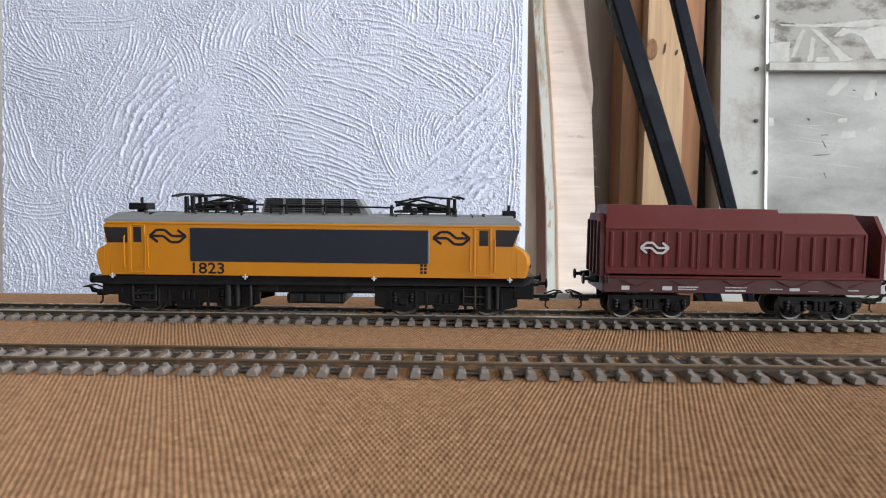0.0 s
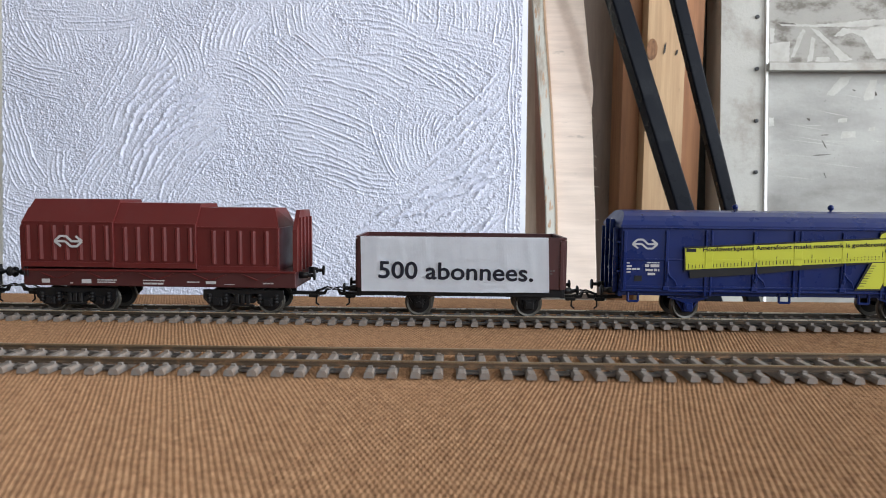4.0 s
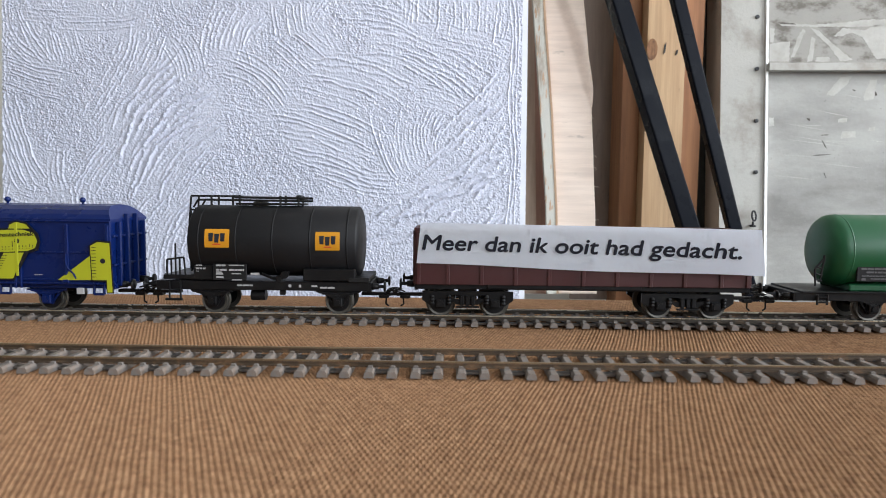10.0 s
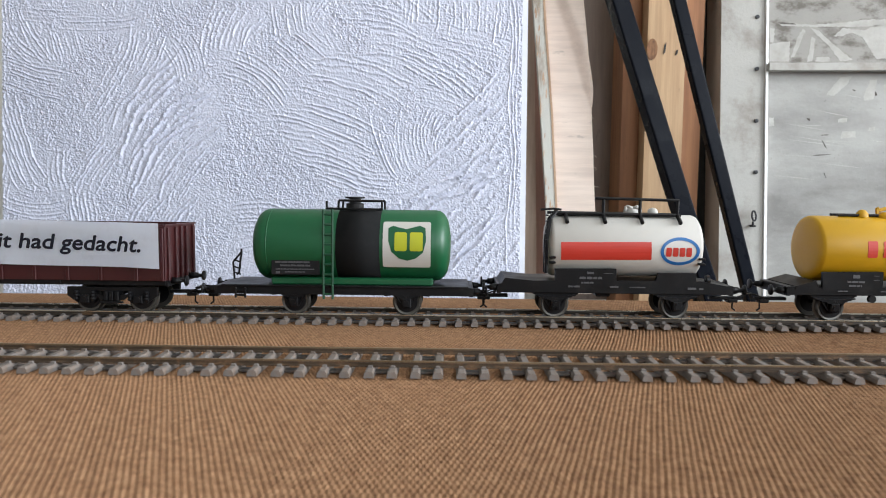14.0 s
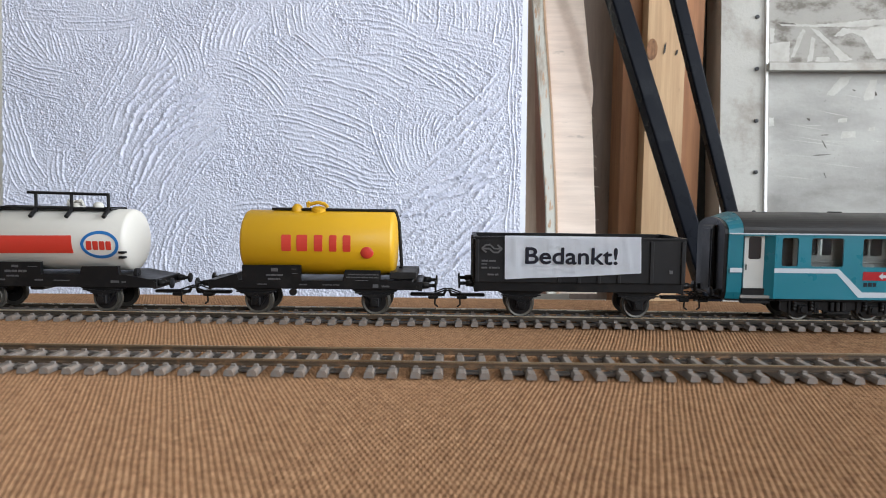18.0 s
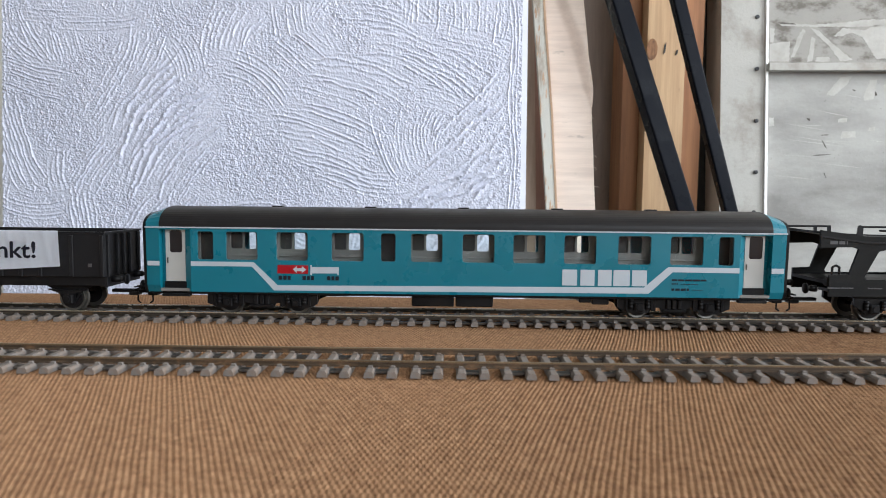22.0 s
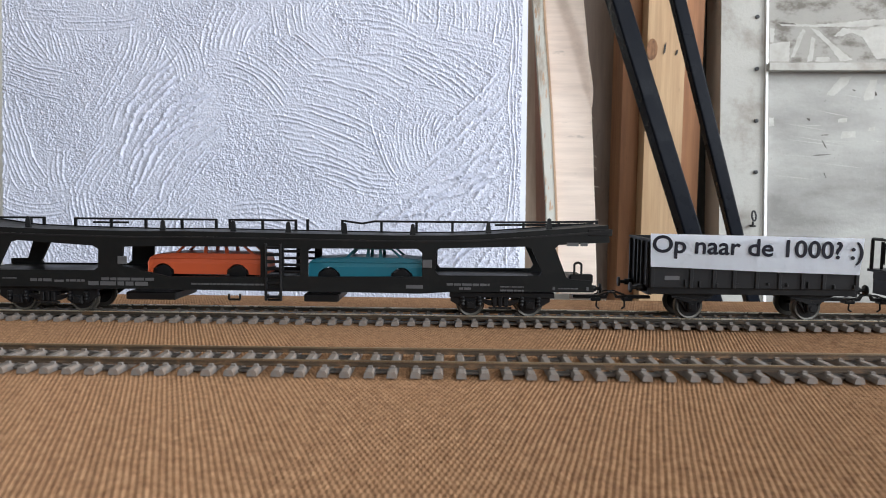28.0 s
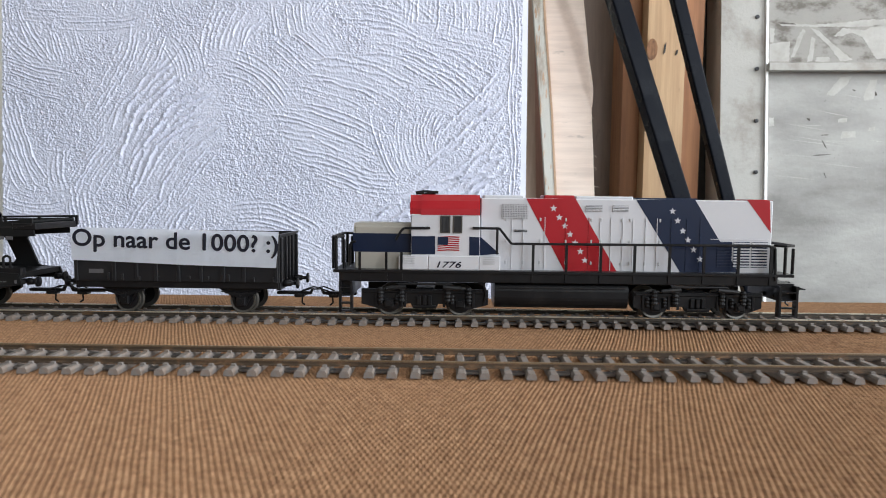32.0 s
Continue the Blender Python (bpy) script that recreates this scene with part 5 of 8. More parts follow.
# ---------- open wagons ----------
def open_wagon(name, label, s0, near, top, low, frame_low, w, material, wheels, wheel_r, posts, bogies=False):
    """An open wagon: four walls of boards with a rim, a floor, uprights and running gear. near: the ends of its long side."""
    a, b = near
    v = vehicle(name, label, "freight wagon", s0)
    floor = low + 1.5
    for s in (-1, 1):
        y0, y1 = sorted((s * w, s * (w - 0.9)))
        wall = part("side_wall", box(bm_new(), a, b, y0, y1, low, top, 0.15), material, v)
        for x in posts:
            q0, q1 = sorted((s * w, s * (w + 0.7)))
            part("upright", box(bm_new(), x - 0.8, x + 0.8, q0, q1, low, top - 0.6, 0.2), material, wall)
    for x, e in ((a, 1), (b, -1)):
        p0, p1 = sorted((x, x + e * 0.9))
        end = part("end_wall", box(bm_new(), p0, p1, -w + 0.95, w - 0.95, low, top, 0.15), material, v)
        for y in (-w + 2.6, -5.5, 0, 5.5, w - 2.6):
            q0, q1 = sorted((x - e * 0.02, x - e * 1.0))
            part("end_rib", box(bm_new(), q0, q1, y - 0.9, y + 0.9, low, top - 0.4, 0.25), material, end)
    bm = bm_new()
    plate(bm, [[(a - 0.5, -w - 0.5), (b + 0.5, -w - 0.5), (b + 0.5, w + 0.5), (a - 0.5, w + 0.5)], [(a + 1.1, -w + 1.1), (b - 1.1, -w + 1.1), (b - 1.1, w - 1.1), (a + 1.1, w - 1.1)]], 0, 0.8)
    for q in bm.verts:
        q.co = Vector((q.co.x, q.co.z, top + q.co.y))
    part("rim", bm, material, v)
    part("floor_boards", box(bm_new(), a + 0.9, b - 0.9, -w + 0.9, w - 0.9, low, floor), DARK, v)
    underframe(v, a + 0.5, b - 0.5, frame_low, low + 0.1, w - 1.2)
    for x, e in ((a, -1), (b, 1)):
        buffers(v, x, e, (frame_low + low) / 2 + 0.6)
        coupler(v, x + e * 1.0, e)
    if bogies:
        for x, base in wheels:
            bogie(v, x, base, wheel_r, BLACK, "pressed", base + 16)
    else:
        for x in wheels:
            axle_unit(v, x, wheel_r, BLACK, frame_low + 1.0, 10.5)
    return v


def brown_open_wagon():
    v = open_wagon("open_wagon", "oxide-brown open model wagon with a white paper message strip", 258.04, (-44.81, 43.86), 34.22, 12.77, 9.33, 16, OXIDE_DARK,
                   (-18.58, 29.27), 5.6, [-41.13, -26.42, -11.73, 2.93, 17.57, 35.11, 42.4])
    paper(v, ((-43.3, 34.9), (36.4, 35.1), (37.2, 11.5), (-42.8, 11.4)), -16.9, "white paper strip printed in black", 0.35,
          "500 abonnees.", (-35.4, 17.3), 7.1, 65.4, -0.7)
    bars("marking", [(36.32, 39.49, 20.6, 21.09), (36.81, 38.51, 19.38, 19.87)], -16.05, v, DIM_MARK)
    return v


brown_open_wagon()


def black_open_wagon():
    v = open_wagon("open_wagon", "black open model wagon with a white paper thank-you strip", 1178.06, (-44.76, 44.3), 34.52, 15.88, 11.73, 16, TANK_BLACK,
                   (-24.65, 26.03), 5.7, [-44.03, -8.93, -0.48, 7.96, 16.4, 30.12, 43.34])
    paper(v, ((-32.4, 35.85), (25.09, 35.77), (25.59, 20.32), (-32.15, 17.18)), -16.9, "white paper strip printed in black", 0.35,
          "Bedankt!", (-23.44, 24.12), 6.9, 38.63)
    arrow_mark(v, -42.09, -33.37, 28.25, 32.11, -16.8, DIM_MARK, "grey double-arrow emblem")
    bars("marking", [(-42.09, -35.79, 24.62, 25.35), (-42.09, -39.66, 23.41, 23.89), (-38.94, -34.33, 21.71, 22.44), (-42.09, -39.66, 21.71, 22.44), (-39.42, -34.82, 18.8, 19.52), (37.57, 39.02, 20.25, 21.71)], -16.85, v, DIM_MARK)
    return v


black_open_wagon()


def grey_open_wagon():
    v = open_wagon("open_wagon", "black open model wagon with a white paper message strip", 1871.03, (-43.98, 44.5), 34.15, 14.29, 11.37, 16, TANK_BLACK,
                   (-24.38, 26.72), 5.7, [-43.01, -26.56, -16.89, -8.44, 1.21, 10.84, 20.47, 29.37, 43.3])
    paper(v, ((-44.6, 37.4), (44.9, 36.3), (43.6, 20.7), (-44.2, 23.3)), -17.0, "white paper strip printed in black", 0.35,
          "Op naar de 1000? :)", (-43.6, 29.7), 7.1, 88.0, -1.5)
    bars("marking", [(-37.69, -31.4, 17.7, 19.4)], -16.05, v, DIM_MARK)
    bm = bm_new()
    rnd = random.Random(8)
    for x in (-28.98, -22.93, -15.68, -7.24, 6.03, 13.97, 22.88, 33.69, 42.1):
        box(bm, x - 0.4, x + 0.4, -16.9, -15.9, 15.51 + rnd.uniform(-1, 1), 16.97 + rnd.uniform(-1, 1), 0.1)
    part("door_fastening", bm, DARK, v)
    return v


grey_open_wagon()


def long_low_wagon():
    v = open_wagon("bogie_open_wagon", "long brown model bogie wagon with a wide white paper message", 679.11, (-71.72, 71.17), 37.87, 14.47, 12.28, 16, OXIDE_DARK,
                   ((-49.03, 23.5), (45.91, 23.5)), 5.9, [-70.27, -57.71, -43.25, -28.81, -14.39, 0.0, 14.37, 28.72, 43.05, 58.55, 69.74], True)
    paper(v, ((-69.44, 40.94), (71.5, 39.6), (72.6, 20.2), (-71.0, 23.31)), -17.0, "long white paper strip printed in black", 0.6,
          "Meer dan ik ooit had gedacht.", (-68.58, 29.6), 6.3, 132.2, -0.9, 0.2, 0.14, 8.0)
    part("side_sill", box(bm_new(), -40.84, 25.14, -15.6, 15.6, 12.76, 16.17, 0.3), BLACK, v)
    return v


long_low_wagon()


# ---------- blue covered wagon with the painted ruler ----------
def covered_wagon():
    W = 16.0
    v = vehicle("covered_wagon", "ultramarine-blue covered model wagon with a painted yellow folding ruler", "freight wagon", 401.58)
    a, b = -76.08, 74.98
    part("body", box(bm_new(), a, b, -W, W, 12.86, 40.4, 0.3), ULTRAMARINE, v)
    bm = bm_new()
    prism(bm, [(-W - 0.5, 39.92), (-W - 0.5, 40.88), (-W + 1.2, 42.8), (-W + 4, 44.71), (-8, 46.38), (0, 47.1), (8, 46.38), (W - 4, 44.71), (W - 1.2, 42.8), (W + 0.5, 40.88), (W + 0.5, 39.92)], a - 0.4, b + 0.4, "x")
    for q in bm.verts:
        k = (q.co.z - 40.88) / (47.1 - 40.88)
        if k > 0:
            q.co.x += (3.4 if q.co.x < 0 else -4.5) * k
    part("roof", bm, ULTRAMARINE, v, "rounded blue roof", smooth=False)
    part("gutter", box(bm_new(), a, b, -W - 0.75, -W + 0.1, 39.44, 40.16, 0.2), ULTRAMARINE, v)
    for x, wd in ((-74.62, 1.4), (-56.94, 1.3), (-39.29, 3.2), (-19.99, 1.3), (-1.92, 3.4), (17.3, 1.6), (34.81, 3.2), (56.12, 1.5), (73.55, 1.6)):
        bm = bm_new()
        if wd > 2:
            box(bm, x - wd / 2, x - wd / 2 + 0.9, -W - 0.9, -W + 0.1, 10.91, 38.96, 0.15)
            box(bm, x + wd / 2 - 0.9, x + wd / 2, -W - 0.9, -W + 0.1, 10.91, 38.96, 0.15)
            box(bm, x - wd / 2 + 0.9, x + wd / 2 - 0.9, -W - 0.3, -W + 0.1, 12.86, 38.96)
        else:
            box(bm, x - wd / 2, x + wd / 2, -W - 0.8, -W + 0.1, 12.86, 38.48, 0.2)
        part("upright", bm, ULTRAMARINE, v)
    for z0, z1, d in ((25.96, 26.68, 0.5), (14.08, 15.05, 0.6), (12.61, 13.35, 0.8)):
        part("side_rail", box(bm_new(), a + 0.2, b - 0.2, -W - d, -W + 0.1, z0, z1, 0.15), ULTRAMARINE, v)
    for x in (-55.0, -17.82, 19.22, 57.55):
        bm = bm_new()
        wire(bm, [(x - 1.6, -W - 0.9, 21.5), (x - 0.6, -W - 1.2, 19.4), (x + 1.6, -W - 1.2, 17.4), (x + 2.6, -W - 0.9, 15.2)], 0.4)
        wire(bm, [(x - 1.6, -W - 0.9, 25.6), (x - 1.6, -W - 1.0, 16.8)], 0.45)
        box(bm, x - 2.4, x - 0.8, -W - 1.3, -W, 17.2, 18.6, 0.2)
        part("door_lever", bm, ULTRAMARINE, v)
        part("bottom_stop", box(bm_new(), x - 3.4, x - 0.6, -W - 1.2, -W, 13.2, 15.0, 0.3), ULTRAMARINE, v)
    # ribbed end walls
    for x, e in ((a, -1), (b, 1)):
        for y in (-11, -4, 4, 11):
            part("end_rib", box(bm_new(), min(x, x + e * 2.2), max(x, x + e * 2.2), y - 0.7, y + 0.7, 11.5, 39.5 + 3.5 * (abs(y) < 6), 0.3), ULTRAMARINE, v)
        for z in (20.5, 33.0):
            part("end_rail", box(bm_new(), min(x, x + e * 1.2), max(x, x + e * 1.2), -15, 15, z, z + 1.0, 0.2), ULTRAMARINE, v)
    # the painted ruler, its outline and shade
    y = -W - 0.95
    def painted(name, loop, d, mat):
        bm = bm_new()
        plate(bm, [loop], y - d, y + 0.25)
        return part(name, bm, mat, v)
    painted("ruler_shade", [(-47.51, 22.49), (-47.0, 18.6), (-19.23, 20.64), (23.97, 25.28), (23.91, 27.69), (-47.51, 23.46)], 0.0, TANK_BLACK)
    painted("ruler_outline", [(-49.96, 31.9), (31.81, 36.68), (31.75, 38.84), (35.06, 40.07), (39.38, 39.16), (42.33, 36.32), (44.29, 34.42), (45.12, 30.83), (44.04, 27.2), (39.77, 25.95), (33.39, 14.25), (22.33, 14.11), (27.8, 25.56), (-49.68, 21.49)], 0.05, TANK_BLACK)
    painted("ruler_arm", [(-49.48, 31.18), (32.31, 35.97), (38.04, 36.03), (42.38, 34.64), (43.91, 31.3), (42.82, 28.15), (39.5, 26.91), (-48.96, 22.23)], 0.12, LEMON)
    painted("ruler_tip", [(31.58, 36.44), (32.25, 38.13), (35.08, 39.36), (38.92, 38.44), (40.89, 36.55)], 0.12, LEMON)
    painted("ruler_arm", [(29.23, 26.06), (37.85, 26.17), (32.89, 14.97), (23.28, 14.85)], 0.12, LEMON)
    painted("ruler_arm", [(52.12, 14.48), (66.35, 25.06), (66.74, 14.66)], 0.12, LEMON)
    painted("ruler_outline", [(65.94, 29.63), (69.19, 31.83), (75.4, 31.42), (76.3, 8.95), (73.19, 8.91), (72.99, 14.01), (66.51, 14.18)], 0.05, TANK_BLACK)
    painted("ruler_arm", [(66.66, 29.4), (69.69, 31.11), (74.95, 30.7), (75.8, 9.43), (73.65, 9.41), (73.44, 14.75), (67.21, 14.67)], 0.12, LEMON)
    # the wagon's ribs stand out under the paint
    for (px, pz), (qx, qz), wd in (((-39.36, 31.78), (-39.29, 22.83), 3.2), ((-20.12, 32.97), (-20.0, 23.79), 1.3), ((-2.12, 33.9), (-1.95, 24.49), 3.4), ((17.03, 35.08), (17.25, 25.68), 1.6), ((34.85, 39.11), (33.82, 16.2), 1.2)):
        part("painted_rib", box(bm_new(), px - wd / 2, px + wd / 2, y - 0.26, y, qz, pz, 0.1), LEMON, v)
    bm = bm_new()
    prism(bm, [(-48.97, 26.35), (41.84, 28.62), (41.86, 28.14), (-48.97, 25.62)], y - 0.26, y)
    part("painted_rib", bm, LEMON, v)
    bm = bm_new()
    n = 62
    for i in range(n):
        u = (i + 0.5) / n
        x, z = -48.47 + (42.72 - -48.47) * u, 22.48 + (27.91 - 22.48) * u
        h = 3.4 if i % 10 == 5 else 2.0 if i % 5 == 0 else 1.5
        box(bm, x - 0.12, x + 0.12, y - 0.2, y + 0.1, z + 0.2, z + 0.2 + h)
    for i in range(9):
        x, z = 24.02 + (28.34 - 24.02) * i / 8, 16.08 + (24.6 - 16.08) * i / 8
        box(bm, x, x + 2.2, y - 0.2, y + 0.1, z, z + 0.25)
    for i in range(10):
        z = 15.91 + (28.71 - 15.91) * i / 9
        box(bm, 67.11, 69.02, y - 0.2, y + 0.1, z, z + 0.25)
    part("ruler_ticks", bm, INK, v, "fine black ruler ticks")
    for px, pz in ((35.07, 31.19), (71.92, 22.95)):
        bm = bm_new()
        plate(bm, [ellipse(px, pz, 1.1, 1.1, 14)], y - 0.2, y)
        part("ruler_rivet", bm, INK, v, "black round rivet mark")
    bars("marking", [(-48.96, -44.85, 29.76, 31.21), (-43.64, -42.91, 31.03, 31.27)], y - 0.16, v, INK)
    lettering("Hoofdwerkplaats Amersfoort maakt maatwerk is goederentechniek", -41.95, 30.06, 1.75, y - 0.3, v, INK, "slogan", 0.04, 42.72 - -41.95, 0, 2.35)
    arrow_mark(v, -71.47, -60.81, 30.55, 35.12, -W - 0.05, PALE_MARK, "pale double-arrow emblem")
    bars("marking", [(-73.65, -72.44, 24.51, 24.99), (-73.65, -71.47, 23.06, 23.78), (-73.65, -67.84, 21.85, 22.57), (-73.65, -71.96, 20.63, 21.12), (-65.17, -59.84, 24.75, 25.23), (-65.9, -59.6, 23.06, 24.27),
                     (-65.66, -59.84, 21.36, 22.33), (-64.69, -61.54, 19.66, 20.63), (41.52, 45.11, 16.51, 16.75)], -W - 0.3, v, PALE_MARK, "pale unreadable markings")
    part("label_holder", box(bm_new(), -70.26, -67.11, -W - 0.4, -W, 16.99, 19.42, 0.1), TANK_BLACK, v)
    part("label_holder", box(bm_new(), 59.94, 63.05, -W - 0.6, -W + 0.1, 8.47, 11.15, 0.1), PALE_MARK, v, "small white label holder")
    # roof ventilators on stalks
    for x in (-22.04, 20.21, 54.44):
        bm = bm_new()
        rod(bm, (x, 0, 46.62), (x, 0, 48.53), 0.45, 8)
        bmesh.ops.create_uvsphere(bm, u_segments=12, v_segments=8, radius=1.3, matrix=Matrix.Translation((x, 0, 48.77)))
        part("roof_ventilator", bm, ULTRAMARINE, v, smooth=True)
    underframe(v, a + 0.4, b - 0.4, 10.67, 13.1, 14.2, ULTRAMARINE)
    for x, e in ((a, -1), (b, 1)):
        buffers(v, x, e, 12.13, BLACK)
        coupler(v, x + e, e)
    axle_unit(v, -45.81, 5.6, ULTRAMARINE, 12.61, 11)
    axle_unit(v, 44.39, 5.6, ULTRAMARINE, 12.61, 11)
    for x in (-70.26, -5.77, 27.86, 68.78):
        bm = bm_new()
        wire(bm, [(x - 2.2, -14.5, 12.13), (x - 2.2, -14.8, 8.23), (x + 2.2, -14.8, 8.23), (x + 2.2, -14.5, 12.13)], 0.55)
        part("step_iron", bm, ULTRAMARINE, v)


covered_wagon()


# ---------- tank wagons ----------
def tank_body(bm, x0, x1, z0, z1, dome=3.0, n=40):
    r, c = (z1 - z0) / 2, (z0 + z1) / 2
    prof = [(x0 + dome * s, r * q) for s, q in ((0.02, 0.30), (0.08, 0.5), (0.2, 0.72), (0.42, 0.88), (0.7, 0.97), (1.0, 1.0))]
    prof = [(x0, 0.1 * r)] + prof
    prof += [(x0 + x1 - t, q) for t, q in reversed(prof)]
    return lathe(bm, prof, n, "x", (0, 0, c)), r, c


def wrapped(loops, r, c, lift, bm=None, cell=1.2):
    """A mark laid on a tank's round side: a flat outline cut into strips and bent on the cylinder."""
    bm = bm or bm_new()
    plate(bm, loops, -lift, 0.0)
    for k in range(1, 40):
        z = c - r + k * cell
        bmesh.ops.bisect_plane(bm, geom=bm.verts[:] + bm.edges[:] + bm.faces[:], plane_co=(0, 0, z), plane_no=(0, 0, 1))
    for q in bm.verts:
        off = -q.co.y
        t = max(-0.98, min(0.98, (q.co.z - c) / r))
        d = math.sqrt(1 - t * t)
        q.co = Vector((q.co.x, -(r + off) * d, c + (r + off) * t))
    return bm


def tank_frame(v, x0, x1, z0, z1, wheels, r=5.7, w=12.5):
    underframe(v, x0, x1, z0, z1, w)
    for x, e in ((x0, -1), (x1, 1)):
        buffers(v, x, e, (z0 + z1) / 2)
        coupler(v, x + e, e)
    for x in wheels:
        axle_unit(v, x, r, BLACK, z0 + 1, 10.5)


def black_tank_wagon():
    v = vehicle("tank_wagon", "satin-black model tank wagon with two orange signs and a roof walkway", "tank wagon", 546.2)
    bm, r, c = tank_body(bm_new(), -38.38, 37.26, 15.6, 47.17, 2.2)
    part("tank", bm, TANK_BLACK, v, smooth=True)
    for x in (-32.3, -16.26, -0.48, 15.75, 31.71):
        bm = bm_new()
        lathe(bm, [(x - 0.35, r), (x - 0.35, r + 0.1), (x + 0.35, r + 0.1), (x + 0.35, r)], 40, "x", (0, 0, c))
        part("tank_seam", bm, TANK_BLACK, v, smooth=True)
    for a, b, z0, z1 in ((-29.14, -18.69, 29.28, 37.02), (18.41, 28.81, 28.55, 36.3)):
        s = part("sign_plate", wrapped([rrect(a, b, z0, z1, 0.4)], r, c, 0.35), ORANGE_SIGN, v, "orange rectangular sign")
        w = b - a
        for i in range(3):
            x = a + w * (0.18 + 0.24 * i)
            part("sign_mark", wrapped([[(x, z0 + 2.6 - 0.5 * (i == 1)), (x + w * 0.16, z0 + 2.6 - 0.5 * (i == 1)), (x + w * 0.18, z1 - 2.0 + 0.3 * (i != 1)), (x - w * 0.02, z1 - 2.0 + 0.3 * (i != 1))]], r, c, 0.45), PANEL_BLUE, s, "plain dark block")
        part("sign_underline", wrapped([[(a + w * 0.3, z0 + 1.2), (a + w * 0.7, z0 + 1.2), (a + w * 0.6, z0 + 1.7), (a + w * 0.4, z0 + 1.7)]], r, c, 0.45), RED, s)
    # walkway and railing on the tank
    bm = bm_new()
    for y in (-4.5, 4.5):
        wire(bm, [(-39.33, y, 20.04), (-40.08, y, 39.44), (-39.07, y, 51.22), (-20.68, y, 51.22)], 0.45)
        wire(bm, [(-38.07, y, 46.18), (-36.05, y, 49.54), (13.24, y, 49.3)], 0.45)
        wire(bm, [(-20.68, y, 51.46), (-19.42, y, 50.74), (13.24, y, 50.5)], 0.55)
        for x in (-30.0, -20.43, 0.69, 8.72):
            rod(bm, (x, y, 47.14), (x, y, 51.69), 0.5)
    part("walkway_railing", bm, BLACK, v)
    part("walkway", box(bm_new(), -19.42, 11.23, -4.3, 4.3, 47.38, 48.34, 0.3), BLACK, v)
    bm = bm_new()
    lathe(bm, [(46.66, 3.4), (48.58, 3.4), (49.06, 2.6)], 18, "z", (-9.36, 0, 0))
    box(bm, 6.97, 9.48, -2, 2, 49.54, 51.93, 0.4)
    part("manhole", bm, BLACK, v)
    bm = bm_new()
    ladder(bm, -37.9, -35.71, 18.08, 46.18, -8, 14)
    part("end_ladder", bm, BLACK, v)
    # end platform with its railing
    bm = bm_new()
    wire(bm, [(-46.8, -13, 17.0), (-46.8, -13, 23.6), (-39.4, -13, 24.6), (-38.8, -13, 17.0)], 0.42)
    for x, z in ((-44.9, 24.0), (-43.0, 30.6), (-41.2, 24.4)):
        rod(bm, (x, -13, 17.0), (x, -13, z), 0.42)
    part("platform_railing", bm, BLACK, v)
    bm = bm_new()
    wire(bm, [(-46.8, 13, 17.0), (-46.8, 13, 22.0), (-39.4, 13, 22.4), (-38.8, 13, 17.0)], 0.42)
    part("platform_railing", bm, BLACK, v)
    part("platform", box(bm_new(), -48.37, -34.73, -13.5, 13.5, 15.15, 17.11, 0.3), BLACK, v)
    part("platform", box(bm_new(), 32.19, 41.12, -13.5, 13.5, 14.42, 16.62, 0.3), DARK, v, "grey end platform")
    bm = bm_new()
    ladder(bm, -45.69, -40.82, 6.33, 13.93, -13.6, 1)
    rod(bm, (-47.4, -13.6, 6.33), (-40.09, -13.6, 6.33), 0.6)
    part("step_iron", bm, BLACK, v)
    part("saddle", box(bm_new(), -35.22, -26.6, -13.4, 13.4, 14.9, 21.2, 0.4), BLACK, v)
    part("saddle", box(bm_new(), 12.4, 35.0, -13.4, 13.4, 14.9, 20.2, 0.4), BLACK, v)
    bm = bm_new()
    wire(bm, [(-6, -11, 17.6), (-1.5, -12, 15.9), (3.5, -12, 15.9), (6, -11.5, 18.6)], 0.7)
    lathe(bm, [(-13.2, 1.7), (-12.4, 1.7)], 14, "y", (4.4, 0, 17.4))
    box(bm, 0.5, 3.0, -12.8, -10.5, 14.0, 17.0, 0.3)
    part("outlet_valve", bm, BLACK, v)
    part("data_board", box(bm_new(), -26.46, -11.89, -14, -13.2, 14.91, 21.99, 0.2), DARK, v)
    bars("marking", [(-25.0, -20.63, 21.01, 21.74), (-25.0, -20.14, 19.06, 19.79), (-19.42, -12.86, 21.26, 21.74), (-19.42, -12.86, 19.06, 19.79), (-25.0, -22.09, 17.35, 18.08), (-25.0, -21.85, 15.89, 16.62), (-18.2, -14.31, 17.6, 18.08), (-18.2, -13.83, 14.91, 15.4),
                     (-25.0, -22.6, 18.2, 18.7)], -14.1, v, PALE_MARK, "pale unreadable markings")
    bars("marking", [(-10.5, -6.6, 17.2, 18.2), (-16.5, -9.5, 12.3, 13.0), (6.0, 7.2, 12.0, 13.2), (10.5, 11.5, 12.0, 13.2), (16.0, 18.5, 12.2, 13.0)], -12.65, v, PALE_MARK)
    bars("marking", [(-34.0, -31.33, 21.01, 21.5), (-34.0, -29.87, 19.55, 20.28), (-34.0, -32.79, 18.57, 18.82), (19.86, 26.63, 11.72, 12.46)], -13.4, v, PALE_MARK)
    tank_frame(v, -51.05, 41.12, 10.5, 14.42, (-27.44, 27.36))
    bm = bm_new()
    rod(bm, (-11.4, -8, 7.8), (-5.09, -8, 7.8), 2.4, 16)
    box(bm, 1.7, 4.12, -11, -9, 8.29, 13.93, 0.3)
    part("air_reservoir", bm, BLACK, v)


black_tank_wagon()


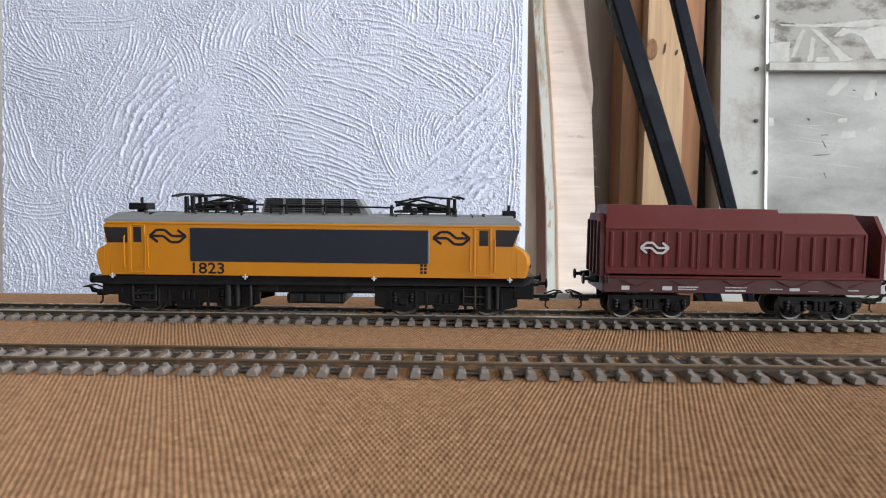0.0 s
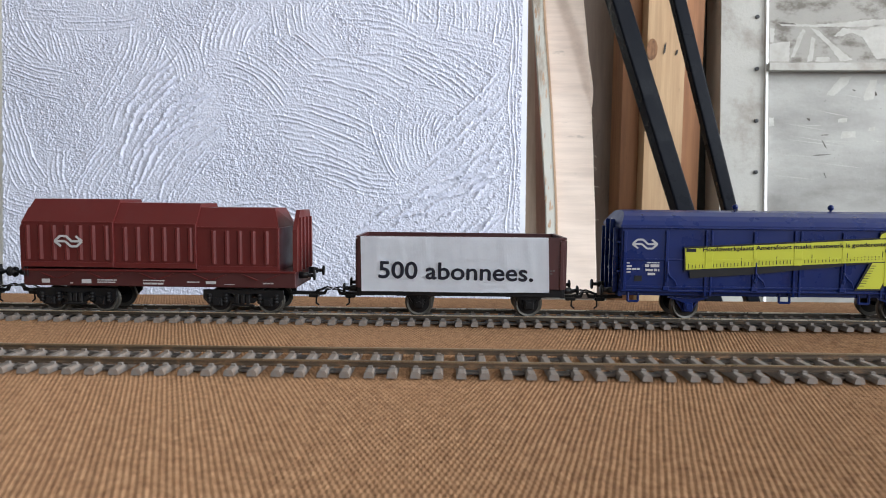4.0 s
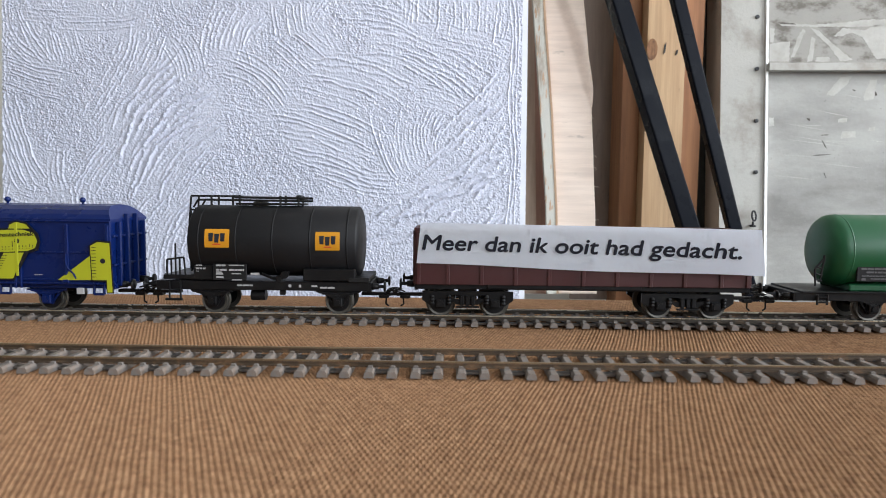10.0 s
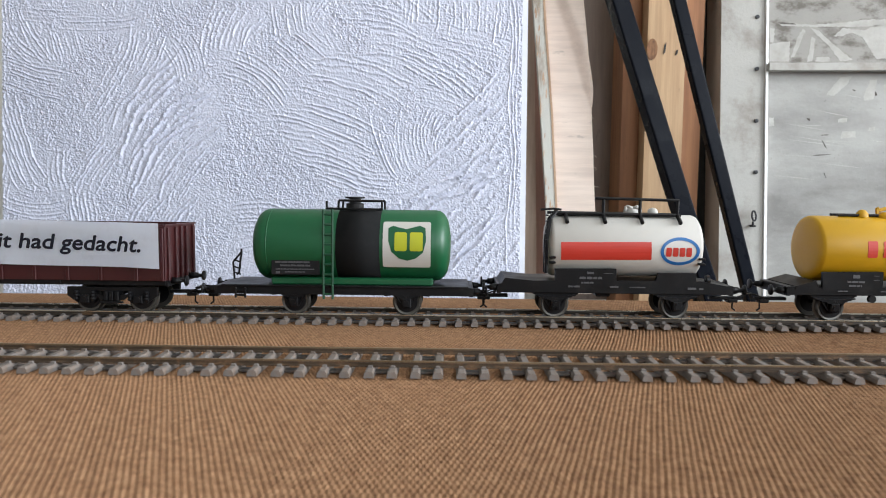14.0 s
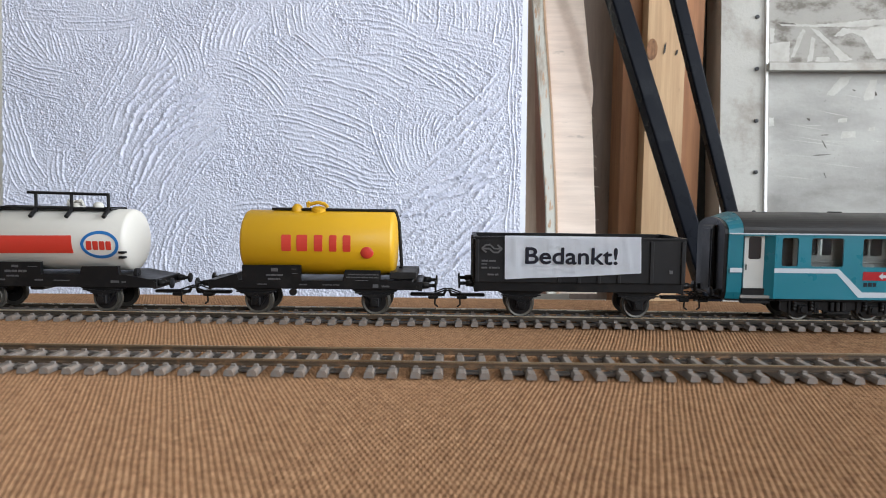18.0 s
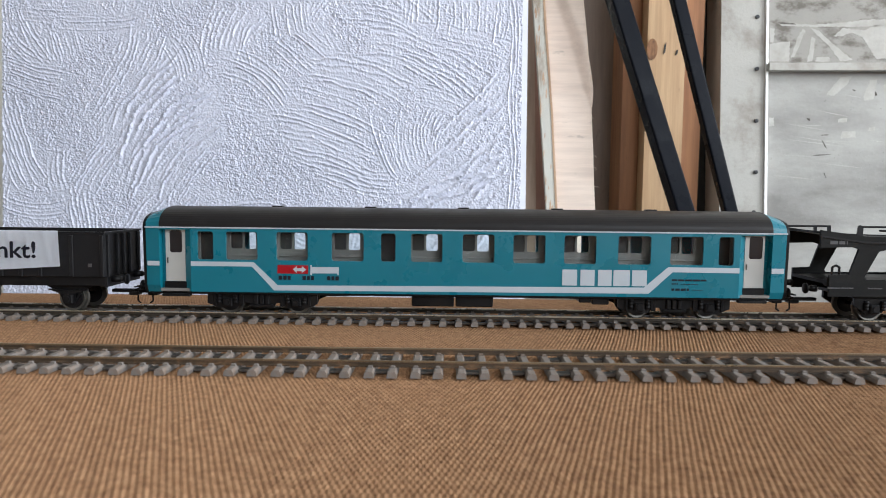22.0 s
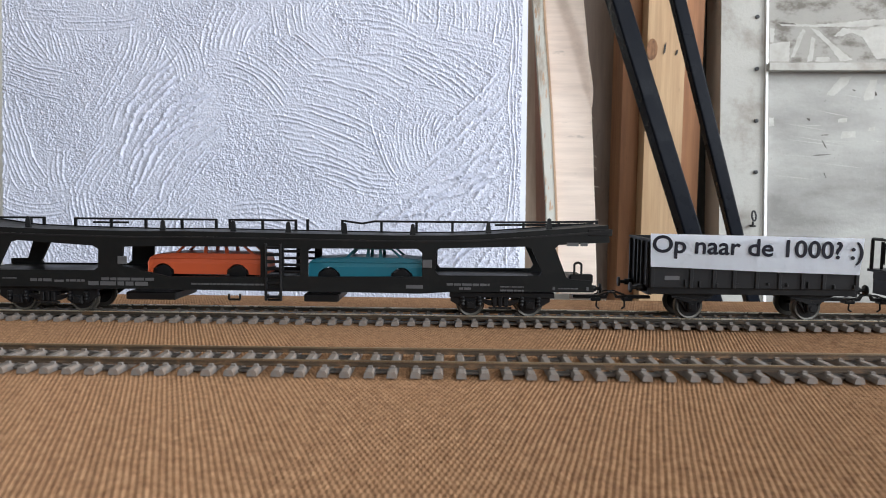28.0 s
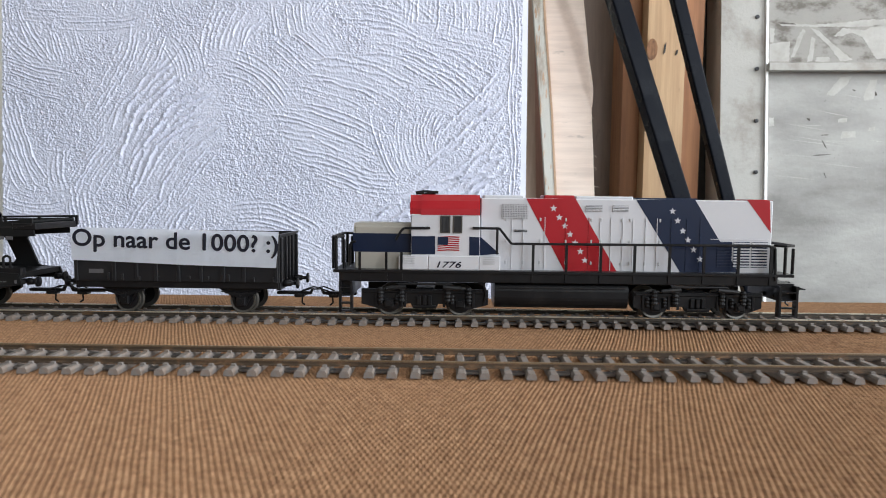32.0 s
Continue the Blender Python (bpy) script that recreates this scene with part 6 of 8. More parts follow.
def green_tank_wagon():
    v = vehicle("tank_wagon", "bright green model tank wagon with black band and white sign", "tank wagon", 828.91)
    z0, z1 = 14.2, 45.9
    bm, r, c = tank_body(bm_new(), -43.6, 43.8, z0, z1, 6.5)
    part("tank", bm, TANK_GREEN, v, smooth=True)
    bm = bm_new()
    lathe(bm, [(-5.56, r), (-5.56, r + 0.12), (13.28, r + 0.12), (13.28, r)], 40, "x", (0, 0, c))
    part("black_band", bm, BAND_BLACK, v, "matt black band", smooth=True)
    bm = bm_new()
    lathe(bm, [(-35.82, r), (-35.82, r + 0.1), (-35.34, r + 0.1), (-35.34, r)], 40, "x", (0, 0, c))
    part("tank_seam", bm, TANK_GREEN, v, smooth=True)
    s = part("sign_plate", wrapped([rrect(14.73, 35.21, 21.65, 40.76, 0.8)], r, c, 0.35), TANK_WHITE, v, "white sign plate")
    part("shield", wrapped([[(17.06, 38.07), (18.96, 39.05), (24.75, 37.67), (30.47, 39.18), (32.89, 38.24), (33.27, 32.95), (31.95, 28.1), (28.89, 25.64), (25.3, 24.62), (21.66, 25.55), (18.47, 28.42), (17.17, 32.76)]], r, c, 0.45), TANK_GREEN, s, "green shield")
    for a, b in ((19.79, 25.09), (26.3, 31.84)):
        part("shield_mark", wrapped([rrect(a, b, 28.69, 36.43, 0.8)], r, c, 0.55), LEMON, s, "plain yellow block")
    part("saddle", box(bm_new(), -34.37, 36.17, -11.5, 11.5, 13.2, 16.2, 0.5), TANK_GREEN, v)
    d = part("data_board", box(bm_new(), -33.4, -12.57, -14.6, -13.6, 17.75, 24.57, 0.2), TANK_BLACK, v, "black data board with pale lines")
    bars("marking", [(-31.7, -16.93, 22.87, 23.59), (-29.52, -15.96, 21.41, 22.14), (-31.46, -14.99, 19.95, 20.43), (-27.58, -18.86, 18.73, 19.22), (-31.46, -29.76, 18.24, 19.22)], -14.7, d, DIM_MARK)
    part("data_frame", box(bm_new(), -34.13, -11.6, -14.2, -13.2, 24.57, 25.29, 0.2), TANK_GREEN, d)
    bm = bm_new()
    ladder(bm, -10.64, -6.77, 7.48, 46.05, -15.6, 9, 0.55)
    part("ladder", bm, LADDER_GREEN, v, "dark green side ladder")
    bm = bm_new()
    rod(bm, (-11.41, -4, 46.05), (-11.41, -4, 49.64), 0.5)
    wire(bm, [(-5.9, -6, 45.81), (-5.65, -6, 49.88), (13.37, -6, 49.64), (13.37, -6, 45.81)], 0.5)
    wire(bm, [(-5.9, 6, 45.81), (-5.65, 6, 49.88), (13.37, 6, 49.64), (13.37, 6, 45.81)], 0.5)
    wire(bm, [(-11.41, -6, 46.29), (13.37, -6, 46.05)], 0.5)
    part("walkway_railing", bm, BLACK, v)
    bm = bm_new()
    lathe(bm, [(45.57, 4.0), (48.44, 4.0), (48.92, 2.6), (50.6, 2.6), (50.84, 4.4), (51.55, 4.4)], 20, "z", (0.61, 0, 0))
    part("filler_dome", bm, DARK, v)
    part("deck", box(bm_new(), -55.73, 51.8, -14, 14, 12.3, 13.2, 0.3), BLACK, v)
    bm = bm_new()
    wire(bm, [(-49.9, -13, 15.56), (-50.39, -13, 22.87), (-46.74, -13, 27.24), (-47.96, -13, 18.0), (-48.93, -13, 17.51)], 0.45)
    rod(bm, (-46.74, -13, 25.78), (-46.74, -13, 28.69), 0.45)
    for z in (23.84, 20.92, 18.48):
        rod(bm, (-50.14, -13, z), (-47.23, -13, z - 1), 0.35)
    part("platform_railing", bm, BLACK, v)
    bm = bm_new()
    ladder(bm, -49.17, -45.04, 7.48, 11.89, -14, 2, 0.5)
    part("step_iron", bm, BLACK, v)
    tank_frame(v, -58.16, 53.0, 9.0, 12.6, (-24.43, 24.85), 5.7, 13)


green_tank_wagon()


def white_tank_wagon():
    v = vehicle("tank_wagon", "cream-white model tank wagon with red panel and blue oval", "tank wagon", 944.4)
    bm, r, c = tank_body(bm_new(), -29.64, 38.1, 17.24, 44.82, 3.0)
    part("tank", bm, TANK_WHITE, v, smooth=True)
    part("red_panel", wrapped([[(-24.52, 33.13), (14.05, 33.57), (14.47, 25.88), (-24.19, 25.41)]], r, c, 0.15), RED, v, "plain red panel")
    cx, cz = (26.4, 29.63)
    rx, rz = 35.01 - 26.69, (35.33 - 23.29) / 2
    ring = part("oval_ring", wrapped([ellipse(cx, cz, rx, rz, 40), ellipse(cx, cz, rx - 1.3, rz - 1.3, 40)], r, c, 0.15), BLUE_RING, v, "blue oval ring")
    for i in range(4):
        x = 20.5 + (31.92 - 20.5) * i / 4
        part("oval_mark", wrapped([rrect(x, x + 2.3, 27.39, 31.24, 0.5)], r, c, 0.15), RED, ring, "plain red block")
    for x in (-27.96, 35.96):
        for z in (26.43, 24.25):
            part("tie_bar", box(bm_new(), x - 1.4, x + 1.4, -r - 0.3, -r + 2, z - 0.5, z + 0.5, 0.2), BLACK, v)
    # railing along the top and the end ladder
    bm = bm_new()
    y = -6.5
    rod(bm, (-8.89, y, 52.04), (27.54, y, 51.33), 0.65)
    for x in (-5.21, 10.69, 27.06):
        rod(bm, (x, y, 43.47), (x, y, 51.57), 0.7)
    for y in (-6.5, 6.5):
        rod(bm, (-27.77, y, 45.38), (28.52, y, 44.9), 0.7)
        for x in (-21.63, -5.21, 10.69, 27.06):
            rod(bm, (x, y, 44.9), (x, y * 1.7, 41.55), 0.9)
    part("walkway_railing", bm, BLACK, v)
    part("walkway", box(bm_new(), -25.31, 28.52, -6.3, 6.3, 44.42, 45.14, 0.2), BLACK, v)
    bm = bm_new()
    lathe(bm, [(44.6, 3.2), (46.0, 3.4), (47.6, 2.6), (48.4, 1.4), (48.6, 0.3)], 18, "z", (9.0, 1, 0))
    wire(bm, [(5.6, -1, 46.2), (6.2, -1, 48.6), (9, -1, 47.8), (12, -1, 48.6), (12.6, -1, 46.2)], 0.7)
    part("filler_dome", bm, TANK_WHITE, v, "white filler dome with a clamp", smooth=True)
    bm = bm_new()
    lathe(bm, [(44.6, 2.2), (46.4, 2.3), (47.6, 1.6), (48.0, 0.3)], 16, "z", (18.5, 1, 0))
    part("valve_dome", bm, TANK_WHITE, v, smooth=True)
    bm = bm_new()
    for y in (-11.5, -7.0):
        wire(bm, [(-30.34, y, 19.42), (-30.34, y, 33.89), (-28.62, y * 0.8, 42.99), (-25.45, y * 0.6, 46.33)], 0.8)
    for k in range(10):
        z = 20.39 + (44.42 - 20.39) * k / 9
        rod(bm, (-30.09, -11.5, z), (-30.09, -7.0, z), 0.4)
    wire(bm, [(-32.51, -6, 46.81), (-26.76, -6, 47.28), (-23.41, -6, 46.81)], 0.5)
    part("end_ladder", bm, BLACK, v)
    bm = bm_new()
    plate(bm, [[(-26.66, 21.51), (-0.36, 21.83), (-0.08, 16.26), (-26.43, 15.93)]], -13, -11)
    s = part("saddle", bm, BLACK, v)
    bm = bm_new()
    plate(bm, [[(17.88, 20.12), (33.84, 20.31), (34.05, 16.68), (16.64, 16.47)]], -13, -11)
    part("saddle", bm, BLACK, v)
    bars("marking", [(-12.89, -10.03, 19.42, 20.39), (-16.0, -6.44, 17.24, 18.21), (-15.28, -10.03, 15.3, 16.02), (-5.73, -1.67, 19.66, 19.9), (-20.78, -16.0, 13.6, 14.32), (-2.86, 0.72, 13.6, 14.32), (5.49, 12.64, 13.6, 14.08), (30.49, 34.06, 13.11, 14.08), (35.25, 37.15, 13.11, 13.84)], -13.1, v, DIM_MARK, "dim unreadable markings")
    bm = bm_new()
    prism(bm, [(-48.1, 17.37), (-36.05, 16.3), (35.72, 16.71), (47.76, 14.67), (50.24, 13.25), (-50.38, 13.93)], -12.8, 12.8)
    part("deck", bm, BLACK, v)
    bm = bm_new()
    rod(bm, (40.24, -9, 14.08), (40.24, -9, 16.99), 1.0)
    lathe(bm, [(39.53, 2.2), (40.95, 2.2)], 14, "x", (0, -9, 16.99))
    part("brake_wheel", bm, BLACK, v)
    tank_frame(v, -50.72, 49.5, 10.92, 14.81, (-26.05, 26.45), 5.8, 12.6)
    part("brake_gear", box(bm_new(), -8.12, -1.67, -9, 9, 8.97, 12.14, 0.6), BLACK, v)


white_tank_wagon()


def yellow_tank_wagon():
    v = vehicle("tank_wagon", "golden-yellow model tank wagon with red blocks and a red ball", "tank wagon", 1064.99)
    bm, r, c = tank_body(bm_new(), -34.77, 33.92, 16.48, 45.29, 2.6)
    part("tank", bm, TANK_YELLOW, v, smooth=True)
    for a, b in ((-15.06, -10.93), (-8.5, -3.88), (-0.97, 2.67), (5.58, 8.73), (11.4, 14.79)):
        part("name_block", wrapped([rrect(a, b, 27.94, 34.97, 0.5)], r, c, 0.15), RED, v, "plain red block")
    bm = bm_new()
    px, pz = (21.77, 27.95)
    bmesh.ops.create_uvsphere(bm, u_segments=20, v_segments=12, radius=3.0, matrix=Matrix.Translation((px, -r + 0.6, pz)) @ Matrix.Diagonal((1, 0.28, 1, 1)))
    part("red_ball", bm, RED, v, "round red boss", smooth=True)
    bm = bm_new()
    wire(bm, [(-21.94, -3, 45.82), (32.22, -3, 45.34), (32.22, 4, 45.34), (33.99, 4.5, 39.32), (35.25, 4.5, 18.44)], 0.55)
    wire(bm, [(-21.94, 3, 45.82), (32.22, 9, 45.34), (33.99, 9.5, 39.32), (35.25, 9.5, 18.44)], 0.55)
    for k in range(9):
        z = 19.42 + (42.93 - 19.42) * k / 8
        rod(bm, (34.49, 4.5, z), (34.49, 9.5, z), 0.35)
    box(bm, -21.43, 31.71, -3, 3, 45.1, 45.58, 0.1)
    part("walkway_ladder", bm, BLACK, v, "black top walkway and end ladder")
    bm = bm_new()
    lathe(bm, [(44.14, 2.6), (45.1, 2.6), (46.54, 2.4), (47.98, 1.2), (48.22, 0.3)], 18, "z", (-10.91, -2, 0))
    part("valve_dome", bm, TANK_YELLOW, v, smooth=True)
    bm = bm_new()
    lathe(bm, [(44.14, 3.4), (45.82, 3.6), (47.02, 2.4), (47.26, 0.4)], 20, "z", (-1.25, -2, 0))
    wire(bm, [(-5.57, -4, 46.54), (-5.82, -4, 48.94), (-4.81, -4, 47.98), (-1.25, -4, 48.94), (2.06, -4, 47.98), (3.07, -4, 46.54)], 0.8)
    part("filler_dome", bm, TANK_YELLOW, v, "yellow filler dome with a clamp")
    bm = bm_new()
    plate(bm, [[(-32.58, 21.46), (-7.04, 21.77), (-7.03, 14.19), (-32.62, 13.88)]], -13, -11.4)
    part("saddle", bm, BLACK, v)
    bm = bm_new()
    plate(bm, [[(12.15, 19.81), (27.42, 19.75), (27.48, 14.87), (10.97, 14.66)]], -13, -11.4)
    part("saddle", bm, BLACK, v)
    bars("marking", [(-19.92, -17.01, 18.93, 20.39), (-22.11, -14.57, 16.97, 17.71), (-21.38, -16.03, 15.26, 16.0), (-10.93, -8.5, 19.9, 20.15), (-10.93, -8.5, 17.95, 18.19), (13.34, 26.66, 17.71, 18.19), (12.61, 26.66, 16.48, 16.97), (16.49, 22.3, 15.26, 15.51),
                     (-26.01, -21.87, 13.06, 13.55), (-7.77, -4.37, 13.06, 13.55), (2.43, 9.7, 13.06, 13.55), (24.24, 26.66, 12.32, 13.79), (28.11, 31.5, 12.57, 13.3)], -13.1, v, DIM_MARK, "dim unreadable markings")
    part("platform", box(bm_new(), 31.5, 43.11, -13.4, 13.4, 16.24, 19.17, 0.3), DARK, v, "grey end platform")
    bm = bm_new()
    prism(bm, [(-43.85, 15.21), (-35.29, 17.76), (-34.09, 14.59), (41.29, 15.53), (43.27, 12.62), (-43.87, 13.25)], -12.8, 12.8)
    part("deck", bm, BLACK, v)
    tank_frame(v, -46.72, 44.8, 11.34, 15.02, (-26.74, 24.97), 5.8, 12.6)
    bm = bm_new()
    lathe(bm, [(-12.5, 1.6), (-11, 1.6)], 16, "y", (-10.69, 0, 9.87))
    part("brake_wheel", bm, BLACK, v)


yellow_tank_wagon()


# ---------- teal passenger coach ----------
def passenger_coach():
    W = 16.5
    v = vehicle("passenger_coach", "teal model passenger coach with a dark roof and pale stripes", "railway coach", 1376.63)
    lo, hi = 10.19, 37.84
    wins = [(-113.91, -107.02), (-101.57, -88.06), (-80.02, -66.54)]
    a, e0, e1 = -116.76, -136.25, -130.3
    door_a = (-128.57, -120.18)
    wins += [(-56.27, -42.65), (-35.25, -29.04), (-22.37, -9.04), (-0.47, 13.07), (21.13, 34.64), (42.69, 56.17)]
    wins += [(65.47, 79.31), (87.56, 101.38), (107.91, 114.2)]
    b, f0, f1 = 116.86, 130.39, 136.42
    door_b = (119.91, 128.2)
    z0, z1 = 24.1, 36.16
    for s in (-1, 1):
        y0, y1 = sorted((s * W, s * (W - 0.9)))
        bm = bm_new()
        plate(bm, [[(a, lo), (b, lo), (b, hi), (a, hi)]] + [rrect(p, q, z0, z1, 1.0)[::-1] for p, q in wins], y0, y1)
        side = part("side_wall", bm, TEAL, v)
        for p, q in wins:
            bm = bm_new()
            y0, y1 = sorted((s * (W - 0.35), s * (W - 0.6)))
            plate(bm, [rrect(p + 0.05, q - 0.05, z0 + 0.05, z1 - 0.05, 1.0)], y0, y1)
            ob = part("window_pane", bm, GLASS, side, "clear pane")
            ob.visible_shadow = False
    # ends: a teal arch round a black end wall with its gangway
    top = 46.72
    def section(k, n=14):
        """Half of the coach's outline, scaled by k: a side and the arched roof."""
        arch = [(W * k * math.cos(math.pi * i / n), 37.6 + (top - 37.6) * k * max(0.0, math.sin(math.pi * i / n)) ** 0.8) for i in range(n + 1)]
        return [(W * k * 0.97, lo + 2.5), (W * k * 0.9, lo - 0.4), (-W * k * 0.9, lo - 0.4), (-W * k * 0.97, lo + 2.5)][::-1] + [(y, z) for y, z in arch]
    for x0, x1, e in ((e0, e1, -1), (f0, f1, 1)):
        xo = x0 if e < 0 else x1
        bm = bm_new()
        prism(bm, section(1.0), x0, x1, "x")
        for q in bm.verts:
            if abs(q.co.x - xo) < 0.01:
                q.co.y *= 0.965
                if q.co.z > 37.6:
                    q.co.z = 37.6 + (q.co.z - 37.6) * 0.74
        part("end_wall", bm, TEAL, v, "teal end arch")
        bm = bm_new()
        prism(bm, [(y, z if z < 37.6 else 37.6 + (z - 37.6) * 0.78) for y, z in section(0.93)], min(xo, xo + e * 1.5), max(xo, xo + e * 1.5), "x")
        part("end_plate", bm, BLACK, v, "black end wall")
        part("gangway", box(bm_new(), min(xo + e * 1.5, xo + e * 3.0), max(xo + e * 1.5, xo + e * 3.0), -6.5, 6.5, 10.68, 40.97, 0.8), BLACK, v, "black rubber gangway")
        part("gangway_door", box(bm_new(), min(xo + e * 3.0, xo + e * 3.3), max(xo + e * 3.0, xo + e * 3.3), -4.5, 4.5, 11.9, 39.04, 0.1), DARK, v)
    for p, q, (m0, m1), inner in ((e1, a, door_a, 1), (b, f0, door_b, -1)):
        bm = bm_new()
        box(bm, p + 0.02, q - 0.02, -W + 3.6, W - 3.0, lo + 1, hi, 0.0)
        part("vestibule", bm, TEAL, v)
        # slanted jamb between the side wall and the recessed door
        bm = bm_new()
        if inner > 0:
            prism(bm, [(m1 + 0.1, -W + 3.6), (m1 + 0.1, -W + 2.6), (a, -W + 0.02), (a, -W + 3.6)], lo, hi, "z")
        else:
            prism(bm, [(m0 - 0.1, -W + 3.6), (m0 - 0.1, -W + 2.6), (b, -W + 0.02), (b, -W + 3.6)], lo, hi, "z")
        part("door_jamb", bm, TEAL, v)
        bm = bm_new()
        hole = rrect(m0 + 1.7, m1 - 1.3, 26.74, 36.4, 1.0) if inner > 0 else rrect(m0 + 1.8, m1 - 0.8, 26.74, 36.4, 1.0)
        plate(bm, [[(m0, 14.34), (m1, 14.34), (m1, 37.36), (m0, 37.36)], hole[::-1]], -W + 2.5, -W + 3.5)
        d = part("door", bm, DOOR_WHITE, v, "pale grey recessed coach door")
        bm = bm_new()
        plate(bm, [hole], -W + 2.9, -W + 3.3)
        part("door_window", bm, DARK_GLASS, d)
        part("door_handle", box(bm_new(), m0 + 0.7, m0 + 1.1, -W + 2.1, -W + 2.5, 22.13, 24.56), STEEL, d)
        part("lintel", box(bm_new(), p, q, -W, -W + 3.6, hi - 1.0, hi), TEAL, v)
        part("step_well", box(bm_new(), max(p, m0 - 0.6), min(q, m1 + 0.6), -W + 2.2, -W + 3.7, lo - 0.5, 14.2, 0.1), BLACK, v, "dark step well under the door")
        part("door_step", box(bm_new(), p + 0.5, q - 1, -W + 0.4, -W + 3.4, lo - 2.2, lo - 1.2, 0.2), BLACK, v)
        part("door_step", box(bm_new(), p + 1, q - 3, -W + 1.4, -W + 3.6, lo - 0.2, lo + 0.8, 0.2), BLACK, v)
    # floor, partitions and the far corridor seen through the windows
    part("floor", box(bm_new(), e1, f0, -W + 0.9, W - 0.9, lo, lo + 1.2), INTERIOR, v)
    large = [w for w in wins if w[1] - w[0] > 9]
    for p, q in large:
        part("partition", box(bm_new(), q + 3.5, q + 4.3, -W + 1.2, 6, lo + 1.2, hi), INTERIOR, v)
    holes = []
    for p, q in large:
        d = q - p
        holes += [rrect(p + 0.02 * d, p + 0.40 * d, z0 + 0.36 * (z1 - z0), z1 - 0.5, 0.9)[::-1], rrect(p + 0.47 * d, p + 0.84 * d, z0 + 0.36 * (z1 - z0), z1 - 0.5, 0.9)[::-1]]
    holes += [rrect(p - 0.6, q + 0.6, z0 - 0.6, z1 - 0.2, 0.9)[::-1] for p, q in wins if q - p <= 9]
    bm = bm_new()
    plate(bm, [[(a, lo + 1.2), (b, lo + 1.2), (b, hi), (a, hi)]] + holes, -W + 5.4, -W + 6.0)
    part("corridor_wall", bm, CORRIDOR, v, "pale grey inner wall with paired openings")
    bm = bm_new()
    for p, q in large:
        box(bm, p, q, -W + 4.7, -W + 5.4, z0 + 1.2, z0 + 1.7, 0.1)
    part("inner_ledge", bm, CORRIDOR, v)
    # dark screens added behind the small windows and left-hand openings, standing for gloom inside
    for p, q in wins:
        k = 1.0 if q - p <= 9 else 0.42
        part("shade_screen", box(bm_new(), p - 0.8, p + (q - p) * k + (0.8 if k == 1 else 0), -W + 6.4, -W + 7.0, z0 - 1, hi), DARK, v)
    for x in (-91.76, -70.51, -48.57, -14.3, 7.99, 29.74, 51.69, 72.38, 93.99):
        bm = bm_new()
        box(bm, x - 3.5, x + 3.5, -W + 5, 6.5, lo + 1.2, lo + 6, 0.4)
        box(bm, x - 0.9, x + 0.9, -W + 5, 6.5, lo + 6, lo + 13, 0.4)
        part("seat", bm, INTERIOR, v)
    # roof
    bm = bm_new()
    arch = [(y * 1.008, z) for y, z in section(1.0, 26)[4:]]
    prism(bm, arch, e1 + 0.05, f0 - 0.05, "x")
    part("roof", bm, COACH_ROOF, v, "dark grey rounded roof")
    for k in (0.18, 0.34, 0.5, 0.66, 0.82):
        x = e1 + (f0 - e1) * k
        part("roof_vent", box(bm_new(), x - 2.5, x + 2.5, -1.8, 1.8, top - 0.3, top + 0.5, 0.3), COACH_ROOF, v)
    # stripes and signs
    y = -W - 0.08
    def stripe(loop, mat=PALE_STRIPE, name="stripe", d=0.0):
        bm = bm_new()
        plate(bm, [loop], y - d, y + 0.12)
        return part(name, bm, mat, v)
    stripe([(e0, hi - 0.35), (f1, hi - 0.35), (f1, hi + 0.2), (e0, hi + 0.2)], d=0.22)
    stripe([(a, (-100.25, 23.25)[1]), (-89.74, 23.25), (-79.51, 13.36), (76.86, 14.33), (86.79, 23.17), (b, (115.79, 23.04)[1]), (b, (115.86, 20.86)[1]), (88.75, 21.02), (78.83, 11.68), (-81.04, 11.13), (-90.53, 21.29), (a, (-100.31, 21.29)[1])])
    stripe([(e0 + 0.8, (-100.25, 23.25)[1]), (e1, (-100.25, 23.25)[1]), (e1, (-100.31, 21.29)[1]), (e0 + 0.8, (-100.31, 21.29)[1])])
    stripe([(f0, (115.79, 23.04)[1]), (f1 - 0.8, (115.79, 23.04)[1]), (f1 - 0.8, (115.86, 20.86)[1]), (f0, (115.86, 20.86)[1])])
    plate_red = stripe([(-79.51, 22.15), (-66.34, 22.07), (-66.43, 18.41), (-79.61, 18.49)], LOCO_RED, "red_sign")
    arrow = stripe([(-72.97, 20.28), (-71.23, 21.76), (-71.25, 20.79), (-69.05, 20.81), (-69.03, 21.79), (-67.12, 20.23), (-69.1, 18.86), (-69.08, 19.6), (-71.28, 19.57), (-71.3, 18.84)], PALE_STRIPE, "white_cross_arrow", 0.06)
    stripe([(-65.36, 22.32), (-64.87, 22.33), (-64.89, 21.35), (-53.2, 21.49), (-53.26, 18.08), (-54.0, 18.07), (-53.98, 18.8), (-64.71, 18.67), (-64.73, 17.94), (-65.46, 17.93)], PALE_STRIPE, "bed_symbol", 0.02)
    bars("operator_blocks", [(-79.05, -77.59, 15.81, 17.51), (-77.1, -75.63, 15.81, 17.51), (-75.14, -73.92, 15.81, 17.51), (-68.8, -67.33, 15.81, 17.51), (-66.85, -65.63, 15.81, 17.51), (-65.14, -63.92, 15.81, 17.51), (-58.31, -56.85, 15.81, 17.51), (-56.36, -55.14, 15.81, 17.51), (-54.66, -53.2, 15.81, 17.51)], y, v, INK, "plain dark blocks")
